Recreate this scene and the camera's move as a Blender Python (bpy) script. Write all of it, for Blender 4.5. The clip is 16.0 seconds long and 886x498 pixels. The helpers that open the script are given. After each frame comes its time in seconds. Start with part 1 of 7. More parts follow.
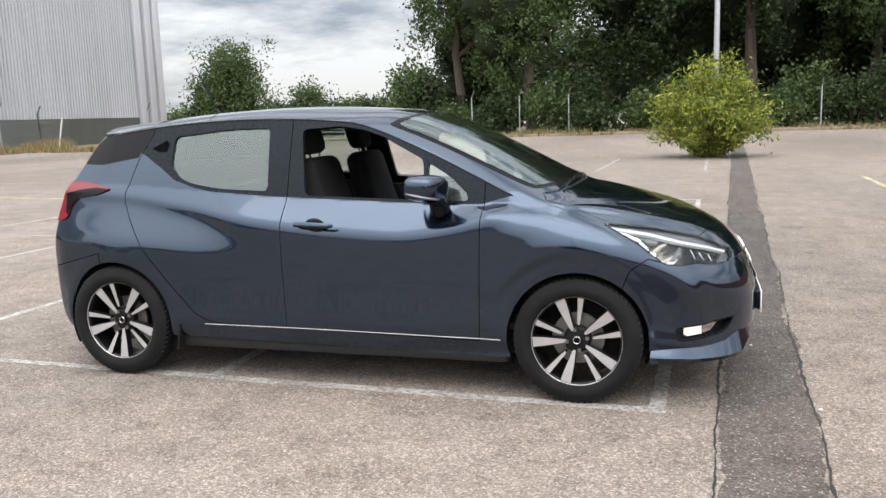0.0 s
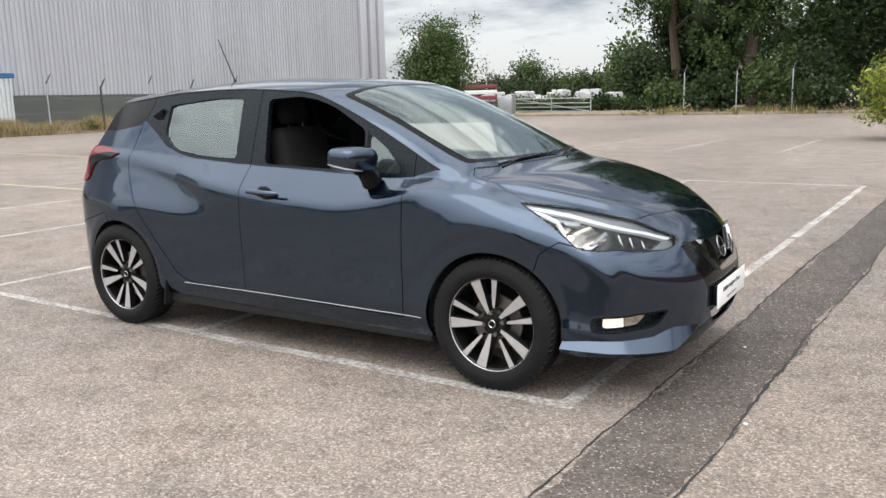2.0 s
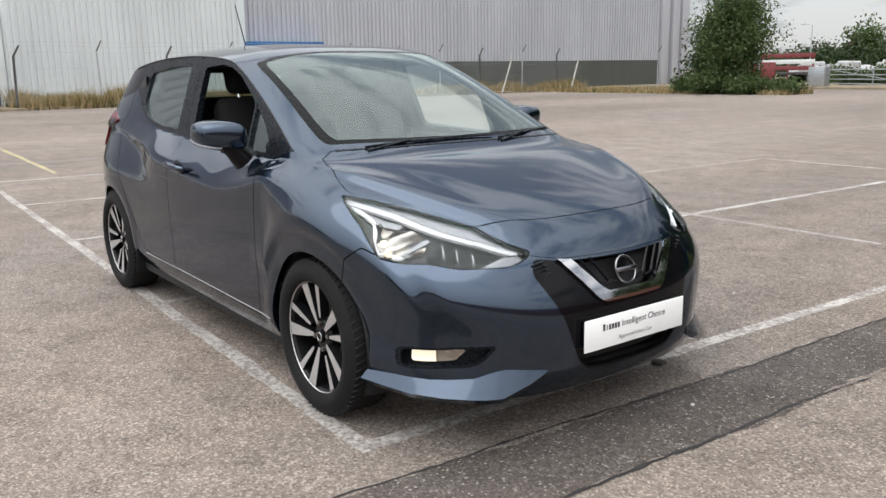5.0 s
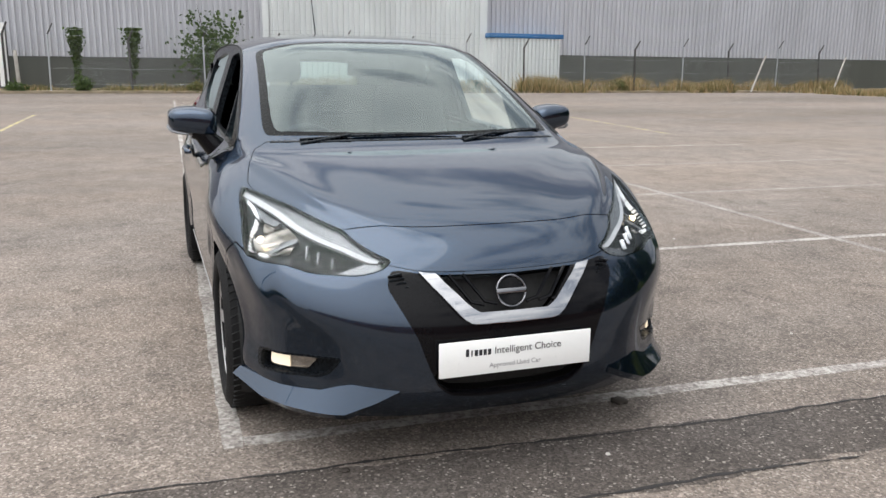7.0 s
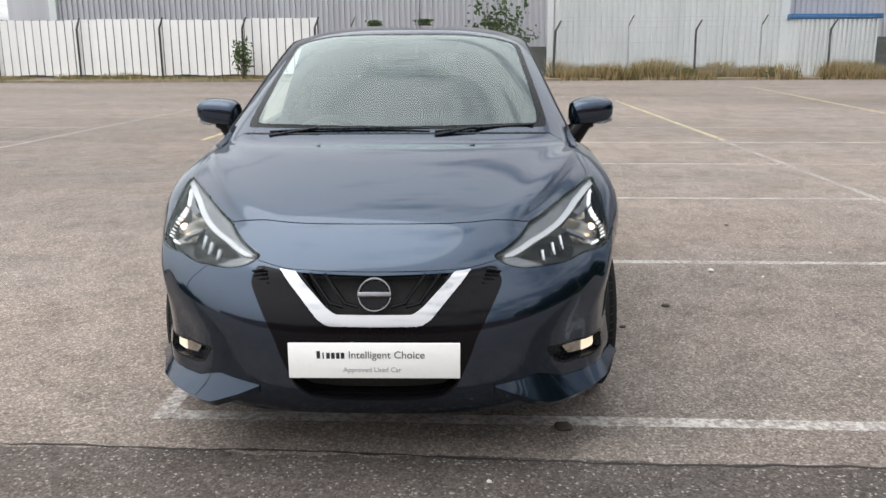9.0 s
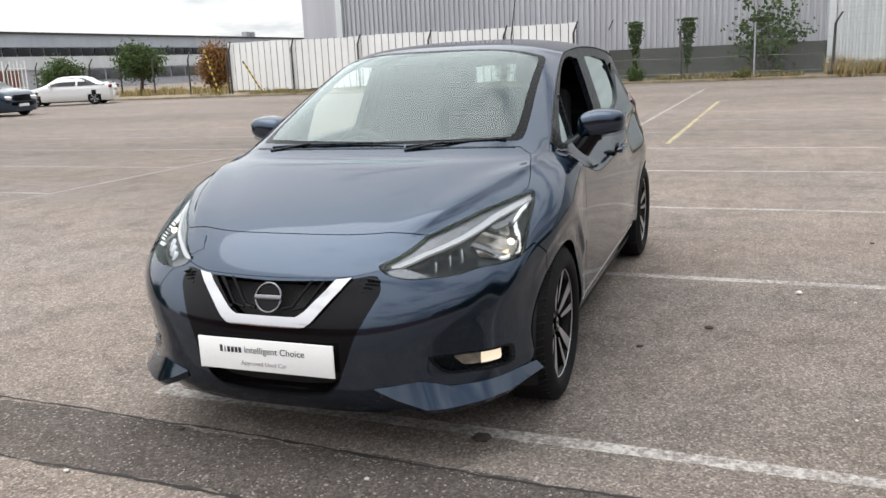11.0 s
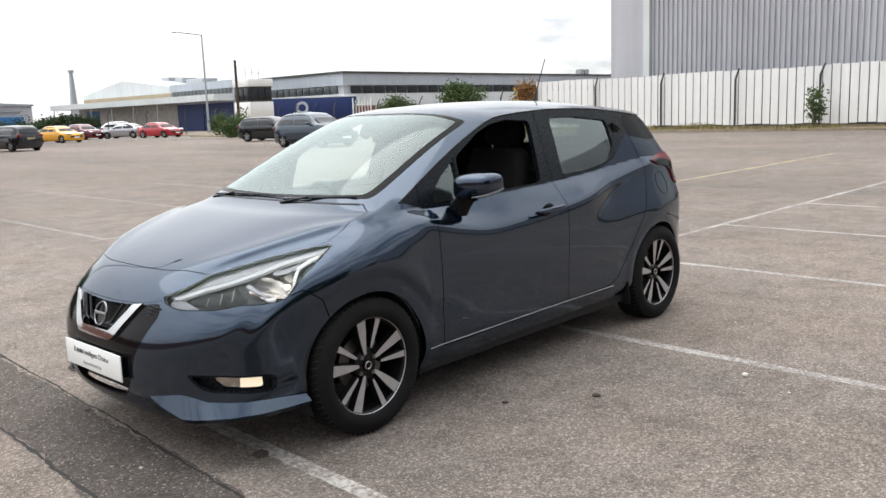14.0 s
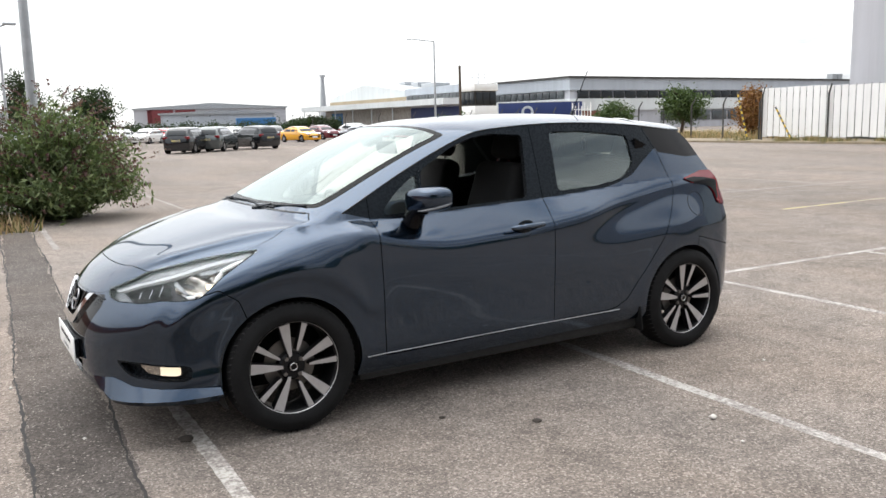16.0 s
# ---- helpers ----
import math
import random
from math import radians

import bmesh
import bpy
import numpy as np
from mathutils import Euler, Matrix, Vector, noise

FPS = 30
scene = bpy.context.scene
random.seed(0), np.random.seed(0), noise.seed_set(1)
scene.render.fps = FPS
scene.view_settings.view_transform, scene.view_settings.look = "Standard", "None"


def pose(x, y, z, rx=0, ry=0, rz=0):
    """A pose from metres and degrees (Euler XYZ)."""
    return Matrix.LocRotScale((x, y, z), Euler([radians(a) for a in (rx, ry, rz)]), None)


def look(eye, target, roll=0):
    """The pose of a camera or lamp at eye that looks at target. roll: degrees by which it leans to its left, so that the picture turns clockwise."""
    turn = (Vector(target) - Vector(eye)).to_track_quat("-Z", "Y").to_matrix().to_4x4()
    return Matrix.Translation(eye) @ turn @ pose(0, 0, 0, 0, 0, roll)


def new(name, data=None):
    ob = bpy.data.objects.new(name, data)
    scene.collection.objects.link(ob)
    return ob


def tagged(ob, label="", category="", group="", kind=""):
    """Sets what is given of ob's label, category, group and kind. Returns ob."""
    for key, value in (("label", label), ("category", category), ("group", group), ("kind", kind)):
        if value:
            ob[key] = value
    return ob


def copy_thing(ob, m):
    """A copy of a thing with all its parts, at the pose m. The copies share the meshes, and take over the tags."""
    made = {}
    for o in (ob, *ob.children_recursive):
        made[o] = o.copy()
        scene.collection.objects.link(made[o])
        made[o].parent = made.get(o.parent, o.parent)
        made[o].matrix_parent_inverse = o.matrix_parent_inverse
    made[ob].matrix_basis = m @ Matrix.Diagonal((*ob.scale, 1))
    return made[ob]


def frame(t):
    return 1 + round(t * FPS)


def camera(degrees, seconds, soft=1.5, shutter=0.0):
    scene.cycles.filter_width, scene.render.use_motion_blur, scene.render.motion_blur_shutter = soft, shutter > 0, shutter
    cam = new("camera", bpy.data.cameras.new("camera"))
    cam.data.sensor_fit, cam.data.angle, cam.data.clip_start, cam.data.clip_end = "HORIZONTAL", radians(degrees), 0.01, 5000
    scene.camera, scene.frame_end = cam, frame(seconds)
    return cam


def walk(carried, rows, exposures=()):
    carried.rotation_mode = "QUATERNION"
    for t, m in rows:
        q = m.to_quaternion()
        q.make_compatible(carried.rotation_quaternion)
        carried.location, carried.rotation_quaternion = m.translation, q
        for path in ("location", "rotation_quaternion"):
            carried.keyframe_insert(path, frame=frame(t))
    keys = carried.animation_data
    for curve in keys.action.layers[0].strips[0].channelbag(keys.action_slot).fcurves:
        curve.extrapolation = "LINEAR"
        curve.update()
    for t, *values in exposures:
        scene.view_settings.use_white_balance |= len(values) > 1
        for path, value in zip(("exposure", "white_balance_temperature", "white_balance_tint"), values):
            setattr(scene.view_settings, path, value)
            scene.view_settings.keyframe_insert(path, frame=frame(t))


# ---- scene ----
cam = camera(56.1, 16.0)
PATH = [
    (0, (1.76, -4.632, 1.378), (1.195, -2.74, 1.06), -1.8),
    (0.5, (2.172, -4.536, 1.366), (1.441, -2.706, 1.029), -2.0),
    (1, (2.467, -4.427, 1.346), (1.647, -2.637, 0.996), -1.5),
    (1.5, (2.735, -4.206, 1.334), (1.811, -2.468, 0.983), -1.2),
    (2, (3.004, -3.982, 1.317), (1.959, -2.315, 0.957), -1.4),
    (2.5, (3.179, -3.685, 1.282), (2.063, -2.07, 0.903), -1.0),
    (3, (3.328, -3.393, 1.278), (2.138, -1.834, 0.885), -0.8),
    (3.5, (3.517, -3.103, 1.275), (2.216, -1.639, 0.867), -1.1),
    (4, (3.656, -2.829, 1.264), (2.265, -1.449, 0.861), -0.8),
    (4.5, (3.776, -2.516, 1.283), (2.294, -1.236, 0.879), -1.2),
    (5, (3.98, -2.234, 1.286), (2.411, -1.066, 0.869), -0.9),
    (5.2, (4.044, -2.13, 1.293), (2.44, -1.011, 0.873), -0.7),
    (7.5, (4.455, -0.72, 1.285), (2.567, -0.226, 0.845), -0.1),
    (8, (4.505, -0.384, 1.29), (2.581, -0.069, 0.843), -1.1),
    (8.5, (4.48, -0.078, 1.267), (2.536, 0.066, 0.819), -0.5),
    (8.7, (4.484, 0.059, 1.296), (2.538, 0.129, 0.843), -0.2),
    (10.8, (4.362, 1.368, 1.337), (2.518, 0.74, 0.885), -3.2),
    (11, (4.379, 1.507, 1.34), (2.553, 0.819, 0.9), -2.6),
    (11.5, (4.299, 1.835, 1.333), (2.531, 0.994, 0.922), -2.2),
    (12, (4.211, 2.169, 1.366), (2.499, 1.208, 0.985), -2.4),
    (12.5, (4.14, 2.531, 1.375), (2.487, 1.467, 1.006), -2.3),
    (13, (3.949, 2.82, 1.358), (2.367, 1.648, 1.012), -1.5),
    (13.5, (3.774, 3.12, 1.377), (2.271, 1.843, 1.049), -1.6),
    (14, (3.591, 3.473, 1.395), (2.154, 2.12, 1.068), -2.1),
    (14.5, (3.319, 3.689, 1.379), (1.97, 2.246, 1.064), -2.1),
    (15, (3.095, 3.919, 1.4), (1.865, 2.372, 1.095), -1.8),
    (15.5, (2.862, 4.18, 1.411), (1.743, 2.549, 1.115), -1.8),
    (16, (2.569, 4.342, 1.403), (1.552, 2.646, 1.102), -1.3),
]
walk(cam, [(t, look(eye, target, roll)) for t, eye, target, roll in PATH], [(0.0, 0.80), (2.5, 0.66), (5.0, 0.48), (8.5, 0.42), (12.5, 0.40), (14.5, 0.44), (16.0, 0.62)])

# ---- world, sun ----
SUN_EL, SUN_AZ = radians(72), radians(165)
world = bpy.data.worlds.new("sky")
scene.world = world
world.use_nodes = True
wt = world.node_tree
wt.nodes.clear()


def wnode(kind, **values):
    n = wt.nodes.new(kind)
    for k, v in values.items():
        n.inputs[k].default_value = v
    return n


sky = wt.nodes.new("ShaderNodeTexSky")
sky.sky_type, sky.sun_disc, sky.sun_elevation, sky.sun_rotation = "NISHITA", False, SUN_EL, SUN_AZ
wco = wt.nodes.new("ShaderNodeTexCoord")
wmap = wt.nodes.new("ShaderNodeMapping")
wmap.inputs["Scale"].default_value = (1.0, 1.0, 4.2)
big = wnode("ShaderNodeTexNoise", Scale=2.9, Detail=7.0, Roughness=0.6)
ramp = wt.nodes.new("ShaderNodeValToRGB")
ramp.color_ramp.elements[0].position, ramp.color_ramp.elements[0].color = 0.42, (0.42, 0.46, 0.53, 1)
ramp.color_ramp.elements[1].position, ramp.color_ramp.elements[1].color = 0.58, (1.16, 1.17, 1.18, 1)
# the cloud sheet is thin and bright on the sun's side, thicker away from it
side = wnode("ShaderNodeVectorMath")
side.operation = "DOT_PRODUCT"
side.inputs[1].default_value = (0.05, -0.92, 0.30)
lift = wnode("ShaderNodeMapRange")
lift.inputs["From Min"].default_value, lift.inputs["From Max"].default_value = -0.5, 0.9
lift.inputs["To Min"].default_value, lift.inputs["To Max"].default_value = 0.0, 0.22
addl = wt.nodes.new("ShaderNodeMath")
addl.operation = "ADD"
gain = wnode("ShaderNodeMapRange")
gain.inputs["From Min"].default_value, gain.inputs["From Max"].default_value = -0.6, 0.9
gain.inputs["To Min"].default_value, gain.inputs["To Max"].default_value = 0.70, 1.24
# an overcast sky is brightest overhead
sep = wt.nodes.new("ShaderNodeSeparateXYZ")
zen = wnode("ShaderNodeMapRange")
zen.inputs["From Min"].default_value, zen.inputs["From Max"].default_value = 0.0, 1.0
zen.inputs["To Min"].default_value, zen.inputs["To Max"].default_value = 0.60, 1.95
prod = wt.nodes.new("ShaderNodeMath")
prod.operation = "MULTIPLY"
cloud = wt.nodes.new("ShaderNodeVectorMath")
cloud.operation = "SCALE"
skyscale = wt.nodes.new("ShaderNodeVectorMath")
skyscale.operation = "SCALE"
skyscale.inputs["Scale"].default_value = 0.10
both = wt.nodes.new("ShaderNodeMixRGB")
both.inputs[0].default_value = 0.88
bg = wnode("ShaderNodeBackground", Strength=1.0)
wout = wt.nodes.new("ShaderNodeOutputWorld")
wl = wt.links.new
wl(wco.outputs["Generated"], wmap.inputs["Vector"])
wl(wmap.outputs[0], big.inputs["Vector"])
wl(wco.outputs["Generated"], side.inputs[0])
wl(side.outputs["Value"], lift.inputs["Value"])
wl(side.outputs["Value"], gain.inputs["Value"])
wl(big.outputs["Fac"], addl.inputs[0])
wl(lift.outputs[0], addl.inputs[1])
wl(addl.outputs[0], ramp.inputs["Fac"])
wl(ramp.outputs["Color"], cloud.inputs[0])
wl(wco.outputs["Generated"], sep.inputs[0])
wl(sep.outputs["Z"], zen.inputs["Value"])
wl(gain.outputs[0], prod.inputs[0])
wl(zen.outputs[0], prod.inputs[1])
wl(prod.outputs[0], cloud.inputs["Scale"])
wl(sky.outputs["Color"], skyscale.inputs[0])
wl(skyscale.outputs[0], both.inputs[1])
wl(cloud.outputs[0], both.inputs[2])
wl(both.outputs[0], bg.inputs["Color"])
wl(bg.outputs[0], wout.inputs["Surface"])

sun_data = bpy.data.lights.new("sun", "SUN")
sun_data.energy, sun_data.angle, sun_data.color = 1.0, radians(60), (1.0, 0.98, 0.955)
sun = new("sun", sun_data)
sun.matrix_world = look((0, 0, 0), (-math.sin(SUN_AZ) * math.cos(SUN_EL), -math.cos(SUN_AZ) * math.cos(SUN_EL), -math.sin(SUN_EL)))

# ---- materials ----
class Mat:
    """A small node-graph writer."""

    def __init__(self, name):
        self.m = bpy.data.materials.new(name)
        self.m.use_nodes = True
        self.t = self.m.node_tree
        self.b = self.t.nodes["Principled BSDF"]
        self.co = None

    def node(self, kind, props=None, **ins):
        n = self.t.nodes.new(kind)
        for k, v in (props or {}).items():
            setattr(n, k, v)
        for k, v in ins.items():
            self.put(n, k.replace("_", " "), v)
        return n

    def put(self, n, key, v):
        sock = n.inputs[int(key)] if key.isdigit() else n.inputs[key]
        if isinstance(v, bpy.types.NodeSocket):
            self.t.links.new(v, sock)
        else:
            sock.default_value = (*v, 1) if isinstance(v, tuple) and len(v) == 3 and sock.type == "RGBA" else v

    def coords(self, scale=(1, 1, 1)):
        if self.co is None:
            self.co = self.node("ShaderNodeTexCoord").outputs["Object"]
        if scale == (1, 1, 1):
            return self.co
        return self.node("ShaderNodeMapping", Vector=self.co, Scale=scale).outputs[0]

    def noise(self, scale, detail=4.0, rough=0.55, stretch=(1, 1, 1), out="Fac"):
        return self.node("ShaderNodeTexNoise", Vector=self.coords(stretch), Scale=scale, Detail=detail, Roughness=rough).outputs[out]

    def cells(self, scale, out="Color", feature="F1"):
        return self.node("ShaderNodeTexVoronoi", {"feature": feature}, Vector=self.coords(), Scale=scale).outputs[out]

    def ramp(self, fac, *stops):
        n = self.node("ShaderNodeValToRGB", Fac=fac)
        e = n.color_ramp.elements
        while len(e) < len(stops):
            e.new(0.5)
        for el, (p, c) in zip(e, stops):
            el.position, el.color = p, (*c, 1) if isinstance(c, tuple) else (c, c, c, 1)
        return n.outputs["Color"]

    def mix(self, fac, a, b, kind="MIX"):
        n = self.node("ShaderNodeMixRGB", {"blend_type": kind})
        self.put(n, "0", fac), self.put(n, "1", a), self.put(n, "2", b)
        return n.outputs[0]

    def math(self, op, a, b=0.0):
        n = self.node("ShaderNodeMath", {"operation": op})
        self.put(n, "0", a), self.put(n, "1", b)
        return n.outputs[0]

    def rand(self):
        return self.node("ShaderNodeObjectInfo").outputs["Random"]

    def island(self):
        return self.node("ShaderNodeNewGeometry").outputs["Random Per Island"]

    def set(self, **ins):
        for k, v in ins.items():
            self.put(self.b, k.replace("_", " "), v)
        return self

    def bump(self, height, strength=0.3, distance=0.01):
        n = self.node("ShaderNodeBump", Height=height, Strength=strength, Distance=distance)
        self.put(self.b, "Normal", n.outputs[0])
        return self


def plain(name, color, rough=0.6, metal=0.0, vary=0.15, scale=6.0, bump=0.0, **ins):
    """A surface of one colour with soft stains and grain."""
    k = Mat(name)
    dark, light = tuple(c * (1 - vary) for c in color), tuple(min(1, c * (1 + vary)) for c in color)
    big_, fine = k.noise(scale, 5), k.noise(scale * 14, 3)
    fac = k.math("ADD", k.math("MULTIPLY", big_, 0.7), k.math("MULTIPLY", fine, 0.3))
    k.set(Base_Color=k.ramp(fac, (0.32, dark), (0.68, light)), Roughness=k.ramp(fine, (0.3, max(0, rough - 0.08)), (0.7, min(1, rough + 0.08))), Metallic=metal, **ins)
    if bump:
        k.bump(fine, bump, 0.01)
    return k.m


def lamp(name, color, strength, base=(0.8, 0.8, 0.8)):
    k = Mat(name)
    k.set(Base_Color=base, Emission_Color=color, Emission_Strength=strength, Roughness=0.25)
    return k.m


def pane(name, tint=(0.8, 0.86, 0.84), rough=0.025, gloss=1.0, veil=0.0):
    """Thin glass: tinted see-through with a pale film painted in as haze, and Fresnel gloss."""
    k = Mat(name)
    t = k.node("ShaderNodeBsdfTransparent", Color=tint)
    # pale diffuse colour adds to the milky look of sky reflected in glass
    dust_haze = k.node("ShaderNodeBsdfDiffuse", Color=(0.30, 0.335, 0.33))
    film = k.node("ShaderNodeMixShader")
    k.put(film, "0", veil), k.put(film, "1", t.outputs[0]), k.put(film, "2", dust_haze.outputs[0])
    g = k.node("ShaderNodeBsdfGlossy", Roughness=rough, Color=(0.89, 1.0, 0.985))
    fr = k.math("MULTIPLY", k.node("ShaderNodeFresnel", IOR=1.55).outputs[0], gloss)
    mx = k.node("ShaderNodeMixShader")
    k.put(mx, "0", fr), k.put(mx, "1", film.outputs[0]), k.put(mx, "2", g.outputs[0])
    k.t.links.new(mx.outputs[0], k.t.nodes["Material Output"].inputs["Surface"])
    return k.m


def car_paint(name, color, metal=0.55, flake=True):
    k = Mat(name)
    col = color
    if flake:
        fl = k.cells(900.0)
        lum = k.node("ShaderNodeSeparateColor", Color=fl).outputs[0]
        col = k.mix(0.45, color, k.ramp(lum, (0.2, tuple(c * 0.6 for c in color)), (0.95, tuple(min(1, c * 2.0) for c in color))))
    dust_haze = k.noise(2.2, 5)
    k.set(Base_Color=col, Metallic=metal, Roughness=k.ramp(dust_haze, (0.3, 0.16), (0.7, 0.21)), Coat_Weight=1.0, Coat_Roughness=0.02, Coat_IOR=1.52, Specular_Tint=(0.35, 0.40, 0.46))
    return k.m


def ground_mat(name="worn tarmac", tone=(0.965, 0.92, 0.885)):
    """Old pale tarmac: washed-out stones in a worn binder, broad stains, tyre-darkened stretches."""
    k = Mat(name)
    stones = k.node("ShaderNodeSeparateColor", Color=k.cells(120.0)).outputs[0]
    fine = k.noise(210, 3, 0.6)
    mid = k.noise(1.7, 6, 0.6)
    grit = k.noise(26, 4, 0.7)
    wide = k.noise(0.16, 5, 0.55, (1.0, 0.35, 1))
    base = k.ramp(stones, (0.05, (0.110, 0.097, 0.087)), (0.55, (0.228, 0.203, 0.185)), (0.86, (0.315, 0.283, 0.258)), (0.97, (0.48, 0.44, 0.40)))
    base = k.mix(0.35, base, k.ramp(fine, (0.3, (0.105, 0.093, 0.085)), (0.7, (0.345, 0.309, 0.283))))
    base = k.mix(0.45, base, k.ramp(grit, (0.30, 0.62), (0.5, 1.0), (0.70, 1.35)), "MULTIPLY")
    base = k.mix(1.0, base, tone, "MULTIPLY")
    base = k.mix(0.5, base, k.ramp(mid, (0.30, 0.62), (0.52, 0.98), (0.72, 1.18)), "MULTIPLY")
    warm = k.noise(0.55, 4, 0.6, (1.0, 0.6, 1))
    base = k.mix(0.8, base, k.ramp(warm, (0.40, (0.98, 0.995, 1.01)), (0.62, (1.04, 1.0, 0.955))), "MULTIPLY")
    base = k.mix(0.85, base, k.ramp(wide, (0.34, 0.66), (0.52, 0.95), (0.7, 1.16)), "MULTIPLY")
    blot = k.noise(4.3, 7, 0.72)
    base = k.mix(0.6, base, k.ramp(blot, (0.36, 0.62), (0.50, 1.0), (0.68, 1.14)), "MULTIPLY")
    speck = k.noise(70, 3, 0.8)
    base = k.mix(0.9, base, k.ramp(speck, (0.30, 0.25), (0.42, 1.0)), "MULTIPLY")
    chips = k.node("ShaderNodeSeparateColor", Color=k.cells(130.0)).outputs[1]
    base = k.mix(k.ramp(chips, (0.955, 0.0), (0.97, 0.55)), base, (0.42, 0.385, 0.34))
    k.set(Base_Color=base, Roughness=0.92, Specular_IOR_Level=0.25)
    h = k.math("ADD", stones, k.math("MULTIPLY", fine, 1.2))
    return k.bump(h, 0.55, 0.006).m


def marking_mat(name, color, wear=0.5, under=(0.205, 0.183, 0.168)):
    k = Mat(name)
    n = k.math("ADD", k.math("MULTIPLY", k.noise(34, 5, 0.7), 0.6), k.math("MULTIPLY", k.noise(2.6, 4), 0.4))
    stones = k.node("ShaderNodeSeparateColor", Color=k.cells(85.0)).outputs[0]
    tar = k.ramp(stones, (0.1, tuple(c * 0.7 for c in under)), (0.9, tuple(c * 1.35 for c in under)))
    f = k.ramp(n, (wear - 0.06, 0.0), (wear + 0.05, 0.60))
    k.set(Base_Color=k.mix(f, tar, color), Roughness=0.85)
    return k.bump(k.math("ADD", stones, k.math("MULTIPLY", f, 0.4)), 0.4, 0.005).m


def leaf_mat(name, a, b, c):
    k = Mat(name)
    col = k.ramp(k.island(), (0.0, a), (0.55, b), (1.0, c))
    k.set(Base_Color=col, Roughness=0.55, Specular_IOR_Level=0.35)
    tr = k.node("ShaderNodeBsdfTranslucent", Color=k.mix(1.0, col, (1.0, 1.12, 0.7), "MULTIPLY"))
    mx = k.node("ShaderNodeMixShader")
    k.put(mx, "0", 0.3), k.put(mx, "1", k.b.outputs[0]), k.put(mx, "2", tr.outputs[0])
    k.t.links.new(mx.outputs[0], k.t.nodes["Material Output"].inputs["Surface"])
    return k.m


def cladding_mat(name, color, stain=0.25):
    k = Mat(name)
    streak = k.noise(1.1, 6, 0.6, (1, 1.6, 0.10))
    blot = k.noise(0.22, 4)
    col = k.mix(stain, color, k.ramp(streak, (0.3, tuple(c * 0.55 for c in color)), (0.65, tuple(min(1, c * 1.1) for c in color))))
    col = k.mix(0.35, col, k.ramp(blot, (0.3, 0.78), (0.7, 1.08)), "MULTIPLY")
    k.set(Base_Color=col, Roughness=0.5, Metallic=0.1)
    return k.m


PAINT = car_paint("blue-grey metallic paint", (0.019, 0.036, 0.063), 0.92, False)
GLOSSBLACK = plain("gloss black plastic", (0.004, 0.004, 0.005), 0.10, vary=0.1, Specular_IOR_Level=0.16)
TRIMBLACK = plain("satin black trim", (0.006, 0.007, 0.009), 0.28, vary=0.2, Specular_IOR_Level=0.2, Specular_Tint=(0.75, 0.9, 1.0))
RUBBER = plain("tyre rubber", (0.0075, 0.0075, 0.008), 0.8, vary=0.35, scale=9, bump=0.15, Specular_IOR_Level=0.22)
DARK = plain("dark underbody", (0.008, 0.008, 0.008), 0.8)
SEATCLOTH = plain("black seat cloth", (0.0035, 0.0035, 0.004), 0.9, vary=0.25, scale=25, bump=0.3)
INTERIOR = plain("dark grey cabin plastic", (0.026, 0.027, 0.028), 0.6, vary=0.15)
BADGE = plain("dark chrome", (0.20, 0.20, 0.21), 0.14, 1.0, vary=0.05)
CHROME = plain("bright chrome", (0.52, 0.52, 0.53), 0.08, 1.0, vary=0.04)
ALLOY = plain("machined alloy", (0.46, 0.45, 0.45), 0.36, 0.5, vary=0.1, scale=20)
ALLOYBLACK = plain("black painted alloy", (0.008, 0.008, 0.009), 0.35, vary=0.2, Specular_IOR_Level=0.22)
STEEL = plain("dull brake steel", (0.18, 0.17, 0.16), 0.45, 0.8, vary=0.3)
PLATEWHITE = plain("white plastic plate", (0.86, 0.87, 0.86), 0.35, vary=0.03)
INK = plain("black print", (0.02, 0.02, 0.025), 0.6)
FRIT = plain("black printed glass edge", (0.004, 0.005, 0.005), 0.25, vary=0.1, Specular_IOR_Level=0.06)
GREYINK = plain("grey print", (0.28, 0.28, 0.29), 0.6)
GLASS_SIDE = pane("tinted side glass", (0.60, 0.68, 0.65), gloss=2.2, veil=0.06)
GLASS_SCREEN = pane("windscreen glass", (0.74, 0.86, 0.84), gloss=1.4, veil=0.03)
GLASS_LAMP = pane("clear lamp lens", (0.93, 0.94, 0.95), gloss=0.38)
GLASS_RED = plain("red lamp lens", (0.15, 0.004, 0.008), 0.15, vary=0.1, Coat_Weight=0.1)
REFLECTOR = plain("lamp reflector", (0.86, 0.86, 0.88), 0.12, 1.0, vary=0.04)
DAYLAMP = lamp("daytime running light", (1.0, 0.99, 0.97), 0.38, (0.7, 0.72, 0.75))
FROSTED = lamp("frosted lit light guide", (1.0, 0.99, 0.97), 0.10, (0.45, 0.46, 0.48))
CHAMBER = plain("warm white lamp reflector", (0.40, 0.37, 0.33), 0.2, 0.85, vary=0.4, scale=40)
WARMLAMP = lamp("warm headlamp bulb", (1.0, 0.74, 0.42), 5.0)
FOGLAMP = lamp("warm fog lamp", (1.0, 0.82, 0.58), 0.62, (0.45, 0.43, 0.38))
TARMAC = ground_mat()
WHITELINE = marking_mat("worn white line paint", (0.55, 0.53, 0.49), 0.518)
FAINTLINE = marking_mat("faded white line paint", (0.48, 0.455, 0.42), 0.558)
YELLOWLINE = marking_mat("worn yellow line paint", (0.62, 0.52, 0.16), 0.50)

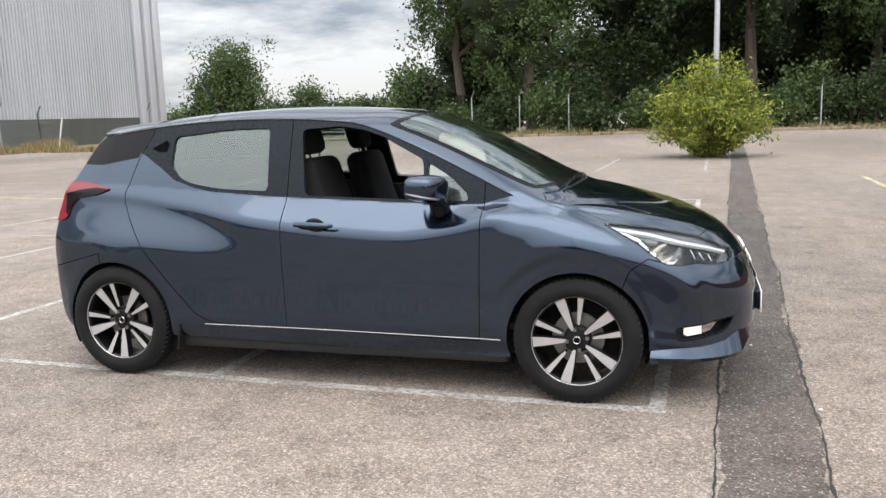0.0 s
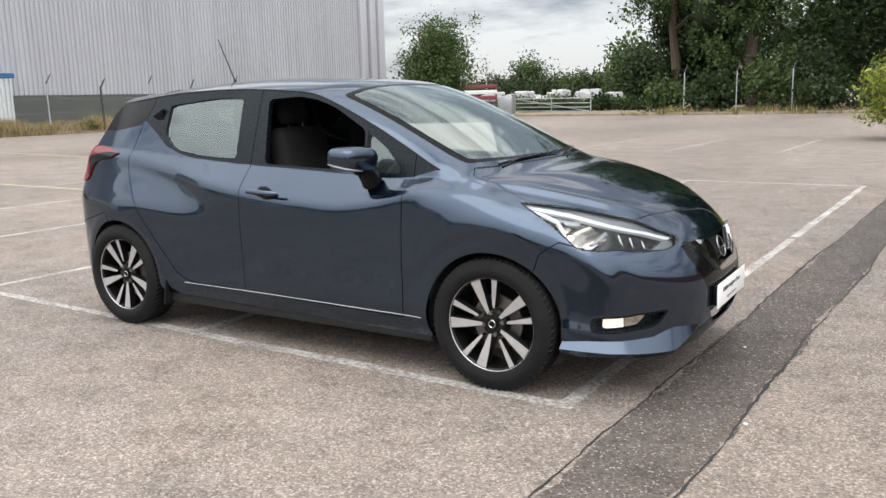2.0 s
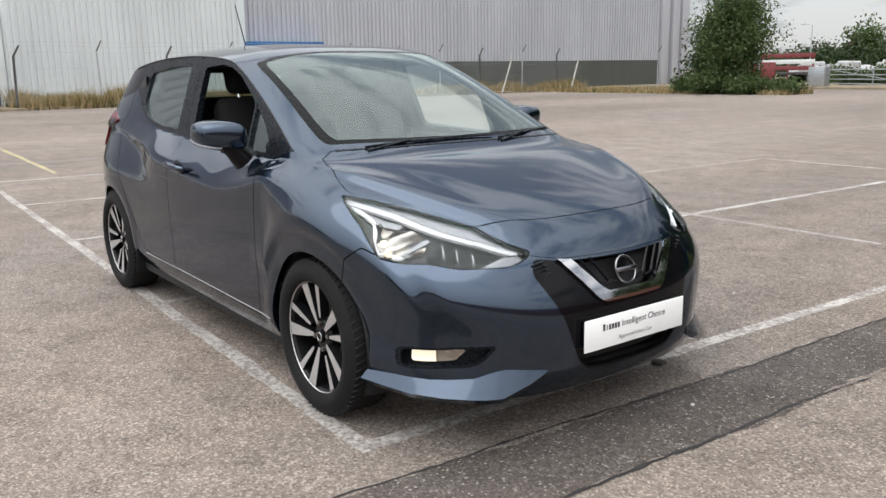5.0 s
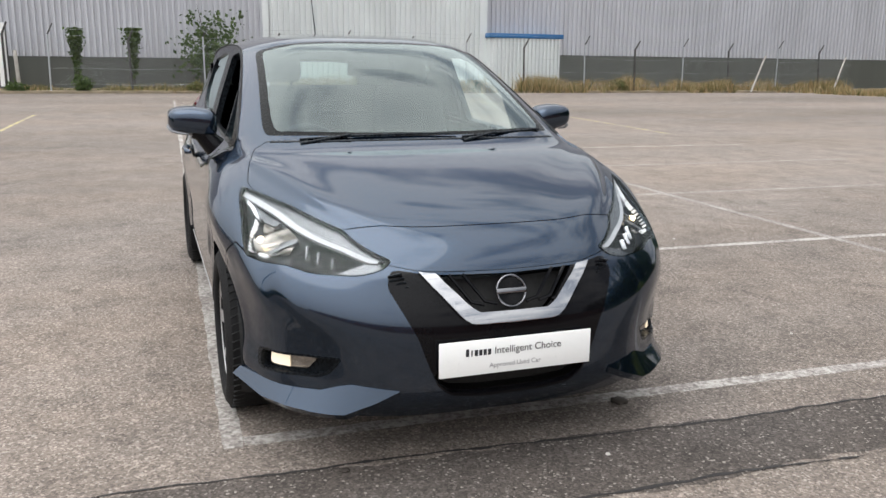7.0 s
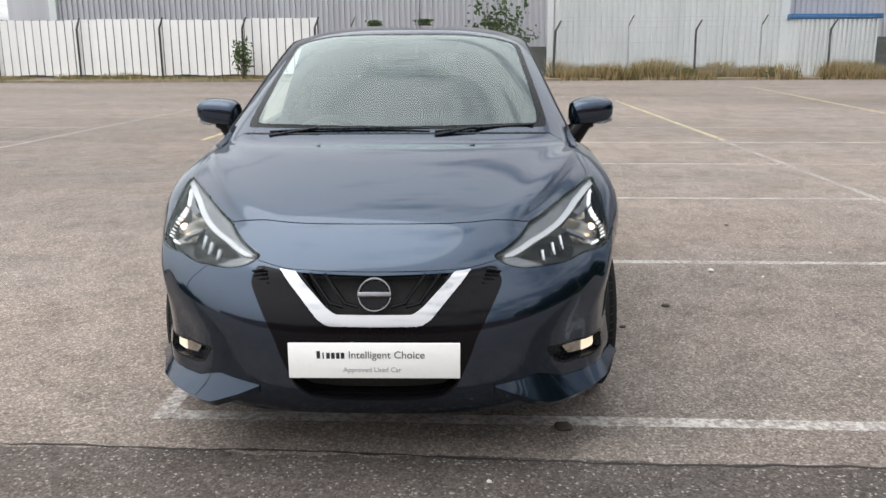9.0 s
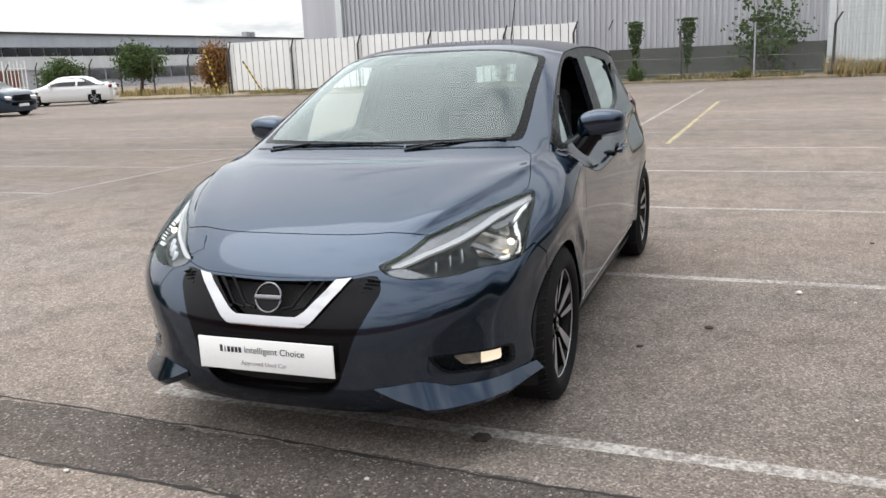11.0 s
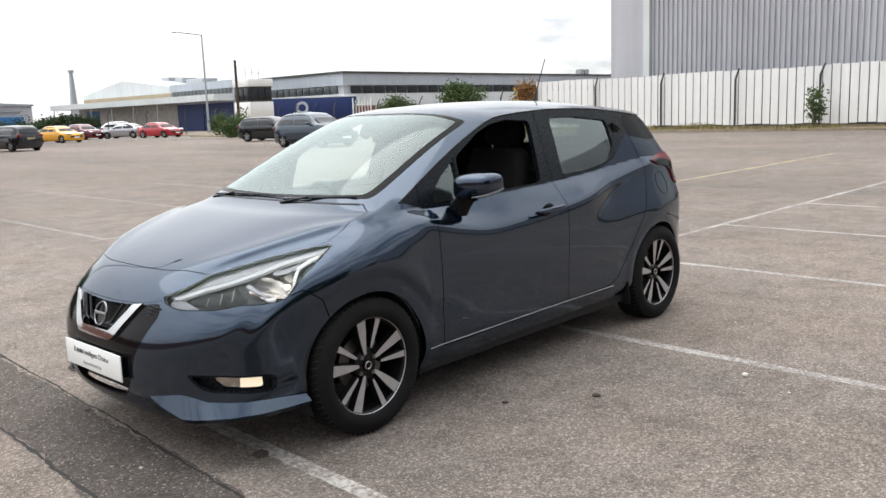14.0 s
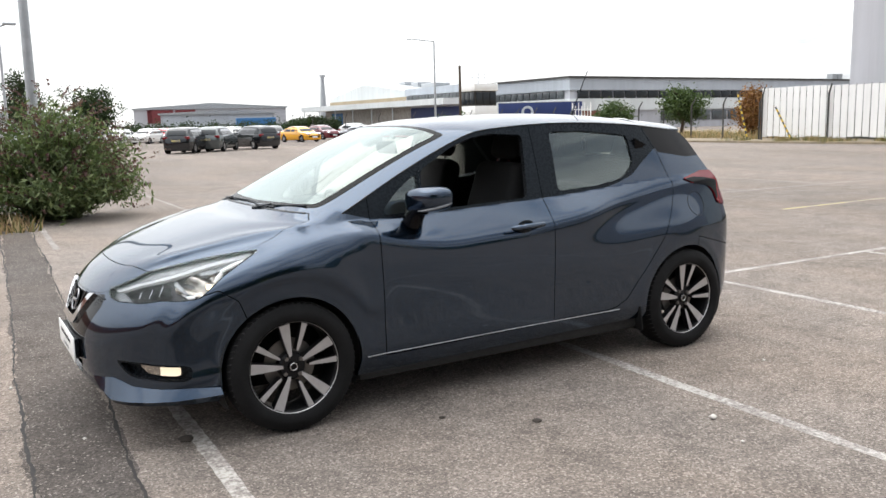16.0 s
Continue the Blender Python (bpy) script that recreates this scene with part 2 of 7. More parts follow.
CLAD_GREY = cladding_mat("grey ribbed cladding", (0.50, 0.505, 0.54))
CLAD_PALE = cladding_mat("pale ribbed cladding", (0.68, 0.71, 0.71))
CLAD_DARK = cladding_mat("dark grey-green base wall", (0.085, 0.09, 0.08))
CLAD_WHITE = cladding_mat("weathered white sheeting", (0.88, 0.88, 0.87), 0.16)
CLAD_BLUE = cladding_mat("blue painted steel", (0.03, 0.14, 0.33))
NAVY = cladding_mat("navy trailer curtain", (0.012, 0.03, 0.13))
SHEDBLUE = cladding_mat("pale blue-grey shed cladding", (0.46, 0.50, 0.55))
CONCRETE = plain("weathered concrete", (0.36, 0.34, 0.31), 0.85, vary=0.3, scale=3)
GALV = plain("galvanised steel", (0.42, 0.44, 0.46), 0.45, 0.7, vary=0.15)
DARKSTEEL = plain("dark weathered steel", (0.06, 0.058, 0.055), 0.6, 0.3, vary=0.3)
REDPAINT = plain("faded red paint", (0.17, 0.03, 0.035), 0.5, vary=0.25)
WINDOWDARK = plain("dark window glass", (0.02, 0.024, 0.028), 0.1, vary=0.3, scale=1.5, Specular_IOR_Level=0.3)
WINDOWGREY = plain("grey window glass", (0.075, 0.085, 0.09), 0.12, vary=0.5, scale=0.8)
BRICKRED = plain("brown-red brick", (0.20, 0.085, 0.06), 0.85, vary=0.25, scale=8)
# near-black green of the crown cores: inner shade put into the colour
LEAF_CORE = plain("dark crown core coloured for inner shade", (0.020, 0.034, 0.012), 0.9, vary=0.4, scale=3, bump=0.6)
BARK = plain("rough bark", (0.075, 0.055, 0.04), 0.9, vary=0.4, scale=9, bump=0.5)
TAR = ground_mat("newer dark tarmac strip", (0.43, 0.415, 0.41))
CRACK = plain("black tar crack", (0.018, 0.016, 0.015), 0.85, vary=0.3)
TANBAND = plain("faded tan paint", (0.36, 0.29, 0.19), 0.7, vary=0.2, scale=1.5)
SOIL = plain("dry soil and stubble", (0.21, 0.17, 0.115), 0.95, vary=0.35, scale=2, bump=0.5)
HAZARD = plain("yellow hazard paint", (0.62, 0.42, 0.04), 0.6, vary=0.2)
SACK = plain("white woven sack plastic", (0.40, 0.40, 0.40), 0.6, vary=0.2, scale=2)
PEBBLE = plain("pale loose stone", (0.55, 0.52, 0.48), 0.8, vary=0.15)
DEBRIS = plain("dark leaf litter", (0.04, 0.032, 0.026), 0.9, vary=0.3)
LEAF_DARK = leaf_mat("dark tree leaves", (0.017, 0.031, 0.011), (0.030, 0.050, 0.017), (0.048, 0.073, 0.026))
LEAF_MID = leaf_mat("mid green leaves", (0.038, 0.064, 0.020), (0.062, 0.096, 0.030), (0.095, 0.135, 0.048))
LEAF_PALE = leaf_mat("soft green buddleia leaves", (0.065, 0.095, 0.036), (0.12, 0.16, 0.066), (0.20, 0.235, 0.11))
LEAF_YELLOW = leaf_mat("yellow-green leaves", (0.08, 0.11, 0.022), (0.17, 0.20, 0.032), (0.34, 0.33, 0.05))
LEAF_FLOWER = leaf_mat("faded brown-purple flower spikes", (0.06, 0.03, 0.035), (0.12, 0.06, 0.06), (0.16, 0.10, 0.07))
LEAF_RUST = leaf_mat("rusty brown leaves", (0.16, 0.07, 0.025), (0.24, 0.11, 0.04), (0.30, 0.17, 0.06))
STRAW = leaf_mat("dry straw grass", (0.27, 0.18, 0.095), (0.41, 0.29, 0.165), (0.52, 0.41, 0.26))
GRASS = leaf_mat("green verge grass", (0.07, 0.085, 0.028), (0.13, 0.13, 0.048), (0.23, 0.20, 0.09))
HOUSING = plain("dark lamp housing", (0.060, 0.060, 0.064), 0.35, 0.3, vary=0.35, scale=18, Specular_IOR_Level=0.3)
BEZEL = plain("satin silver lamp bezel", (0.19, 0.195, 0.205), 0.30, 0.75, vary=0.1, scale=18)

# ---- mesh tools ----
def empty(name, m=None, **tags):
    ob = new(name)
    ob.empty_display_size = 0.1
    if m is not None:
        ob.matrix_world = m
    return tagged(ob, **tags)


def link(name, me, mat, parent=None, label="", sharp=35.0, smooth_=True):
    if mat is not None:
        me.materials.append(mat)
    if smooth_:
        me.shade_smooth()
        if sharp:
            me.set_sharp_from_angle(angle=radians(sharp))
    ob = new(name, me)
    if parent is not None:
        ob.parent = parent
    if label:
        ob["label"] = label
    return ob


def part(name, bm, mat, parent=None, label="", sharp=35.0):
    """One bmesh as one mesh object under a thing or a part."""
    me = bpy.data.meshes.new(name)
    bmesh.ops.recalc_face_normals(bm, faces=bm.faces)
    bm.to_mesh(me)
    bm.free()
    return link(name, me, mat, parent, label, sharp)


def box(bm, size, m=None, bevel=0.0, seg=2):
    """A box of that size, about its middle."""
    r = bmesh.ops.create_cube(bm, size=1.0, matrix=(m or Matrix()) @ Matrix.Diagonal((*size, 1)))
    if bevel:
        vs = set(r["verts"])
        bmesh.ops.bevel(bm, geom=[e for e in bm.edges if e.verts[0] in vs and e.verts[1] in vs], offset=bevel, segments=seg, affect="EDGES", profile=0.5)
    return bm


def tube(bm, a, b, r0, r1=None, seg=10, caps=True):
    """A round bar from a to b."""
    a, b = Vector(a), Vector(b)
    d = b - a
    m = Matrix.Translation((a + b) / 2) @ d.to_track_quat("Z", "Y").to_matrix().to_4x4()
    bmesh.ops.create_cone(bm, cap_ends=caps, segments=seg, radius1=r0, radius2=r0 if r1 is None else r1, depth=d.length, matrix=m)
    return bm


def lathe(bm, profile, seg=48, m=None, closed=False):
    """Turns (radius, height) points round the z axis."""
    m = m or Matrix()
    rings = []
    for r, h in profile:
        rings.append([bm.verts.new(m @ Vector((r * math.cos(2 * math.pi * i / seg), r * math.sin(2 * math.pi * i / seg), h))) for i in range(seg)])
    pairs = list(zip(rings, rings[1:])) + ([(rings[-1], rings[0])] if closed else [])
    for a, b in pairs:
        for i in range(seg):
            j = (i + 1) % seg
            bm.faces.new((a[i], a[j], b[j], b[i]))
    return bm


def prism(bm, outline, d0, d1, m=None):
    """An outline of the xy plane made solid from height d0 to d1."""
    m = m or Matrix()
    lo = [bm.verts.new(m @ Vector((x, y, d0))) for x, y in outline]
    hi = [bm.verts.new(m @ Vector((x, y, d1))) for x, y in outline]
    n = len(lo)
    bm.faces.new(lo[::-1]), bm.faces.new(hi)
    for i in range(n):
        j = (i + 1) % n
        bm.faces.new((lo[i], lo[j], hi[j], hi[i]))
    return bm


def sweep(bm, pts, r, seg=8, flat=1.0):
    """A round bar along points; flat squeezes it upright."""
    P = [Vector(p) for p in pts]
    rings = []
    for i, p in enumerate(P):
        d = (P[min(i + 1, len(P) - 1)] - P[max(i - 1, 0)]).normalized()
        u = d.cross(Vector((0, 0, 1)))
        u = u.normalized() if u.length > 1e-4 else Vector((1, 0, 0))
        v = u.cross(d)
        rr = r[i] if isinstance(r, (list, tuple)) else r
        rings.append([bm.verts.new(p + u * rr * math.cos(2 * math.pi * k / seg) + v * rr * flat * math.sin(2 * math.pi * k / seg)) for k in range(seg)])
    for a, b in zip(rings, rings[1:]):
        for k in range(seg):
            j = (k + 1) % seg
            bm.faces.new((a[k], a[j], b[j], b[k]))
    bm.faces.new(rings[0][::-1]), bm.faces.new(rings[-1])
    return bm


def arrays(name, co, faces, mat, parent=None, label="", smooth_=False):
    """A mesh from arrays of corners and faces."""
    me = bpy.data.meshes.new(name)
    me.from_pydata(np.asarray(co).tolist(), [], np.asarray(faces).tolist() if not isinstance(faces, list) else faces)
    return link(name, me, mat, parent, label, smooth_=smooth_)

# ---- body skin of the parked hatchback: design curves, half body, y outward ----
def spline(knots):
    """Natural cubic spline through (x, y) knots, straight beyond its ends."""
    k = sorted(knots)
    x, y = np.array([a for a, _ in k], float), np.array([b for _, b in k], float)
    n, h = len(x), np.diff(x)
    A, r = np.eye(n), np.zeros(n)
    for i in range(1, n - 1):
        A[i, i - 1], A[i, i], A[i, i + 1] = h[i - 1], 2 * (h[i - 1] + h[i]), h[i]
        r[i] = 6 * ((y[i + 1] - y[i]) / h[i] - (y[i] - y[i - 1]) / h[i - 1])
    m = np.linalg.solve(A, r)

    def at(q):
        q = np.asarray(q, float)
        i = np.clip(np.searchsorted(x, q) - 1, 0, n - 2)
        a, b, hh = x[i], x[i + 1], h[i]
        qq = np.clip(q, x[0], x[-1])
        v = (m[i] * (b - qq) ** 3 + m[i + 1] * (qq - a) ** 3) / (6 * hh) + (y[i] / hh - m[i] * hh / 6) * (b - qq) + (y[i + 1] / hh - m[i + 1] * hh / 6) * (qq - a)
        d0 = (y[1] - y[0]) / h[0] - h[0] * (2 * m[0] + m[1]) / 6
        d1 = (y[-1] - y[-2]) / h[-1] + h[-1] * (m[-2] + 2 * m[-1]) / 6
        return v + np.minimum(q - x[0], 0) * d0 + np.maximum(q - x[-1], 0) * d1
    return at


AXLE, TYRE_R, ARCH_R = 1.2625, 0.306, 0.333
BELT = spline([(-1.8, 1.06), (-1.4, 1.06), (-0.9, 1.028), (-0.36, 0.986), (0.2, 0.961), (0.8, 0.945), (1.0, 0.950), (1.2, 0.922), (1.4, 0.868), (1.6, 0.775), (1.8, 0.66), (1.9, 0.60)])
FLANK = spline([(0, 0.772), (0.07, 0.806), (0.15, 0.829), (0.22, 0.834), (0.32, 0.826), (0.48, 0.826), (0.62, 0.834), (0.74, 0.845), (0.81, 0.847), (0.875, 0.836), (0.935, 0.802), (0.975, 0.758), (1.0, 0.727)])
PLAN = spline([(-1.78, 0.83), (-1.7, 0.895), (-1.55, 0.955), (-1.3, 0.995), (-1.0, 1.0), (-0.4, 1.0), (0.4, 1.0), (1.0, 1.003), (1.3, 1.0), (1.5, 0.97), (1.64, 0.937), (1.77, 0.882), (1.86, 0.80), (1.92, 0.70)])


def smooth(a, b, q):
    t = np.clip((q - a) / (b - a), 0, 1)
    return t * t * (3 - 2 * t)


# the doors' side from sill to shoulder, and the lines that shape it
SIDE = spline([(0.17, 0.768), (0.235, 0.806), (0.30, 0.828), (0.36, 0.833), (0.44, 0.834), (0.56, 0.838), (0.67, 0.840), (0.77, 0.838), (0.87, 0.833), (0.97, 0.826)])
CREASE = spline([(-1.6, 1.022), (-1.4, 1.012), (-1.2, 0.996), (-1.0, 0.968), (-0.8, 0.938), (-0.6, 0.905), (-0.4, 0.874), (-0.2, 0.847), (0.0, 0.826), (0.24, 0.810), (0.42, 0.806), (0.55, 0.822), (0.67, 0.848), (0.83, 0.893), (0.95, 0.925)])
VALLEY = spline([(-1.45, 0.960), (-1.15, 0.948), (-0.95, 0.905), (-0.65, 0.825), (-0.45, 0.752), (-0.3, 0.715)])
RIDGE = spline([(-1.45, 0.765), (-1.25, 0.755), (-1.0, 0.730), (-0.65, 0.708), (-0.3, 0.702)])


def bend(u, s):
    """A ramp with a rounded foot."""
    return s * np.logaddexp(0, u / s)


def flank(x, z):
    """Half width of the body side."""
    x, z = np.asarray(x, float), np.asarray(z, float)
    b = BELT(x)
    old = FLANK(np.clip((z - 0.18) / (b - 0.18), -0.1, 1.0))
    # doors and quarter: a waved shoulder crease, a hollow under it and the haunch below
    c = np.minimum(CREASE(np.clip(x, -1.6, 0.95)), b - 0.05)
    r = RIDGE(np.clip(x, -1.45, -0.3))
    v = np.maximum(VALLEY(np.clip(x, -1.45, -0.3)), r + 0.004)
    a = smooth(-0.36, -0.80, x)
    zz = np.minimum(z, b)

    def shape(q, k):
        return SIDE(np.clip(q, 0.0, 1.2)) - 0.30 * a * bend(q - r, 0.020) + 0.38 * a * bend(q - v, 0.014) - k * bend(q - c, 0.011)
    k = (shape(b, 0.0) - 0.727) / bend(b - c, 0.011)
    fresh = shape(zz, k)
    m = smooth(1.02, 0.86, x)
    low = (fresh * m + old * (1 - m)) * PLAN(x)
    up = np.maximum(z - b, 0)
    tail = np.clip((-0.75 - x) / 0.75, 0, 1.2)
    y = low - 0.31 * up - 0.10 * up ** 2 - 0.16 * tail ** 2 * up
    for ax in (-AXLE, AXLE):
        r = np.hypot(x - ax, z - 0.305)
        y = y + 0.007 * np.exp(-((r - 0.36) / 0.05) ** 2) * smooth(0.16, 0.3, z)
    # swell over the rear wheel, and the front wing's bulge with its flat arch band
    y = y + 0.010 * np.exp(-((x + 1.28) / 0.45) ** 2 - ((z - 0.74) / 0.10) ** 2)
    rw = 0.305 + np.sqrt(np.maximum(0.43 ** 2 - (x - AXLE) ** 2, 0.05)) + 0.01
    sw_ = np.where(z > rw, 0.085, 0.035)
    return y + 0.017 * np.exp(-((z - rw) / sw_) ** 2) * smooth(0.72, 1.02, x) * smooth(1.62, 1.40, x)


# stations along the centre line: centre x z, shoulder x z, fullness
NOSE = [(2.03, 0.19, 1.84, 0.19, 3.6), (2.088, 0.27, 1.872, 0.30, 3.6), (2.104, 0.38, 1.88, 0.42, 3.6), (2.095, 0.50, 1.835, 0.54, 3.4), (2.058, 0.60, 1.745, 0.645, 3.2),
        (2.034, 0.655, 1.67, 0.70, 3.0), (1.95, 0.745, 1.55, 0.778, 3.0), (1.80, 0.825, 1.40, 0.852, 3.2), (1.6, 0.893, 1.25, 0.905, 3.4), (1.37, 0.952, 1.09, 0.945, 4.2)]
TOP = [(1.17, 1.003, 0.95, 0.985, 5.5), (0.78, 1.212, 0.60, 1.155, 4.5), (0.37, 1.388, 0.22, 1.315, 4.0), (0.05, 1.432, 0.0, 1.362, 3.6), (-0.35, 1.448, -0.4, 1.383, 3.4),
       (-0.9, 1.432, -0.9, 1.370, 3.4), (-1.3, 1.393, -1.25, 1.335, 3.4), (-1.57, 1.345, -1.44, 1.290, 3.6)]
TAIL = [(-1.66, 1.16, -1.55, 1.14, 3.6), (-1.78, 0.99, -1.64, 0.99, 3.8), (-1.85, 0.80, -1.70, 0.78, 4.0), (-1.885, 0.55, -1.73, 0.53, 4.0), (-1.86, 0.34, -1.70, 0.34, 4.0), (-1.80, 0.25, -1.65, 0.25, 4.0)]
STATION = NOSE + TOP + TAIL
S_LIP, S_COWL, S_WSTOP, S_SPOIL = 5, 10, 12, 17
RAIL = [spline([(i, row[j]) for i, row in enumerate(STATION)]) for j in range(5)]


def band(s, w):
    """A point of the skin between the centre line (w 0) and the shoulder (w 1)."""
    cx, cz, qx, qz, p = [c(s) for c in RAIL]
    yq = flank(qx, qz)
    g = 0.16 * w ** 2 + 0.84 * np.abs(w) ** p
    # two ridges run back along the bonnet and out to the wings
    wr = 0.54 + 0.20 * (s - 6) - 0.012 * (s - 6) ** 2
    ridge = 0.017 * np.exp(-((np.abs(w) - wr) / np.where(np.abs(w) < wr, 0.17, 0.045)) ** 2) * smooth(5.9, 6.9, s) * smooth(9.0, 8.0, s)
    return np.stack([cx + (qx - cx) * g, yq * w, cz + (qz - cz) * g + ridge], -1)


def inside(poly):
    """Signed distance to a closed outline of the plane, negative inside."""
    P = np.array(poly, float)
    Q = np.roll(P, -1, 0)

    def f(a, b):
        a, b = np.asarray(a, float), np.asarray(b, float)
        best, odd = np.full(a.shape, 1e9), np.zeros(a.shape, bool)
        for (x0, y0), (x1, y1) in zip(P, Q):
            dx, dy = x1 - x0, y1 - y0
            t = np.clip(((a - x0) * dx + (b - y0) * dy) / (dx * dx + dy * dy + 1e-12), 0, 1)
            best = np.minimum(best, (a - x0 - t * dx) ** 2 + (b - y0 - t * dy) ** 2)
            cross = (y0 > b) != (y1 > b)
            odd ^= cross & (a < x0 + (b - y0) * dx / (dy if abs(dy) > 1e-12 else 1e-12))
        d = np.sqrt(best)
        return np.where(odd, -d, d)
    return f


def rounded(poly, r=0.02, n=4):
    """The outline with its corners cut round."""
    out, P = [], [Vector((*p, 0)) for p in poly]
    for i, p in enumerate(P):
        a, c = P[i - 1], P[(i + 1) % len(P)]
        u, v = (a - p), (c - p)
        d = min(r, u.length * 0.45, v.length * 0.45)
        u, v = p + u.normalized() * d, p + v.normalized() * d
        for k in range(n + 1):
            t = k / n
            q = u * (1 - t) ** 2 + p * 2 * t * (1 - t) + v * t * t
            out.append((q.x, q.y))
    return out


class Skin:
    """Triangles with place, normal and the parameters (patch, s, w) of each corner."""

    def __init__(self, co, no, par, tri):
        self.co, self.no, self.par, self.tri = co, no, par, tri

    def cut(self, f):
        """Two skins: where f is negative, and the rest."""
        d = f(self)
        out = []
        for sign in (1, -1):
            v = d * sign
            neg = v < 0
            n = neg[self.tri].sum(1)
            keep = [self.tri[n == 3]]
            co, no, par, extra, made = [self.co], [self.no], [self.par], [], {}
            top = len(self.co)
            for t in self.tri[(n == 1) | (n == 2)]:
                ring = []
                for i in range(3):
                    a, b = int(t[i]), int(t[(i + 1) % 3])
                    if neg[a]:
                        ring.append(a)
                    if neg[a] != neg[b]:
                        key = (min(a, b), max(a, b))
                        if key not in made:
                            k = v[a] / (v[a] - v[b])
                            made[key] = top + len(made)
                            co.append((self.co[a] + (self.co[b] - self.co[a]) * k)[None])
                            no.append((self.no[a] + (self.no[b] - self.no[a]) * k)[None])
                            par.append((self.par[a] + (self.par[b] - self.par[a]) * k)[None])
                        ring.append(made[key])
                for i in range(1, len(ring) - 1):
                    extra.append((ring[0], ring[i], ring[i + 1]))
            tri = np.concatenate(keep + ([np.array(extra, int)] if extra else []))
            co, no, par = np.concatenate(co), np.concatenate(no), np.concatenate(par)
            used, inv = np.unique(tri, return_inverse=True)
            out.append(Skin(co[used], no[used], par[used], inv.reshape(-1, 3)))
        return out

    def shaped(self, d):
        """Moved out by d, an array, with its normals worked out anew."""
        co = self.co + self.no * d[:, None]
        fn = np.cross(co[self.tri[:, 1]] - co[self.tri[:, 0]], co[self.tri[:, 2]] - co[self.tri[:, 0]])
        no = np.zeros_like(co)
        for i in range(3):
            np.add.at(no, self.tri[:, i], fn)
        return Skin(co, no / (np.linalg.norm(no, axis=1, keepdims=True) + 1e-12), self.par, self.tri)

    def near(self, x, z):
        """Place and normal of the corner nearest to x, z in the side view."""
        i = int(np.argmin(np.hypot(self.co[:, 0] - x, self.co[:, 2] - z)))
        return Vector(self.co[i]), Vector(self.no[i])

    def moved(self, d):
        return Skin(self.co + self.no * d, self.no, self.par, self.tri)


def grid_skin(P, patch, S, W):
    """A skin from a grid of places."""
    du, dv = np.gradient(P, axis=0), np.gradient(P, axis=1)
    N = np.cross(du, dv)
    N /= np.linalg.norm(N, axis=-1, keepdims=True) + 1e-12
    a, b = P.shape[:2]
    idx = np.arange(a * b).reshape(a, b)
    q = np.stack([idx[:-1, :-1], idx[1:, :-1], idx[1:, 1:], idx[:-1, 1:]], -1).reshape(-1, 4)
    tri = np.concatenate([q[:, [0, 1, 2]], q[:, [0, 2, 3]]])
    par = np.stack([np.full(a * b, float(patch)), S.ravel(), W.ravel()], -1)
    return P.reshape(-1, 3), N.reshape(-1, 3), par, tri


def side_skin(step=0.0105):
    xs, zs = np.arange(-1.80, 1.94, step), np.arange(0.17, 1.42, step)
    X, Z = np.meshgrid(xs, zs, indexing="ij")
    co, no, par, tri = grid_skin(np.stack([X, flank(X, Z), Z], -1), 0, X, Z)
    e = 0.002
    fx = (flank(co[:, 0] + e, co[:, 2]) - flank(co[:, 0] - e, co[:, 2])) / (2 * e)
    fz = (flank(co[:, 0], co[:, 2] + e) - flank(co[:, 0], co[:, 2] - e)) / (2 * e)
    no = np.stack([-fx, np.ones_like(fx), -fz], -1)
    no /= np.linalg.norm(no, axis=1, keepdims=True)
    if np.cross(co[tri[0, 1]] - co[tri[0, 0]], co[tri[0, 2]] - co[tri[0, 0]])[1] < 0:
        tri = tri[:, ::-1]
    s = np.linspace(0, len(STATION) - 1, 240)
    edge = inside(list(zip(RAIL[2](s), RAIL[3](s))))
    return Skin(co, no, par, tri).cut(lambda k: edge(k.co[:, 0], k.co[:, 2]) - 0.0025)[0]


def soften(a, b, reach=0.07):
    """Lets side and top share their normals along the shoulder, so that the wing is round there."""
    s = np.linspace(0.0, 9.9, 300)
    e = 1e-3
    q = band(s, np.ones_like(s))
    t1 = band(s, np.full_like(s, 1 - 0.02)) - q
    ts = band(s + 0.01, np.ones_like(s)) - q
    nb = np.cross(ts, t1)
    nb /= np.linalg.norm(nb, axis=1, keepdims=True)
    nb *= np.sign((nb * np.array([0.3, 1.0, 0.6])).sum(1, keepdims=True))
    fx = (flank(q[:, 0] + e, q[:, 2]) - flank(q[:, 0] - e, q[:, 2])) / (2 * e)
    fz = (flank(q[:, 0], q[:, 2] + e) - flank(q[:, 0], q[:, 2] - 3 * e)) / (4 * e)
    ns = np.stack([-fx, np.ones_like(fx), -fz], -1)
    ns /= np.linalg.norm(ns, axis=1, keepdims=True)
    mean = nb + ns
    mean /= np.linalg.norm(mean, axis=1, keepdims=True)
    for k in (a, b):
        pick = np.where((k.co[:, 0] > 0.9) & (k.co[:, 1] > 0.45))[0]
        for i0 in range(0, len(pick), 2000):
            ix = pick[i0:i0 + 2000]
            d = np.linalg.norm(k.co[ix][:, None] - q[None], axis=2)
            j = d.argmin(1)
            f = (1 - smooth(0.0, reach, d[np.arange(len(ix)), j]))[:, None]
            n = k.no[ix] * (1 - f) + mean[j] * f
            k.no[ix] = n / np.linalg.norm(n, axis=1, keepdims=True)
    return a, b


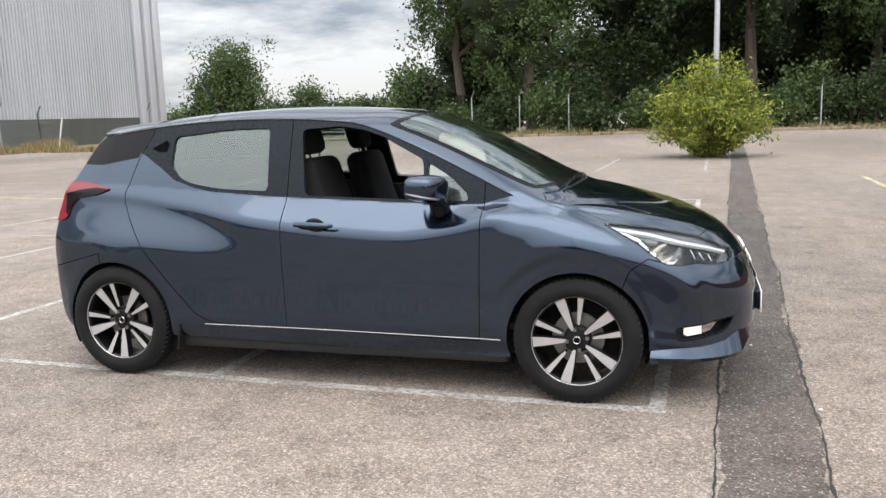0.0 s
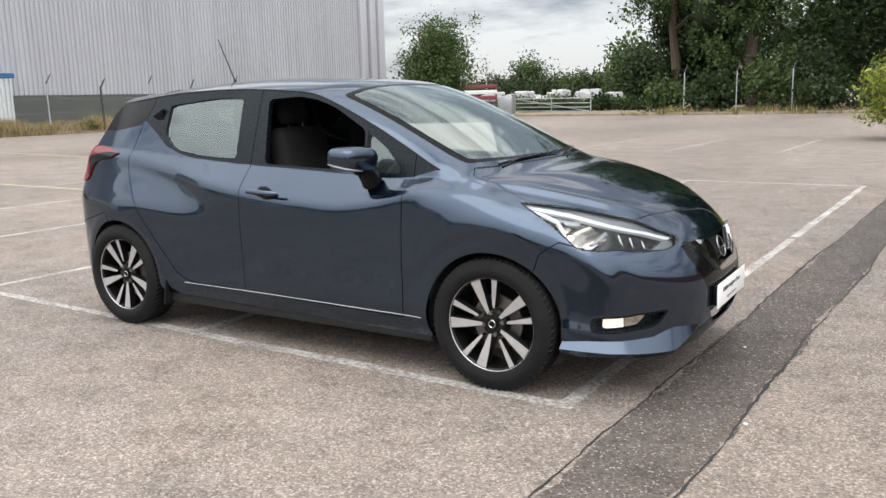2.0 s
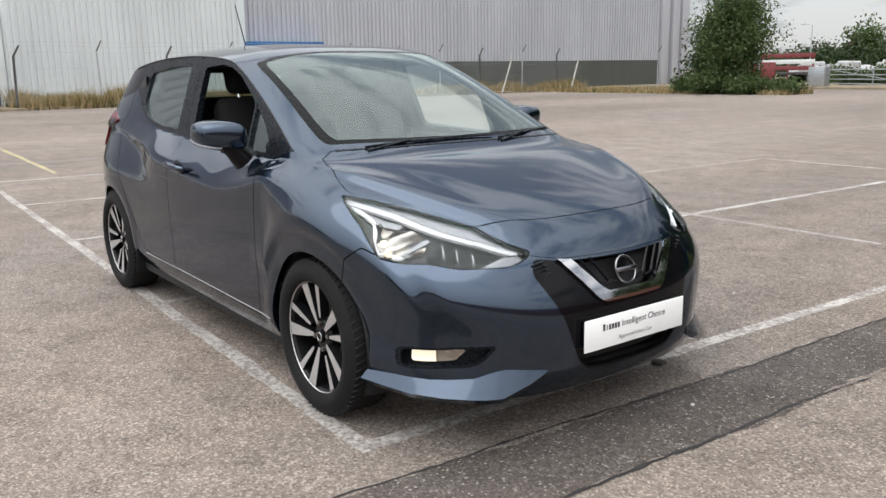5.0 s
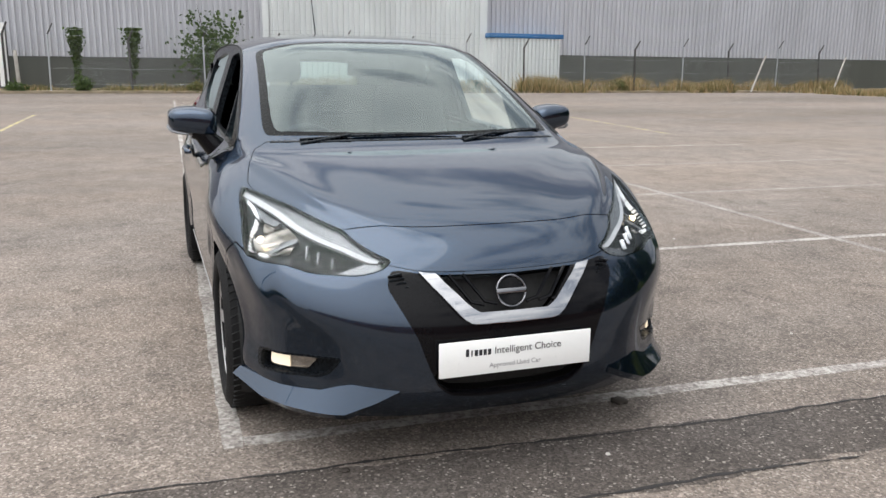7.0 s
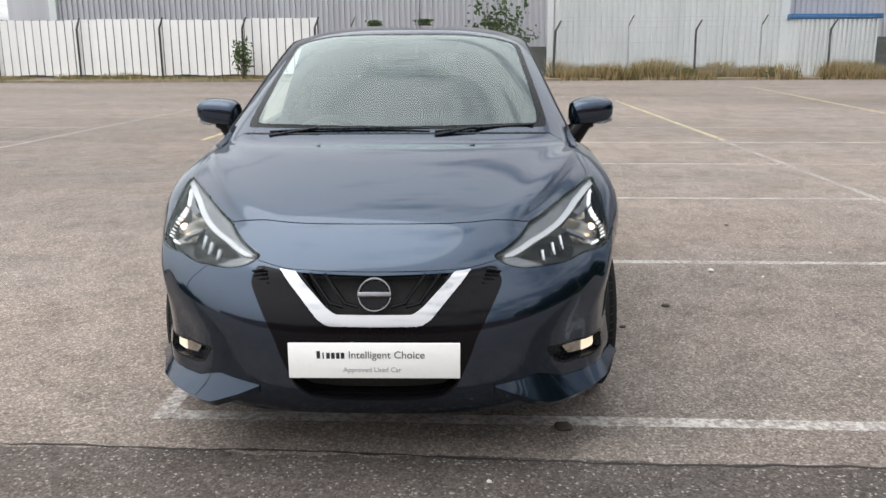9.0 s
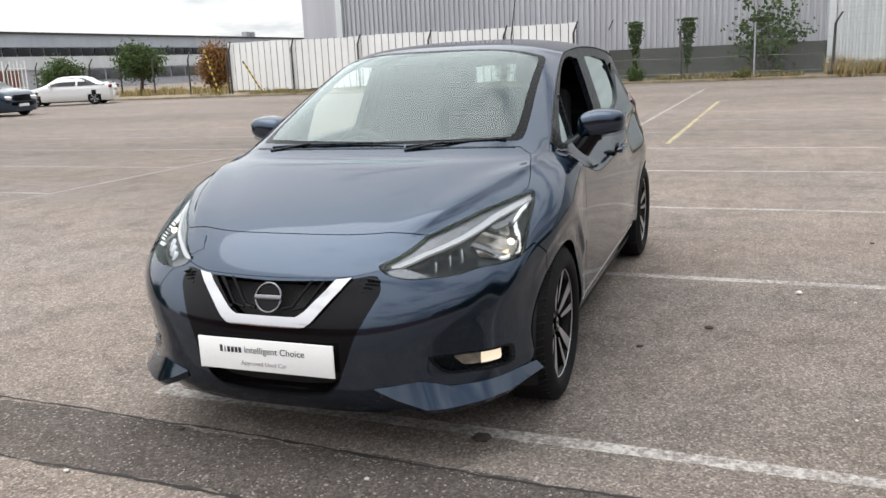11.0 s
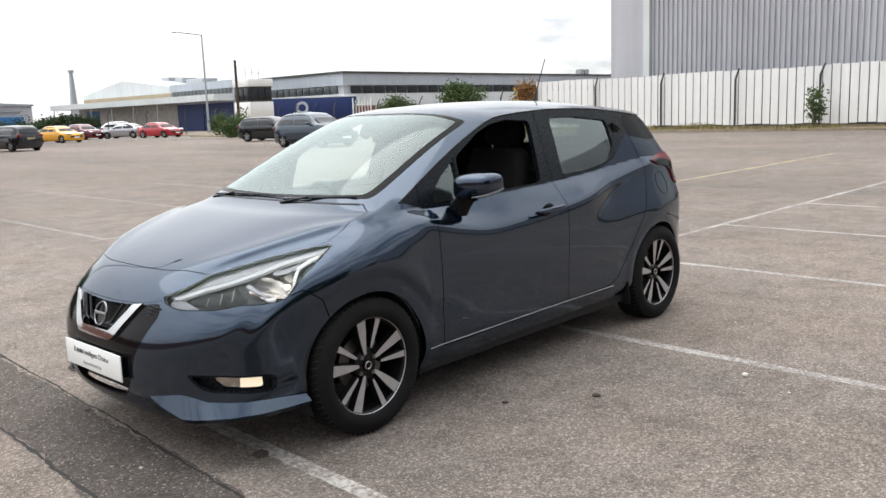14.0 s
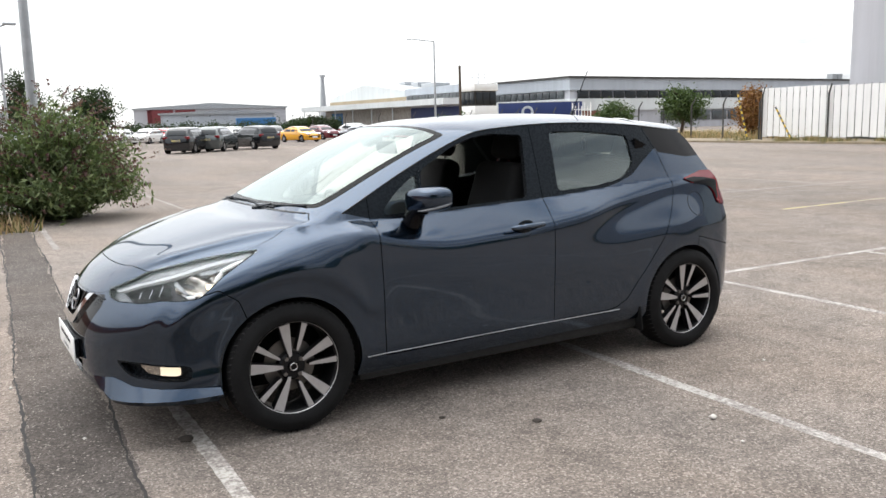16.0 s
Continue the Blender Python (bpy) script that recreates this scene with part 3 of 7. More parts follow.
def band_skin():
    s = np.linspace(0, len(STATION) - 1, 420)
    w = np.concatenate([np.linspace(0, 0.6, 24)[:-1], np.linspace(0.6, 1, 40)])
    S, W = np.meshgrid(s, w, indexing="ij")
    co, no, par, tri = grid_skin(band(S, W), 1, S, W)
    e, sv, wv = 0.004, S.ravel(), W.ravel()
    hi = np.minimum(wv + e, 1.0)
    no = np.cross(band(sv + e, wv) - band(sv - e, wv), band(sv, hi) - band(sv, wv - e))
    no /= np.linalg.norm(no, axis=1, keepdims=True) + 1e-12
    mid = np.array([0.1, 0, 0.6])
    flip = ((co - mid) * no).sum(1).mean() < 0
    no = -no if flip else no
    n = np.cross(co[tri[:, 1]] - co[tri[:, 0]], co[tri[:, 2]] - co[tri[:, 0]])
    tri = tri[:, ::-1] if (n * no[tri[:, 0]]).sum() < 0 else tri
    return Skin(co, no, par, tri)

# ---- the parked hatchback ----
def skin_object(name, pieces, mat, parent, thick=0.0, label=""):
    """A mesh from (skin, side) pieces, side -1 or 1; thick: how deep its edges turn in."""
    CO, NO, TR, top = [], [], [], 0
    for sk, side in pieces:
        if not len(sk.tri):
            continue
        flip = np.array([1, side, 1.0])
        co, no, tri = sk.co, sk.no / (np.linalg.norm(sk.no, axis=1, keepdims=True) + 1e-12), sk.tri
        if thick:
            e = np.sort(np.concatenate([tri[:, [0, 1]], tri[:, [1, 2]], tri[:, [2, 0]]]), 1)
            d = np.concatenate([tri[:, [0, 1]], tri[:, [1, 2]], tri[:, [2, 0]]])
            _, first, count = np.unique(e, axis=0, return_index=True, return_counts=True)
            rim = d[first[count == 1]]
            rim = rim[~((np.abs(co[rim[:, 0], 1]) < 1e-6) & (np.abs(co[rim[:, 1], 1]) < 1e-6))]
            a, b = co[rim[:, 0]], co[rim[:, 1]]
            out = np.cross(b - a, no[rim[:, 0]])
            out /= np.linalg.norm(out, axis=1, keepdims=True) + 1e-12
            wall = np.stack([a, b, b - no[rim[:, 1]] * thick, a - no[rim[:, 0]] * thick], 1).reshape(-1, 3)
            k = len(co) + 4 * np.arange(len(rim))[:, None]
            tri = np.concatenate([tri, k + np.array([0, 2, 1]), k + np.array([0, 3, 2])])
            co, no = np.concatenate([co, wall]), np.concatenate([no, np.repeat(out, 4, 0)])
        CO.append(co * flip), NO.append(no * flip)
        TR.append((tri if side > 0 else tri[:, ::-1]) + top)
        top += len(co)
    co, no, tri = np.concatenate(CO), np.concatenate(NO), np.concatenate(TR)
    me = bpy.data.meshes.new(name)
    me.from_pydata(co.tolist(), [], tri.tolist())
    me.materials.append(mat)
    me.shade_smooth()
    me.normals_split_custom_set_from_vertices(no.tolist())
    ob = new(name, me)
    ob.parent = parent
    if label:
        ob["label"] = label
    return ob


GAP = 0.0022


def zone(poly, grow=0.0, plane="xz", r=0.0):
    """A region of the skin by an outline in a side (xz), front (yz) or skin (sw) view."""
    f = inside(rounded(poly, r) if r else poly)
    i, j = {"xz": (0, 2), "yz": (1, 2)}.get(plane, (1, 2))
    if plane == "sw":
        return lambda k: np.where(k.par[:, 0] > 0.5, f(k.par[:, 1], k.par[:, 2] * 8.0), 1.0) - grow
    return lambda k: f(k.co[:, i], k.co[:, j]) - grow


def both_of(*fs):
    return lambda k: np.max([f(k) for f in fs], 0)


def any_of(*fs):
    return lambda k: np.min([f(k) for f in fs], 0)


def beyond(axis, v, sign=1):
    return lambda k: (v - k.co[:, axis]) * sign


def both_sides(name, sk, mat, parent, thick=0.0, label=""):
    return [skin_object(name, [(sk, side)], mat, parent, thick, label) for side in (-1, 1)]


car = empty("hatchback_car", label="dark blue-grey metallic five-door hatchback parked with front windows open", category="car")

# outlines in the side view
HEADLAMP = [(1.372, 0.861), (1.486, 0.846), (1.612, 0.823), (1.713, 0.797), (1.812, 0.768), (1.962, 0.690), (1.972, 0.662), (1.955, 0.645), (1.87, 0.645), (1.80, 0.660), (1.735, 0.660), (1.66, 0.672), (1.605, 0.716), (1.54, 0.765), (1.46, 0.812)]
GLAZING = [(0.945, 0.985)] + [(x, float(BELT(x)) + 0.002) for x in (0.80, 0.60, 0.36, 0.10, -0.15, -0.35, -0.55, -0.70)] + [(-0.80, 1.034), (-0.92, 1.075), (-1.01, 1.14), (-1.13, 1.215), (-1.22, 1.245), (-1.30, 1.6), (0.3, 1.6), (0.96, 1.1)]
WIN_FRONT = [(-0.143, 0.990), (-0.190, 1.326), (0.02, 1.338), (0.15, 1.318), (0.27, 1.278), (0.485, 1.165), (0.505, 0.965)]
WIN_QUARTER = [(0.525, 0.966), (0.512, 1.150), (0.63, 1.078), (0.722, 0.995), (0.728, 0.960)]
WIN_REAR = [(-0.358, 1.012), (-0.378, 1.338), (-0.60, 1.338), (-0.944, 1.305), (-0.948, 1.148), (-0.885, 1.085), (-0.805, 1.052), (-0.62, 1.025)]
C_PANEL = [(-1.160, 1.195), (-1.075, 1.36), (-1.30, 1.40), (-1.66, 1.33), (-1.66, 1.165), (-1.40, 1.158)]
DOOR_FRONT = [(-0.237, 0.312), (0.40, 0.296), (0.795, 0.288), (0.803, 0.60), (0.812, 0.93), (0.800, 1.6), (-0.250, 1.6), (-0.243, 1.0)]
DOOR_REAR = [(-0.237, 0.312), (-0.62, 0.318), (-0.70, 0.330), (-0.778, 0.367), (-0.922, 0.531), (-1.044, 0.685), (-1.163, 0.873), (-1.200, 0.95), (-1.207, 1.018), (-1.155, 1.195), (-1.085, 1.32), (-1.05, 1.6), (-0.250, 1.6), (-0.243, 1.0)]
TAIL_LAMP = [(-1.300, 1.030), (-1.40, 0.995), (-1.53, 0.978), (-1.585, 0.94), (-1.60, 0.87), (-1.66, 0.852), (-1.9, 0.855), (-1.9, 1.06), (-1.62, 1.066), (-1.50, 1.070)]

side, top = soften(side_skin(), band_skin())
wheelhole = lambda k: np.minimum(np.hypot(k.co[:, 0] - AXLE, k.co[:, 2] - 0.305), np.hypot(k.co[:, 0] + AXLE, k.co[:, 2] - 0.305)) - ARCH_R
_, side = side.cut(wheelhole)
shell_side, shell_top = side, top

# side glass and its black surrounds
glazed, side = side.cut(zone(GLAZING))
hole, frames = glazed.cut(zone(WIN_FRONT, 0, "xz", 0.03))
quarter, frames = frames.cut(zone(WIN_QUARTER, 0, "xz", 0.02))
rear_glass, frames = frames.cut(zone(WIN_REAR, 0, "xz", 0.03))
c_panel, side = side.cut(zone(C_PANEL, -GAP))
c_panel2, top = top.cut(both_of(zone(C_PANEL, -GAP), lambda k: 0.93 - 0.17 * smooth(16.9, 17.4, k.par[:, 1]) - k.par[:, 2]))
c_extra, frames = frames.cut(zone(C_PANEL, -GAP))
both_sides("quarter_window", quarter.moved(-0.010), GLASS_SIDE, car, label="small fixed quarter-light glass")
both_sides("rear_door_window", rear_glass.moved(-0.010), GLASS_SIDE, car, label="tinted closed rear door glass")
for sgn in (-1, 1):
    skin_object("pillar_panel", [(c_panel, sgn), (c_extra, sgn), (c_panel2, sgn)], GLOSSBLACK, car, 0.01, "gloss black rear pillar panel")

lamp_f = zone(HEADLAMP, 0, "xz", 0.012)
front_only = beyond(0, 1.2)
lamp_side, side = side.cut(both_of(lamp_f, front_only))
lamp_top, top = top.cut(both_of(lamp_f, front_only))
tail_f = zone(TAIL_LAMP, 0, "xz", 0.02)
tail_side, side = side.cut(tail_f)
tail_top, top = top.cut(both_of(tail_f, lambda k: 0.80 - k.par[:, 2], beyond(0, -1.2, -1)))

# doors, wings, sills
fd_frame, frames = frames.cut(zone(DOOR_FRONT, -GAP))
rd_frame, frames = frames.cut(zone(DOOR_REAR, -GAP))
fd, side = side.cut(zone(DOOR_FRONT, -GAP))
_, side = side.cut(zone(DOOR_FRONT, GAP))
rd, side = side.cut(zone(DOOR_REAR, -GAP))
_, side = side.cut(zone(DOOR_REAR, GAP))
_, frames = frames.cut(zone(DOOR_FRONT, GAP))
_, frames = frames.cut(zone(DOOR_REAR, GAP))
doors = {}
for sgn, which in ((-1, "right"), (1, "left")):
    d = skin_object("front_door", [(fd, sgn)], PAINT, car, 0.02, "painted front door with its window down")
    skin_object("window_frame", [(fd_frame, sgn)], TRIMBLACK, d, 0.03, "satin black window frame")
    doors[sgn] = d
    d2 = skin_object("rear_door", [(rd, sgn)], PAINT, car, 0.02, "painted rear door")
    skin_object("window_frame", [(rd_frame, sgn)], TRIMBLACK, d2, 0.03, "satin black window frame")
    if len(frames.tri):
        for name, bit in zip(("sail_panel", "pillar_infill"), frames.cut(beyond(0, 0.3))):
            skin_object(name, [(bit, sgn)], TRIMBLACK, car, 0.01, "black fixed sail panel" if name[0] == "s" else "black pillar infill")

# bonnet and nose, in skin coordinates (w is scaled by 8)
HOOD = [(9.93, -1), (9.93, 6.9), (9.6, 7.35), (8.76, 7.55), (8.0, 7.72), (7.35, 7.80), (7.10, 7.70), (6.94, 7.44), (6.67, 6.72), (6.42, 6.0), (6.12, 5.45), (6.33, 3.9), (6.37, 1.5), (6.38, -1)]
NOSE_P = [(6.38, -1), (6.37, 1.5), (6.33, 3.9), (6.12, 5.45), (5.55, 4.5), (5.22, 4.05), (5.04, 3.0), (5.0, -1)]
SCREEN = [(10.02, -1), (10.05, 3.0), (10.10, 6.95), (10.6, 7.10), (11.4, 7.20), (12.00, 7.28), (12.06, 6.0), (12.04, -1)]
hood, top = top.cut(zone(HOOD, -0.012, "sw"))
_, top = top.cut(zone(HOOD, 0.012, "sw"))
nose, top = top.cut(zone(NOSE_P, -0.012, "sw"))
_, top = top.cut(zone(NOSE_P, 0.012, "sw"))
screen, top = top.cut(zone(SCREEN, 0, "sw", 0.25))
skin_object("bonnet", [(hood, -1), (hood, 1)], PAINT, car, 0.02, "painted bonnet with two soft ridges")
skin_object("nose_panel", [(nose, -1), (nose, 1)], PAINT, car, 0.02, "painted nose panel over the grille")
clear, frit = screen.cut(zone([(10.10, -1), (10.13, 3.0), (10.19, 6.55), (10.7, 6.72), (11.4, 6.82), (11.92, 6.90), (11.98, 5.0), (11.95, -1)], 0, "sw", 0.5))
ws = skin_object("windscreen", [(clear, -1), (clear, 1)], GLASS_SCREEN, car, 0, "laminated windscreen reflecting the sky")
skin_object("windscreen_border", [(frit, -1), (frit, 1)], FRIT, ws, 0.004, "black printed edge")
sensor, _ = clear.cut(zone([(11.66, -1), (11.68, 1.55), (11.80, 1.75), (12.1, 1.8), (12.1, -1)], 0, "sw", 0.05))
skin_object("sensor_patch", [(sensor.moved(-0.004), -1), (sensor.moved(-0.004), 1)], FRIT, ws, 0.004, "black printed patch round the mirror")

# rear glass, then roof against tail
rear_f = zone([(17.25, -1), (17.25, 6.4), (18.7, 6.2), (18.75, -1)], 0, "sw", 0.3)
rglass, top = top.cut(rear_f)
skin_object("tailgate_window", [(rglass, -1), (rglass, 1)], GLASS_SIDE, car)
front_b, top = top.cut(lambda k: k.par[:, 1] - 5.45 + 0.6 * (1 - k.par[:, 2]))
wing_top, top = top.cut(lambda k: k.par[:, 1] - 9.98)
roof, tailgate = top.cut(lambda k: k.par[:, 1] - 17.2)
skin_object("roof", [(roof, -1), (roof, 1)], PAINT, car, 0, "painted roof and screen pillars")
rear_bumper, tailgate = tailgate.cut(lambda k: 20.6 - k.par[:, 1])
skin_object("tailgate", [(tailgate, -1), (tailgate, 1)], PAINT, car, 0.01)

# grille cut-outs in the front view
GRILLE = [(-0.2, 0.640), (0.262, 0.652), (0.372, 0.667), (0.392, 0.618), (0.312, 0.465), (0.290, 0.40), (0.250, 0.305), (0.20, 0.268), (0.10, 0.257), (-0.2, 0.255)]
FOG = [(0.752, 0.378), (0.525, 0.398), (0.565, 0.335), (0.60, 0.318), (0.758, 0.305)]
# y, top height, lip height, how far the lip stands out
BLADE = [(0.368, 0.298, 0.294, 0.003), (0.43, 0.305, 0.262, 0.026), (0.505, 0.313, 0.224, 0.056), (0.545, 0.301, 0.222, 0.058), (0.59, 0.282, 0.222, 0.056), (0.66, 0.276, 0.226, 0.052), (0.72, 0.276, 0.231, 0.048), (0.765, 0.276, 0.238, 0.040), (0.800, 0.272, 0.246, 0.030)]
ahead = beyond(0, 1.55)
grille_f = both_of(zone(GRILLE, 0, "yz", 0.02), beyond(0, 1.9), lambda k: k.par[:, 1] - 5.2)
fog_f = both_of(zone(FOG, 0, "yz", 0.02), ahead)
grille, front_b = front_b.cut(grille_f)
fogs, bump_side, bump_top = [], side, front_b
fog_a, bump_top = bump_top.cut(fog_f)
BUMPER_SEAM = [(1.455, 0.20), (1.47, 0.56), (1.505, 0.648), (1.585, 0.702), (1.66, 0.68), (2.3, 0.68), (2.3, 0.0), (1.455, 0.0)]
bs, wing_side = bump_side.cut(zone(BUMPER_SEAM, -GAP))
_, wing_side = wing_side.cut(zone(BUMPER_SEAM, GAP))
fog_b, bs = bs.cut(fog_f)
bumper = skin_object("front_bumper", [(bs, -1), (bs, 1), (bump_top, -1), (bump_top, 1)], PAINT, car, 0.02, "painted front bumper")
skin_pts = np.concatenate([k.co[k.co[:, 0] > 1.4] for k in (shell_side, shell_top)])
skin_nor = np.concatenate([k.no[k.co[:, 0] > 1.4] for k in (shell_side, shell_top)])


def on_nose(y, z):
    """Place and level way out of the body's nose at that half width and height."""
    d = np.hypot(skin_pts[:, 1] - y, skin_pts[:, 2] - z)
    near = np.argsort(d)[:6]
    n = skin_nor[near].mean(0)
    return Vector((float(skin_pts[near, 0].mean()), y, z)), Vector((n[0], n[1], 0)).normalized()


for sgn in (-1, 1):
    bm = bmesh.new()
    rows = []
    for y, top_z, lip_z, out in BLADE:
        p, n = on_nose(y, top_z)
        q, _ = on_nose(y, lip_z)
        lip = Vector((q.x, q.y, lip_z)) + n * out
        foot = Vector((q.x, q.y, lip_z - 0.022)) + n * max(0.0, out - 0.020)
        back = Vector((q.x, q.y, lip_z - 0.018)) - n * 0.05
        row = [p - n * 0.02, p + n * 0.003, p.lerp(lip, 0.5) + n * 0.0015, lip, foot, back]
        rows.append([bm.verts.new((v.x, v.y * sgn, v.z)) for v in row])
    for r0, r1 in zip(rows, rows[1:]):
        for i in range(5):
            bm.faces.new((r0[i], r0[i + 1], r1[i + 1], r1[i]))
    bm.faces.new(rows[0]), bm.faces.new(rows[-1][::-1])
    part("bumper_blade", bm, PAINT, bumper, "angular painted corner blade", 22)
sill, rest = wing_side.cut(both_of(lambda k: k.co[:, 2] - 0.30, beyond(0, 1.0, -1), beyond(0, -1.0)))
wing, quarter_p = rest.cut(beyond(0, 0.3))
rb_f = both_of(beyond(0, -1.35, -1), lambda k: k.co[:, 2] - 0.66 - 0.25 * (k.co[:, 0] + 1.45))
rb_side, quarter_p = quarter_p.cut(lambda k: rb_f(k) + GAP)
_, quarter_p = quarter_p.cut(lambda k: rb_f(k) - GAP)
skin_object("rear_bumper", [(rb_side, -1), (rb_side, 1), (rear_bumper, -1), (rear_bumper, 1)], PAINT, car, 0.012)
for sgn in (-1, 1):
    skin_object("front_wing", [(wing, sgn), (wing_top, sgn)], PAINT, car, 0.02, "painted front wing")
    skin_object("rear_quarter", [(quarter_p, sgn)], PAINT, car, 0.02, "painted rear quarter panel")
    skin_object("sill", [(sill, sgn)], PAINT, car, 0.02)
# dark layer behind the joints
backs = []
for sk in (shell_side, shell_top):
    for f in (zone(WIN_FRONT, 0.012), zone(WIN_QUARTER, 0.006), zone(WIN_REAR, 0.006)):
        _, sk = sk.cut(both_of(f, lambda k: k.par[:, 0] - 0.5))
    _, sk = sk.cut(zone(SCREEN, -0.02, "sw"))
    _, sk = sk.cut(rear_f)
    _, sk = sk.cut(both_of(lamp_f, front_only))
    _, sk = sk.cut(fog_f)
    _, sk = sk.cut(grille_f)
    backs.append(sk.moved(-0.014))
skin_object("inner_shell", [(b, sgn) for b in backs for sgn in (-1, 1)], DARK, car, 0, "dark inner body shell")

# grille: gloss black surround, chrome V, mesh bars, badge
V_IN = [(-0.2, 0.533), (0.118, 0.535), (0.148, 0.556), (0.262, 0.672)]
V_OUT = [(0.306, 0.672), (0.172, 0.521), (0.142, 0.502), (-0.2, 0.497)]
v_f = zone(V_IN + V_OUT, 0, "yz")
mesh_f = zone([(-0.2, 0.533), (0.118, 0.535), (0.148, 0.556), (0.262, 0.69), (-0.2, 0.69)], 0, "yz")
low_f = zone([(-0.3, 0.352), (0.268, 0.352), (0.245, 0.312), (0.205, 0.280), (0.10, 0.268), (-0.3, 0.266)], 0, "yz", 0.01)
vee, g2 = grille.cut(v_f)
upper, g2 = g2.cut(mesh_f)
lower, g2 = g2.cut(low_f)
gr = skin_object("grille", [(g2, -1), (g2, 1)], GLOSSBLACK, car, 0.02, "gloss black grille surround")
skin_object("chrome_vee", [(vee.moved(0.014), -1), (vee.moved(0.014), 1)], CHROME, gr, 0.03, "bright chrome V-shaped trim")
skin_object("grille_back", [(upper.moved(-0.05), -1), (upper.moved(-0.05), 1)], DARK, gr)
skin_object("lower_intake", [(lower.moved(-0.05), -1), (lower.moved(-0.05), 1)], DARK, gr)

# grille bars and the round badge, a plain ring with a bar
for sgn in (-1, 1):
    for k in range(3):
        bm = bmesh.new()
        x0 = 0.085 + 0.045 * k
        pts = [(2.030 - 0.001 * k, sgn * (x0 + 0.070), 0.650), (2.048, sgn * (x0 + 0.035), 0.605), (2.064, sgn * (x0 + 0.006), 0.566), (2.070, sgn * (x0 - 0.035), 0.556)]
        part("grille_bar", sweep(bm, pts, 0.006, 6), GLOSSBLACK, gr)
    for k in range(4):
        bm = bmesh.new()
        a, b = (2.008 + 0.004 * k, sgn * (0.345 - 0.006 * k), 0.660 - 0.014 * k), (1.992 + 0.004 * k, sgn * (0.385 - 0.004 * k), 0.648 - 0.014 * k)
        part("vent_fin", tube(bm, a, b, 0.004, seg=6), TRIMBLACK, gr)
badge_m = pose(2.062, 0, 0.592, 0, 90 - 20, 0)
bm = bmesh.new()
lathe(bm, [(0.049 + 0.0045 * math.cos(a), 0.0055 * math.sin(a)) for a in [2 * math.pi * i / 10 for i in range(10)]], 40, badge_m, closed=True)
badge = part("badge", bm, BADGE, gr, "chrome ring badge with a cross bar")
bm = bmesh.new()
box(bm, (0.017, 0.104, 0.008), badge_m @ Matrix.Translation((0, 0, 0.004)), 0.003)
part("badge_bar", bm, BADGE, badge)
bm = bmesh.new()
lathe(bm, [(0.0, -0.006), (0.043, -0.004)], 32, badge_m)
part("badge_back", bm, GLOSSBLACK, badge)

# front plate: a dealer's board
bm = bmesh.new()
box(bm, (0.006, 0.520, 0.113), pose(2.118, 0, 0.402), 0.0025)
plate = part("front_plate", bm, PLATEWHITE, car, "white plastic show plate with dark lettering")
bm = bmesh.new()
box(bm, (0.02, 0.48, 0.09), pose(2.105, 0, 0.402), 0.003)
part("plate_mount", bm, TRIMBLACK, plate)


def lettering(text, size, y, z, mat, parent):
    cu = bpy.data.curves.new("lettering", "FONT")
    cu.body, cu.size, cu.align_x, cu.align_y, cu.extrude = text, size, "LEFT", "CENTER", 0.0004
    cu.materials.append(mat)
    ob = new("lettering", cu)
    ob.matrix_world = Matrix.Translation((2.1218, y, z)) @ Matrix(((0, 0, 1, 0), (1, 0, 0, 0), (0, 1, 0, 0), (0, 0, 0, 1)))
    ob.parent = parent
    return ob


lettering("Intelligent Choice", 0.0325, -0.078, 0.420, INK, plate)
lettering("Approved Used Car", 0.0215, -0.094, 0.373, GREYINK, plate)
for k in range(6):
    bm = bmesh.new()
    box(bm, (0.0008, 0.0105 if k != 1 else 0.004, 0.019 if k else 0.024), pose(2.1216, -0.168 + 0.0147 * k, 0.4185 if k else 0.421), 0)
    part("name_bar", bm, INK, plate, "dark printed bar")

# head lamps
def strip(pts):
    """The outline of a band along (x, z, width) points."""
    up, low = [], []
    for i, (x, z, w) in enumerate(pts):
        p, q = pts[max(i - 1, 0)], pts[min(i + 1, len(pts) - 1)]
        d = Vector((q[0] - p[0], q[1] - p[1])).normalized()
        up.append((x - d.y * w / 2, z + d.x * w / 2)), low.append((x + d.y * w / 2, z - d.x * w / 2))
    return up + low[::-1]


def faceted(k, depth, amp, pitch):
    """Pressed into upright facets at that depth behind the lens."""
    u = k.co[:, 0] * 0.8 + k.co[:, 1] * 0.5
    return k.shaped(depth + amp * (np.abs((u / pitch) % 2 - 1) - 0.5) + 0.5 * amp * (np.abs((k.co[:, 2] / pitch * 0.8) % 2 - 1) - 0.5))


INSET = zone(HEADLAMP, -0.004, "xz", 0.012)
GUIDE = [(1.385, 0.852, 0.010), (1.49, 0.832, 0.015), (1.593, 0.808, 0.016), (1.74, 0.760, 0.013), (1.862, 0.723, 0.010), (1.945, 0.688, 0.008)]
DRL_TOP = strip(GUIDE)
UPPER_BEZEL = [(1.38, 0.857), (1.49, 0.842), (1.612, 0.820), (1.713, 0.794), (1.812, 0.765), (1.955, 0.692)] + [(x, z + 0.004) for x, z, _ in GUIDE[::-1]]
OUTER_BEZEL = [(1.43, 0.838), (1.50, 0.818), (1.575, 0.797), (1.562, 0.780), (1.535, 0.790), (1.48, 0.815)]
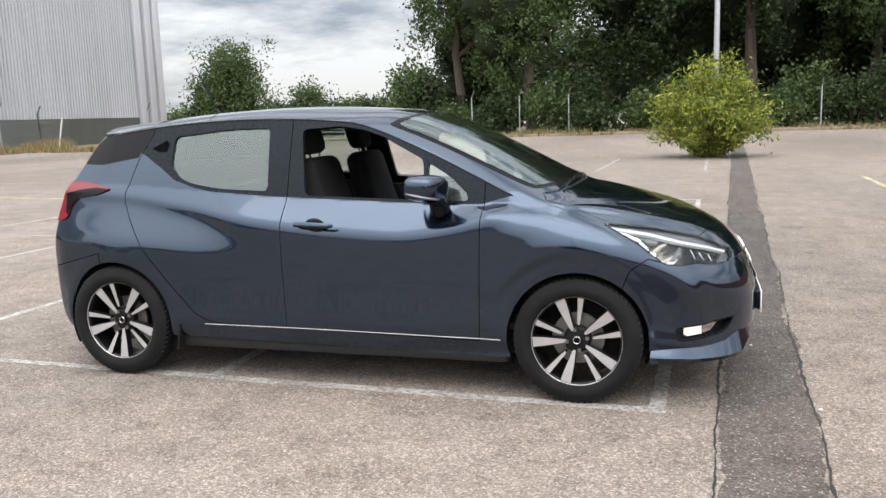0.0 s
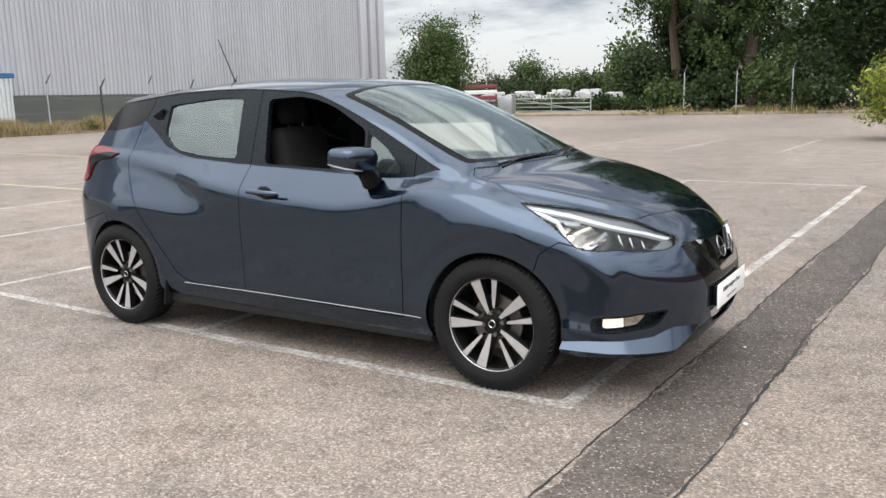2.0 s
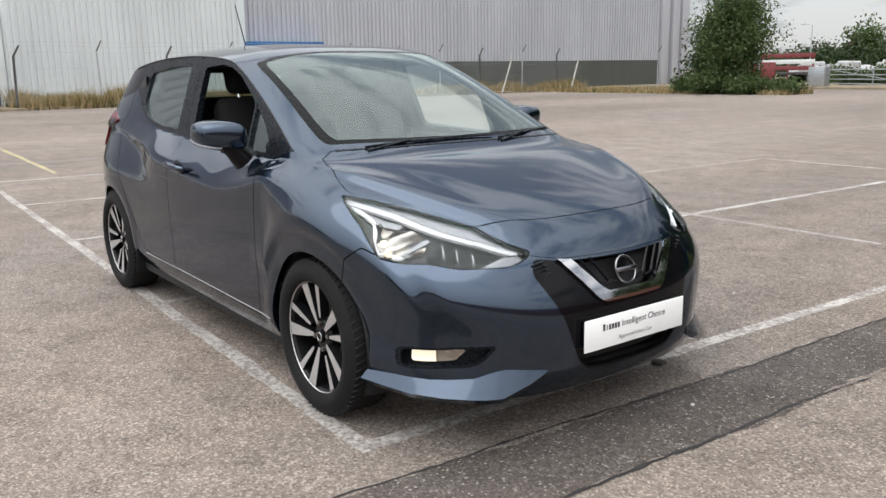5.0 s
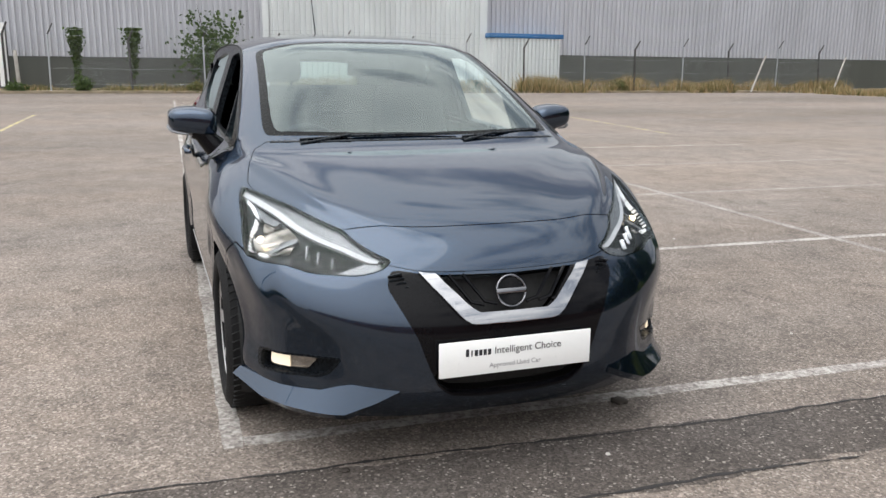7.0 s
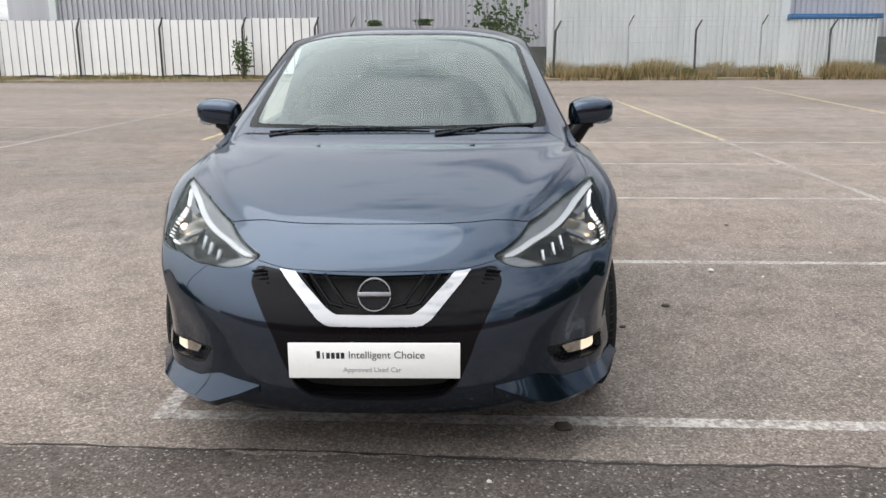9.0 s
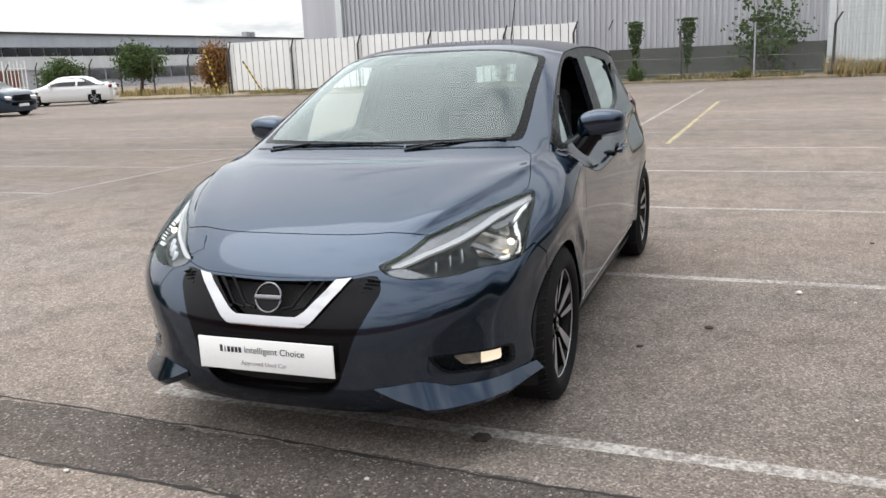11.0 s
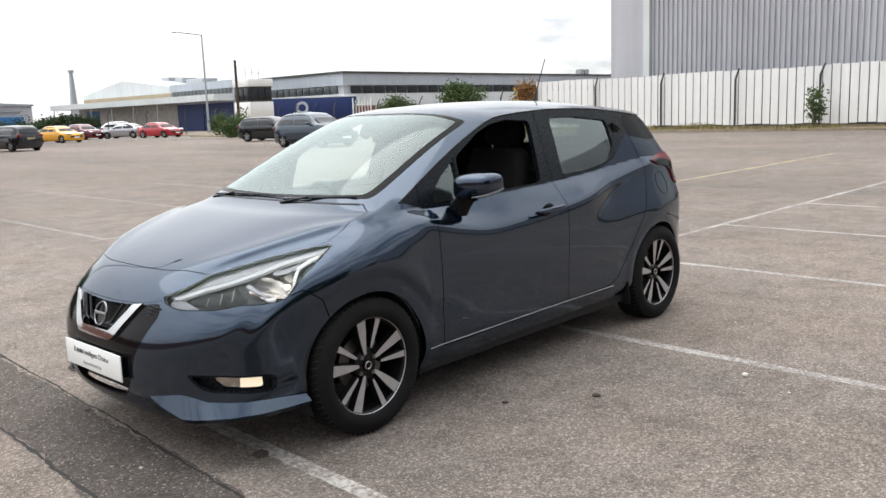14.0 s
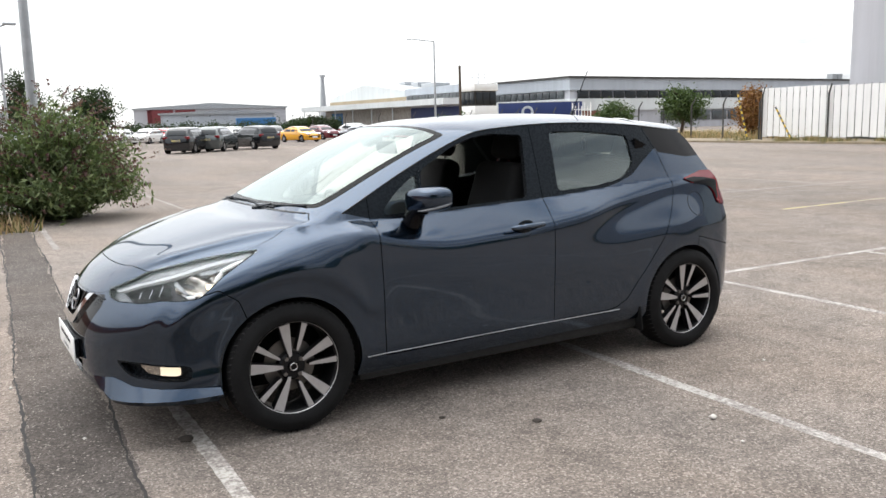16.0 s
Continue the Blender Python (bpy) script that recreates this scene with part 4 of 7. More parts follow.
DRL_LOW = strip([(1.435, 0.832, 0.005), (1.49, 0.816, 0.006), (1.55, 0.789, 0.006), (1.580, 0.760, 0.006), (1.613, 0.722, 0.006), (1.646, 0.694, 0.006), (1.711, 0.684, 0.006), (1.725, 0.698, 0.005)])
BAR_TOP = [(1.568, 0.797), (1.638, 0.783), (1.636, 0.770), (1.575, 0.780)]
BAR_SLANT = strip([(1.706, 0.694, 0.012), (1.738, 0.740, 0.020)])
BOWL = [(1.575, 0.785), (1.66, 0.776), (1.735, 0.748), (1.752, 0.705), (1.70, 0.690), (1.645, 0.700), (1.605, 0.735)]
DRL_END = [(1.955, 0.684), (1.966, 0.664), (1.950, 0.651), (1.905, 0.652), (1.930, 0.690)]
for sgn in (-1, 1):
    hl = skin_object("headlamp", [(lamp_side.moved(0.001), sgn), (lamp_top.moved(0.001), sgn)], GLASS_LAMP, car, 0, "clear headlamp with white running light and warm bulb lit")
    rim = [k.cut(INSET)[1] for k in (lamp_side, lamp_top)]
    skin_object("lamp_rim", [(k, sgn) for k in rim], FRIT, hl, 0.012)
    skin_object("lamp_housing", [(lamp_side.moved(-0.055), sgn), (lamp_top.moved(-0.055), sgn)], HOUSING, hl, 0, "dark lamp housing")
    for name, poly, mat, depth in (("light_guide", DRL_TOP, FROSTED, -0.014), ("upper_bezel", UPPER_BEZEL, BEZEL, -0.012), ("outer_bezel", OUTER_BEZEL, BEZEL, -0.026), ("light_strip", DRL_LOW, DAYLAMP, -0.016),
                                   ("top_reflector", BAR_TOP, BEZEL, -0.024), ("slanted_reflector", BAR_SLANT, BEZEL, -0.022), ("end_reflector", DRL_END, BEZEL, -0.022)):
        ps = [k.cut(zone(poly))[0].moved(depth) for k in (lamp_side, lamp_top)]
        skin_object(name, [(k, sgn) for k in ps if len(k.tri)], mat, hl, 0.016)
    ps = [k.cut(zone(BOWL, 0, "xz", 0.01))[0] for k in (lamp_side, lamp_top)]
    skin_object("lamp_chamber", [(faceted(k, -0.044, 0.026, 0.026), sgn) for k in ps if len(k.tri)], CHAMBER, hl, 0, "warm faceted reflector chamber")
    ps = [k.cut(zone([(1.765, 0.745), (1.86, 0.715), (1.925, 0.690), (1.90, 0.655), (1.80, 0.664), (1.765, 0.690)], 0, "xz", 0.008))[0] for k in (lamp_side, lamp_top)]
    skin_object("side_reflector", [(faceted(k, -0.046, 0.020, 0.030), sgn) for k in ps if len(k.tri)], ALLOYBLACK, hl, 0, "dark faceted side reflector")
    p, n = lamp_side.near(1.628, 0.748)
    axis = (Vector((1, 0.30, 0.10)) * 0.7 + n * 0.6).normalized()
    axis.y *= sgn
    at_ = p - n * 0.044
    m = Matrix.Translation((at_.x, at_.y * sgn, at_.z)) @ axis.to_track_quat("Z", "Y").to_matrix().to_4x4()
    bm = bmesh.new()
    bmesh.ops.create_uvsphere(bm, u_segments=14, v_segments=10, radius=0.013, matrix=m @ Matrix.Diagonal((1, 1, 1.5, 1)))
    part("bulb", bm, WARMLAMP, hl, "lit warm bulb")
    for k in range(3):
        p, n = lamp_top.near(1.795 + 0.042 * k, 0.708 - 0.012 * k)
        at_ = p - n * 0.030
        bm = bmesh.new()
        box(bm, (0.003, 0.016, 0.050 - 0.006 * k), Matrix.Translation((at_.x, at_.y * sgn, at_.z)) @ Euler((radians(24 * sgn), radians(-18), radians(-35 * sgn))).to_matrix().to_4x4(), 0.001)
        part("lamp_fin", bm, REFLECTOR, hl)
    # fog lamp in its recess
    fl = skin_object("fog_lamp_recess", [(fog_a.moved(-0.035), sgn), (fog_b.moved(-0.035), sgn)], TRIMBLACK, bumper, 0, "dark fog lamp recess")
    ring = [k.cut(zone(FOG, -0.008, "yz", 0.02))[1] for k in (fog_a, fog_b)]
    skin_object("recess_edge", [(k, sgn) for k in ring], TRIMBLACK, fl, 0.045)
    lit = [k.cut(zone([(0.730, 0.374), (0.604, 0.374), (0.632, 0.336), (0.734, 0.330)], 0, "yz", 0.006))[0].moved(-0.018) for k in (fog_a, fog_b)]
    fl2 = skin_object("fog_lamp", [(k.cut(lambda q: 0.668 - q.co[:, 1])[0], sgn) for k in lit], FOGLAMP, fl, 0.015, "lit warm fog lamp")
    inner = [(k.cut(lambda q: 0.668 - q.co[:, 1])[1].moved(-0.004), sgn) for k in lit]
    skin_object("fog_reflector", [q for q in inner if len(q[0].tri)], CHAMBER, fl2, 0.012, "pale ribbed reflector")
    # tail lamp
    tl = skin_object("tail_lamp", [(tail_side.moved(0.008), sgn), (tail_top.moved(0.008), sgn)], GLASS_RED, car, 0.03, "red boomerang tail lamp")
    dark = tail_side.cut(zone([(-1.290, 1.024), (-1.40, 0.985), (-1.53, 0.962), (-1.56, 0.87), (-1.615, 0.90), (-1.62, 1.005), (-1.50, 1.026), (-1.40, 1.034)]))[0].moved(0.0095)
    skin_object("lamp_smoked_panel", [(dark, sgn)], GLOSSBLACK, tl, 0.002, "smoked black lamp panel")

# door furniture
for sgn in (-1, 1):
    door = doors[sgn]
    # flattened dark ball on the door skin, standing in for the recess's shade
    bm = bmesh.new()
    m = Matrix.Translation((-0.040, sgn * 0.842, 0.852)) @ Euler((radians(-8 * sgn), radians(1.5), 0)).to_matrix().to_4x4()
    bmesh.ops.create_uvsphere(bm, u_segments=24, v_segments=12, radius=1, matrix=m @ Matrix.Diagonal((0.055, 0.010, 0.036, 1)))
    part("handle_shade", bm, TRIMBLACK, door, "dark oval drawn for the shade in the handle recess")
    bm = bmesh.new()
    sweep(bm, [(-0.148, sgn * 0.853, 0.860), (-0.135, sgn * 0.872, 0.860), (-0.05, sgn * 0.880, 0.857), (0.045, sgn * 0.874, 0.853), (0.062, sgn * 0.858, 0.852)], [0.009, 0.0145, 0.0155, 0.0135, 0.008], 10)
    part("door_handle", bm, PAINT, door, "painted pull handle")
    # wing mirror
    bm = bmesh.new()
    bmesh.ops.create_uvsphere(bm, u_segments=32, v_segments=20, radius=1)
    for v in bm.verts:
        c = [math.copysign(abs(a) ** e, a) for a, e in zip(v.co, (0.55, 0.50, 0.60))]
        back = c[0] < 0
        taper = 1.0 - 0.22 * max(0, c[1]) - 0.10 * max(0, c[0])
        v.co = (0.575 + c[0] * (0.075 if back else 0.088) - 0.040 * (c[1] * 0.5 + 0.5), sgn * (0.866 + c[1] * 0.103), 1.036 + c[2] * 0.066 * taper + 0.010 * c[1])
    mirror = part("wing_mirror", bm, PAINT, door, "painted wing mirror with clear indicator strip", 60)
    bm = bmesh.new()
    pts = [(0.630, sgn * 0.885, 0.985), (0.620, sgn * 0.925, 0.990), (0.585, sgn * 0.955, 0.998), (0.530, sgn * 0.968, 1.010), (0.490, sgn * 0.966, 1.020)]
    part("indicator", sweep(bm, pts, [0.003, 0.006, 0.0075, 0.007, 0.003], 8, 1.0), BEZEL, mirror, "clear indicator strip")
    bm = bmesh.new()
    bmesh.ops.create_uvsphere(bm, u_segments=24, v_segments=8, radius=1, matrix=Matrix.Translation((0.474, sgn * 0.862, 1.036)) @ Matrix.Diagonal((0.004, 0.082, 0.052, 1)))
    part("mirror_glass", bm, CHROME, mirror, "mirror glass")
    bm = bmesh.new()
    sweep(bm, [(0.60, sgn * 0.775, 0.925), (0.60, sgn * 0.800, 0.952), (0.595, sgn * 0.825, 0.985), (0.59, sgn * 0.84, 1.0)], [0.052, 0.045, 0.042, 0.05], 14)
    part("mirror_foot", bm, GLOSSBLACK, mirror, "black mirror foot")
    # quarter-light bar, pillar handle of the rear door, sill-edge reflection
    bm = bmesh.new()
    sweep(bm, [(0.512, sgn * (float(flank(0.512, 0.962)) - 0.004), 0.962), (0.500, sgn * (float(flank(0.50, 1.16)) - 0.004), 1.162)], 0.009, 6)
    part("window_bar", bm, TRIMBLACK, door)
    bm = bmesh.new()
    tri_m = Matrix(((1, 0, 0, 0), (0, 0, sgn, 0), (0, 1, 0, 0), (0, 0, 0, 1)))
    ol = [(-1.075, 1.245), (-0.985, 1.285), (-0.985, 1.195)]
    prism(bm, ol, float(flank(-1.02, 1.24)) - 0.01, float(flank(-1.02, 1.24)) + 0.006, tri_m)
    part("pillar_handle", bm, GLOSSBLACK, car, "hidden rear door handle in the pillar")
    # thin alloy bar stands in for the bright reflection on the sill's edge
    bm = bmesh.new()
    pts = [(x, sgn * (float(flank(x, 0.302)) + 0.002), 0.311 - 0.011 * float(smooth(-0.3, 0.9, x))) for x in np.linspace(-0.72, 0.90, 18)]
    part("sill_glint", sweep(bm, pts, 0.0019, 6), ALLOY, car, "thin bright bar drawn for the reflection along the sill")
    # shut line along the roof rail
    bm = bmesh.new()
    ss = np.linspace(10.0, 16.2, 40)
    part("roof_seam", sweep(bm, [(float(RAIL[2](s)), sgn * (float(flank(RAIL[2](s), RAIL[3](s))) + 0.001), float(RAIL[3](s)) + 0.001) for s in ss], 0.0035, 6), DARK, car)
    # arch liner
    for ax in (-AXLE, AXLE):
        bm = bmesh.new()
        m = Matrix(((1, 0, 0, ax), (0, 0, sgn, 0), (0, 1, 0, 0.305), (0, 0, 0, 1)))
        n, ring0, ring1, ring2 = 40, [], [], []
        for i in range(n + 1):
            a = radians(-25 + 230 * i / n)
            for ring, r, d in ((ring0, ARCH_R + 0.006, 0.80), (ring1, ARCH_R + 0.015, 0.77), (ring2, ARCH_R + 0.02, 0.52)):
                ring.append(bm.verts.new(m @ Vector((r * math.cos(a), r * math.sin(a), d))))
        for A_, B_ in ((ring0, ring1), (ring1, ring2)):
            for i in range(n):
                bm.faces.new((A_[i], A_[i + 1], B_[i + 1], B_[i]))
        bm.faces.new(ring2)
        part("arch_liner", bm, DARK, car, "black wheel-arch liner")

# fuel flap on the left quarter
bm = bmesh.new()
c = Vector((-1.378, float(flank(-1.378, 0.88)) + 0.001, 0.88))
pts = [(c.x + 0.072 * math.cos(a), float(flank(c.x + 0.072 * math.cos(a), c.z + 0.072 * math.sin(a))) + 0.0005, c.z + 0.072 * math.sin(a)) for a in [2 * math.pi * i / 36 for i in range(37)]]
part("fuel_flap_seam", sweep(bm, pts, 0.0018, 5), DARK, car, "round fuel flap seam")

# roof spoiler over the tailgate glass
bm = bmesh.new()
rows = []
for x, z, half, sag, thick in ((-1.16, 1.411, 0.590, 0.060, 0.012), (-1.28, 1.401, 0.588, 0.058, 0.022), (-1.40, 1.388, 0.582, 0.054, 0.028), (-1.485, 1.379, 0.574, 0.050, 0.018), (-1.505, 1.375, 0.565, 0.048, 0.006)):
    ys_ = np.linspace(-half, half, 25)
    over = [(x + 0.055 * (y / half) ** 4, y, z - sag * (0.45 * (y / half) ** 2 + 0.55 * (y / half) ** 6)) for y in ys_]
    rows.append([bm.verts.new(p) for p in over] + [bm.verts.new((a, b, c - thick)) for a, b, c in over[::-1]])
for r0, r1 in zip(rows, rows[1:]):
    for i in range(len(r0)):
        j = (i + 1) % len(r0)
        bm.faces.new((r0[i], r0[j], r1[j], r1[i]))
bm.faces.new(rows[0]), bm.faces.new(rows[-1][::-1])
part("roof_spoiler", bm, PAINT, car, "painted roof spoiler over the rear screen", 40)

# wheels
def wheel():
    """One road wheel, its outer face towards +z."""
    tyre_bm = bmesh.new()
    prof = [(0.216, -0.095), (0.245, -0.102), (0.280, -0.096), (0.298, -0.082), (0.3045, -0.060), (0.306, -0.02), (0.306, 0.02), (0.3045, 0.060), (0.298, 0.082), (0.280, 0.096), (0.262, 0.101), (0.258, 0.1025), (0.245, 0.102), (0.228, 0.098), (0.219, 0.090), (0.214, 0.08), (0.212, -0.08)]
    lathe(tyre_bm, prof, 72, closed=True)
    w = empty("wheel")
    tyre = part("tyre", tyre_bm, RUBBER, w, "black road tyre")
    bm = bmesh.new()
    for i in range(64):
        a = 2 * math.pi * i / 64
        for zz, tw in ((0.062, 0.35), (-0.062, -0.35)):
            box(bm, (0.010, 0.004, 0.042), Euler((0, 0, a)).to_matrix().to_4x4() @ Matrix.Translation((0.3005, 0, zz)) @ Euler((tw, 0, 0)).to_matrix().to_4x4())
    tr = part("tread", bm, DARK, tyre)
    tagged(tr, kind="stuff")
    bm = bmesh.new()
    lathe(bm, [(0.212, -0.085), (0.205, -0.06), (0.200, 0.03), (0.206, 0.066), (0.214, 0.074), (0.2195, 0.082), (0.2225, 0.086), (0.2225, 0.080)], 64)
    rim = part("rim", bm, ALLOYBLACK, w, "black alloy rim with bright lip")
    bm = bmesh.new()
    lathe(bm, [(0.2125, 0.0785), (0.2150, 0.0820), (0.2195, 0.0868), (0.2225, 0.0868), (0.2230, 0.083)], 64)
    part("rim_lip", bm, ALLOY, rim)
    bm = bmesh.new()
    lathe(bm, [(0.0, 0.052), (0.030, 0.054), (0.056, 0.050), (0.064, 0.042), (0.068, 0.0)], 40)
    part("hub", bm, ALLOYBLACK, rim)
    wide = [(0.048, -0.008), (0.100, -0.017), (0.150, -0.0225), (0.2085, -0.027), (0.2085, 0.028), (0.150, 0.0215), (0.100, 0.014), (0.052, 0.007)]
    slim = [(0.076, -0.007), (0.100, -0.010), (0.150, -0.0135), (0.2085, -0.017), (0.2085, 0.014), (0.150, 0.010), (0.100, 0.007), (0.078, 0.004)]
    for k in range(5):
        for h, mir in ((-1, 1), (1, -1)):
            a = radians(72 * k + 90 + h * 13.5)
            m = Euler((0, 0, a)).to_matrix().to_4x4()
            out = [(x, y * mir) for x, y in (slim if h < 0 else wide)]
            bm = bmesh.new()
            prism(bm, out if mir > 0 else out[::-1], 0.024, 0.061, m)
            for v in bm.verts:
                r = v.co.xy.length
                v.co.z += 0.016 * (r - 0.06) / 0.15
            sp = part("spoke", bm, ALLOYBLACK, rim)
            bm = bmesh.new()
            prism(bm, [(x, y * 0.90) for x, y in (out if mir > 0 else out[::-1])], 0.061, 0.0625, m)
            for v in bm.verts:
                v.co.z += 0.016 * (v.co.xy.length - 0.06) / 0.15
            part("spoke_face", bm, ALLOY, rim)
    for k in range(4):
        a = radians(90 * k + 4)
        bm = bmesh.new()
        tube(bm, (0.050 * math.cos(a), 0.050 * math.sin(a), 0.04), (0.050 * math.cos(a), 0.050 * math.sin(a), 0.062), 0.010, seg=6)
        part("wheel_nut", bm, STEEL, rim)
    bm = bmesh.new()
    lathe(bm, [(0.0, 0.066), (0.022, 0.0655), (0.026, 0.062), (0.026, 0.05)], 28)
    part("centre_cap", bm, GLOSSBLACK, rim)
    bm = bmesh.new()
    lathe(bm, [(0.0165 + 0.0025 * math.cos(a), 0.066 + 0.0015 * math.sin(a)) for a in [2 * math.pi * i / 6 for i in range(6)]], 24, closed=True)
    part("cap_ring", bm, CHROME, rim)
    bm = bmesh.new()
    lathe(bm, [(0.02, 0.010), (0.125, 0.010), (0.125, 0.0), (0.02, 0.0)], 40, closed=True)
    part("brake_disc", bm, STEEL, w)
    return w


proto = wheel()
proto.parent = car
spots = [(AXLE, -0.740, 8), (-AXLE, -0.746, 24), (AXLE, 0.740, 34), (-AXLE, 0.746, 30)]
for i, (x, y, spin) in enumerate(spots):
    m = Matrix.Translation((x, y, 0.306)) @ Euler((radians(90 if y < 0 else -90), 0, 0)).to_matrix().to_4x4() @ Euler((0, 0, radians(spin))).to_matrix().to_4x4()
    if i:
        copy_thing(proto, m)
    else:
        proto.matrix_basis = m

# aerial, wipers
bm = bmesh.new()
tube(bm, (-1.035, 0, 1.415), (-1.062, 0, 1.455), 0.014, 0.008, 10)
aer = part("aerial", bm, TRIMBLACK, car, "black roof aerial rod")
bm = bmesh.new()
tube(bm, (-1.055, 0, 1.445), (-1.190, 0, 1.722), 0.0045, 0.0028, 6)
part("aerial_rod", bm, TRIMBLACK, aer)
def on_screen(s, y):
    w = abs(y) / float(flank(RAIL[2](s), RAIL[3](s)))
    p = band(np.array([s]), np.array([w]))[0]
    return Vector((p[0], y, p[2]))


for pts in ([(9.95, -0.50), (10.02, -0.30), (10.05, -0.02), (10.03, 0.14)], [(9.95, 0.16), (10.03, 0.32), (10.12, 0.56)]):
    bm = bmesh.new()
    ways = [on_screen(s, y) + Vector((0.004, 0, 0.006)) for s, y in pts]
    wip = part("wiper", sweep(bm, [w_ for w_ in ways], [0.0045, 0.0055, 0.0045, 0.003], 8), TRIMBLACK, car, "black wiper arm and blade")
    bm = bmesh.new()
    tube(bm, ways[0] + Vector((0.02, 0, -0.015)), ways[1] + Vector((0.004, 0, 0.006)), 0.006, 0.004, 8)
    part("wiper_arm", bm, TRIMBLACK, wip)
bm = bmesh.new()
ss = [on_screen(9.96, y) + Vector((0.0, 0, -0.004)) for y in np.linspace(-0.60, 0.60, 21)]
part("cowl", sweep(bm, ss, 0.013, 8, 0.4), TRIMBLACK, car, "black scuttle panel under the wipers")

# underbody
bm = bmesh.new()
box(bm, (1.86, 1.58, 0.10), pose(0.0, 0, 0.215), 0.03)
box(bm, (3.3, 1.16, 0.10), pose(0.08, 0, 0.216), 0.03)
part("underbody", bm, DARK, car)
bm = bmesh.new()
box(bm, (0.40, 1.10, 0.03), pose(1.72, 0, 0.200), 0.01)
part("undertray", bm, DARK, car)
for sgn in (-1, 1):
    bm = bmesh.new()
    box(bm, (0.012, 0.19, 0.15), pose(-0.885, sgn * 0.745, 0.235, 0, 8, 0), 0.004)
    part("mud_flap", bm, RUBBER, car)

# cabin
bm = bmesh.new()
box(bm, (2.1, 1.36, 0.04), pose(-0.05, 0, 0.33), 0.01)
part("cabin_floor", bm, INTERIOR, car)


def seat(x, y, width, rake=16, rest=True):
    s = empty("seat")
    s.parent = car
    s["label"] = "black cloth seat"
    bm = bmesh.new()
    box(bm, (0.50, width, 0.16), pose(x + 0.16, y, 0.55, 0, -6, 0), 0.05, 3)
    part("seat_cushion", bm, SEATCLOTH, s)
    bm = bmesh.new()
    m = Matrix.Translation((x - 0.10, y, 0.60)) @ Euler((0, radians(-rake), 0)).to_matrix().to_4x4()
    box(bm, (0.13, width, 0.62), m @ Matrix.Translation((0, 0, 0.28)), 0.055, 3)
    for v in bm.verts:
        up = (v.co.z - 0.6) / 0.6
        v.co.y = y + (v.co.y - y) * (1.0 - 0.22 * max(0, min(1, up)) ** 2 * (1 if width < 0.8 else 0.1))
    part("backrest", bm, SEATCLOTH, s)
    if rest:
        for dy in ([0] if width < 0.8 else [-width / 3, width / 3]):
            bm = bmesh.new()
            box(bm, (0.09, 0.24, 0.19), m @ Matrix.Translation((0.0, dy, 0.705 if width < 0.8 else 0.66)), 0.045, 3)
            hr = part("headrest", bm, SEATCLOTH, s)
            for q in (-0.06, 0.06):
                bm = bmesh.new()
                tube(bm, m @ Vector((0, dy + q, 0.55)), m @ Vector((0, dy + q, 0.64)), 0.006, seg=6)
                part("headrest_post", bm, CHROME, hr)
    return s


seat(0.02, -0.36, 0.48)
seat(0.02, 0.36, 0.48)
seat(-0.82, 0, 1.22, 22)
bm = bmesh.new()
for i in range(2):
    box(bm, (0.42, 1.30, 0.20), pose(0.80, 0, 0.83, 0, -8, 0), 0.07, 3) if i == 0 else box(bm, (0.16, 0.36, 0.10), pose(0.66, -0.36, 0.925), 0.04, 3)
part("dashboard", bm, INTERIOR, car, "dark moulded dashboard")
bm = bmesh.new()
m = Matrix.Translation((0.47, -0.36, 0.84)) @ Euler((0, radians(-68), 0)).to_matrix().to_4x4()
lathe(bm, [(0.178 + 0.016 * math.cos(a), 0.016 * math.sin(a)) for a in [2 * math.pi * i / 8 for i in range(8)]], 36, m, closed=True)
sw = part("steering_wheel", bm, INTERIOR, car, "black leather steering wheel")
for a in (0, 180, 90 + 180):
    bm = bmesh.new()
    box(bm, (0.15, 0.035, 0.012), m @ Euler((0, 0, radians(a))).to_matrix().to_4x4() @ Matrix.Translation((0.09, 0, -0.012)), 0.004)
    part("wheel_spoke", bm, INTERIOR, sw)
bm = bmesh.new()
box(bm, (0.13, 0.12, 0.035), m @ Matrix.Translation((0, 0, -0.012)), 0.012)
part("airbag_cover", bm, INTERIOR, sw)
bm = bmesh.new()
box(bm, (0.022, 0.235, 0.075), pose(0.335, 0, 1.268, 0, 12, 0), 0.010)
im = part("inside_mirror", bm, INTERIOR, car, "black inside mirror with sensor pod")
bm = bmesh.new()
box(bm, (0.10, 0.11, 0.06), pose(0.43, 0, 1.318, 0, 25, 0), 0.015)
part("sensor_pod", bm, INTERIOR, im)
for sgn in (-1, 1):
    bm = bmesh.new()
    box(bm, (1.0, 0.04, 0.54), pose(0.28, sgn * 0.690, 0.665), 0.015)
    part("door_card", bm, INTERIOR, car)
    bm = bmesh.new()
    box(bm, (0.78, 0.04, 0.54), pose(-0.62, sgn * 0.690, 0.69), 0.015)
    part("door_card", bm, INTERIOR, car)
bm = bmesh.new()
box(bm, (0.5, 1.2, 0.03), pose(-1.25, 0, 0.98), 0.01)
part("parcel_shelf", bm, INTERIOR, car)

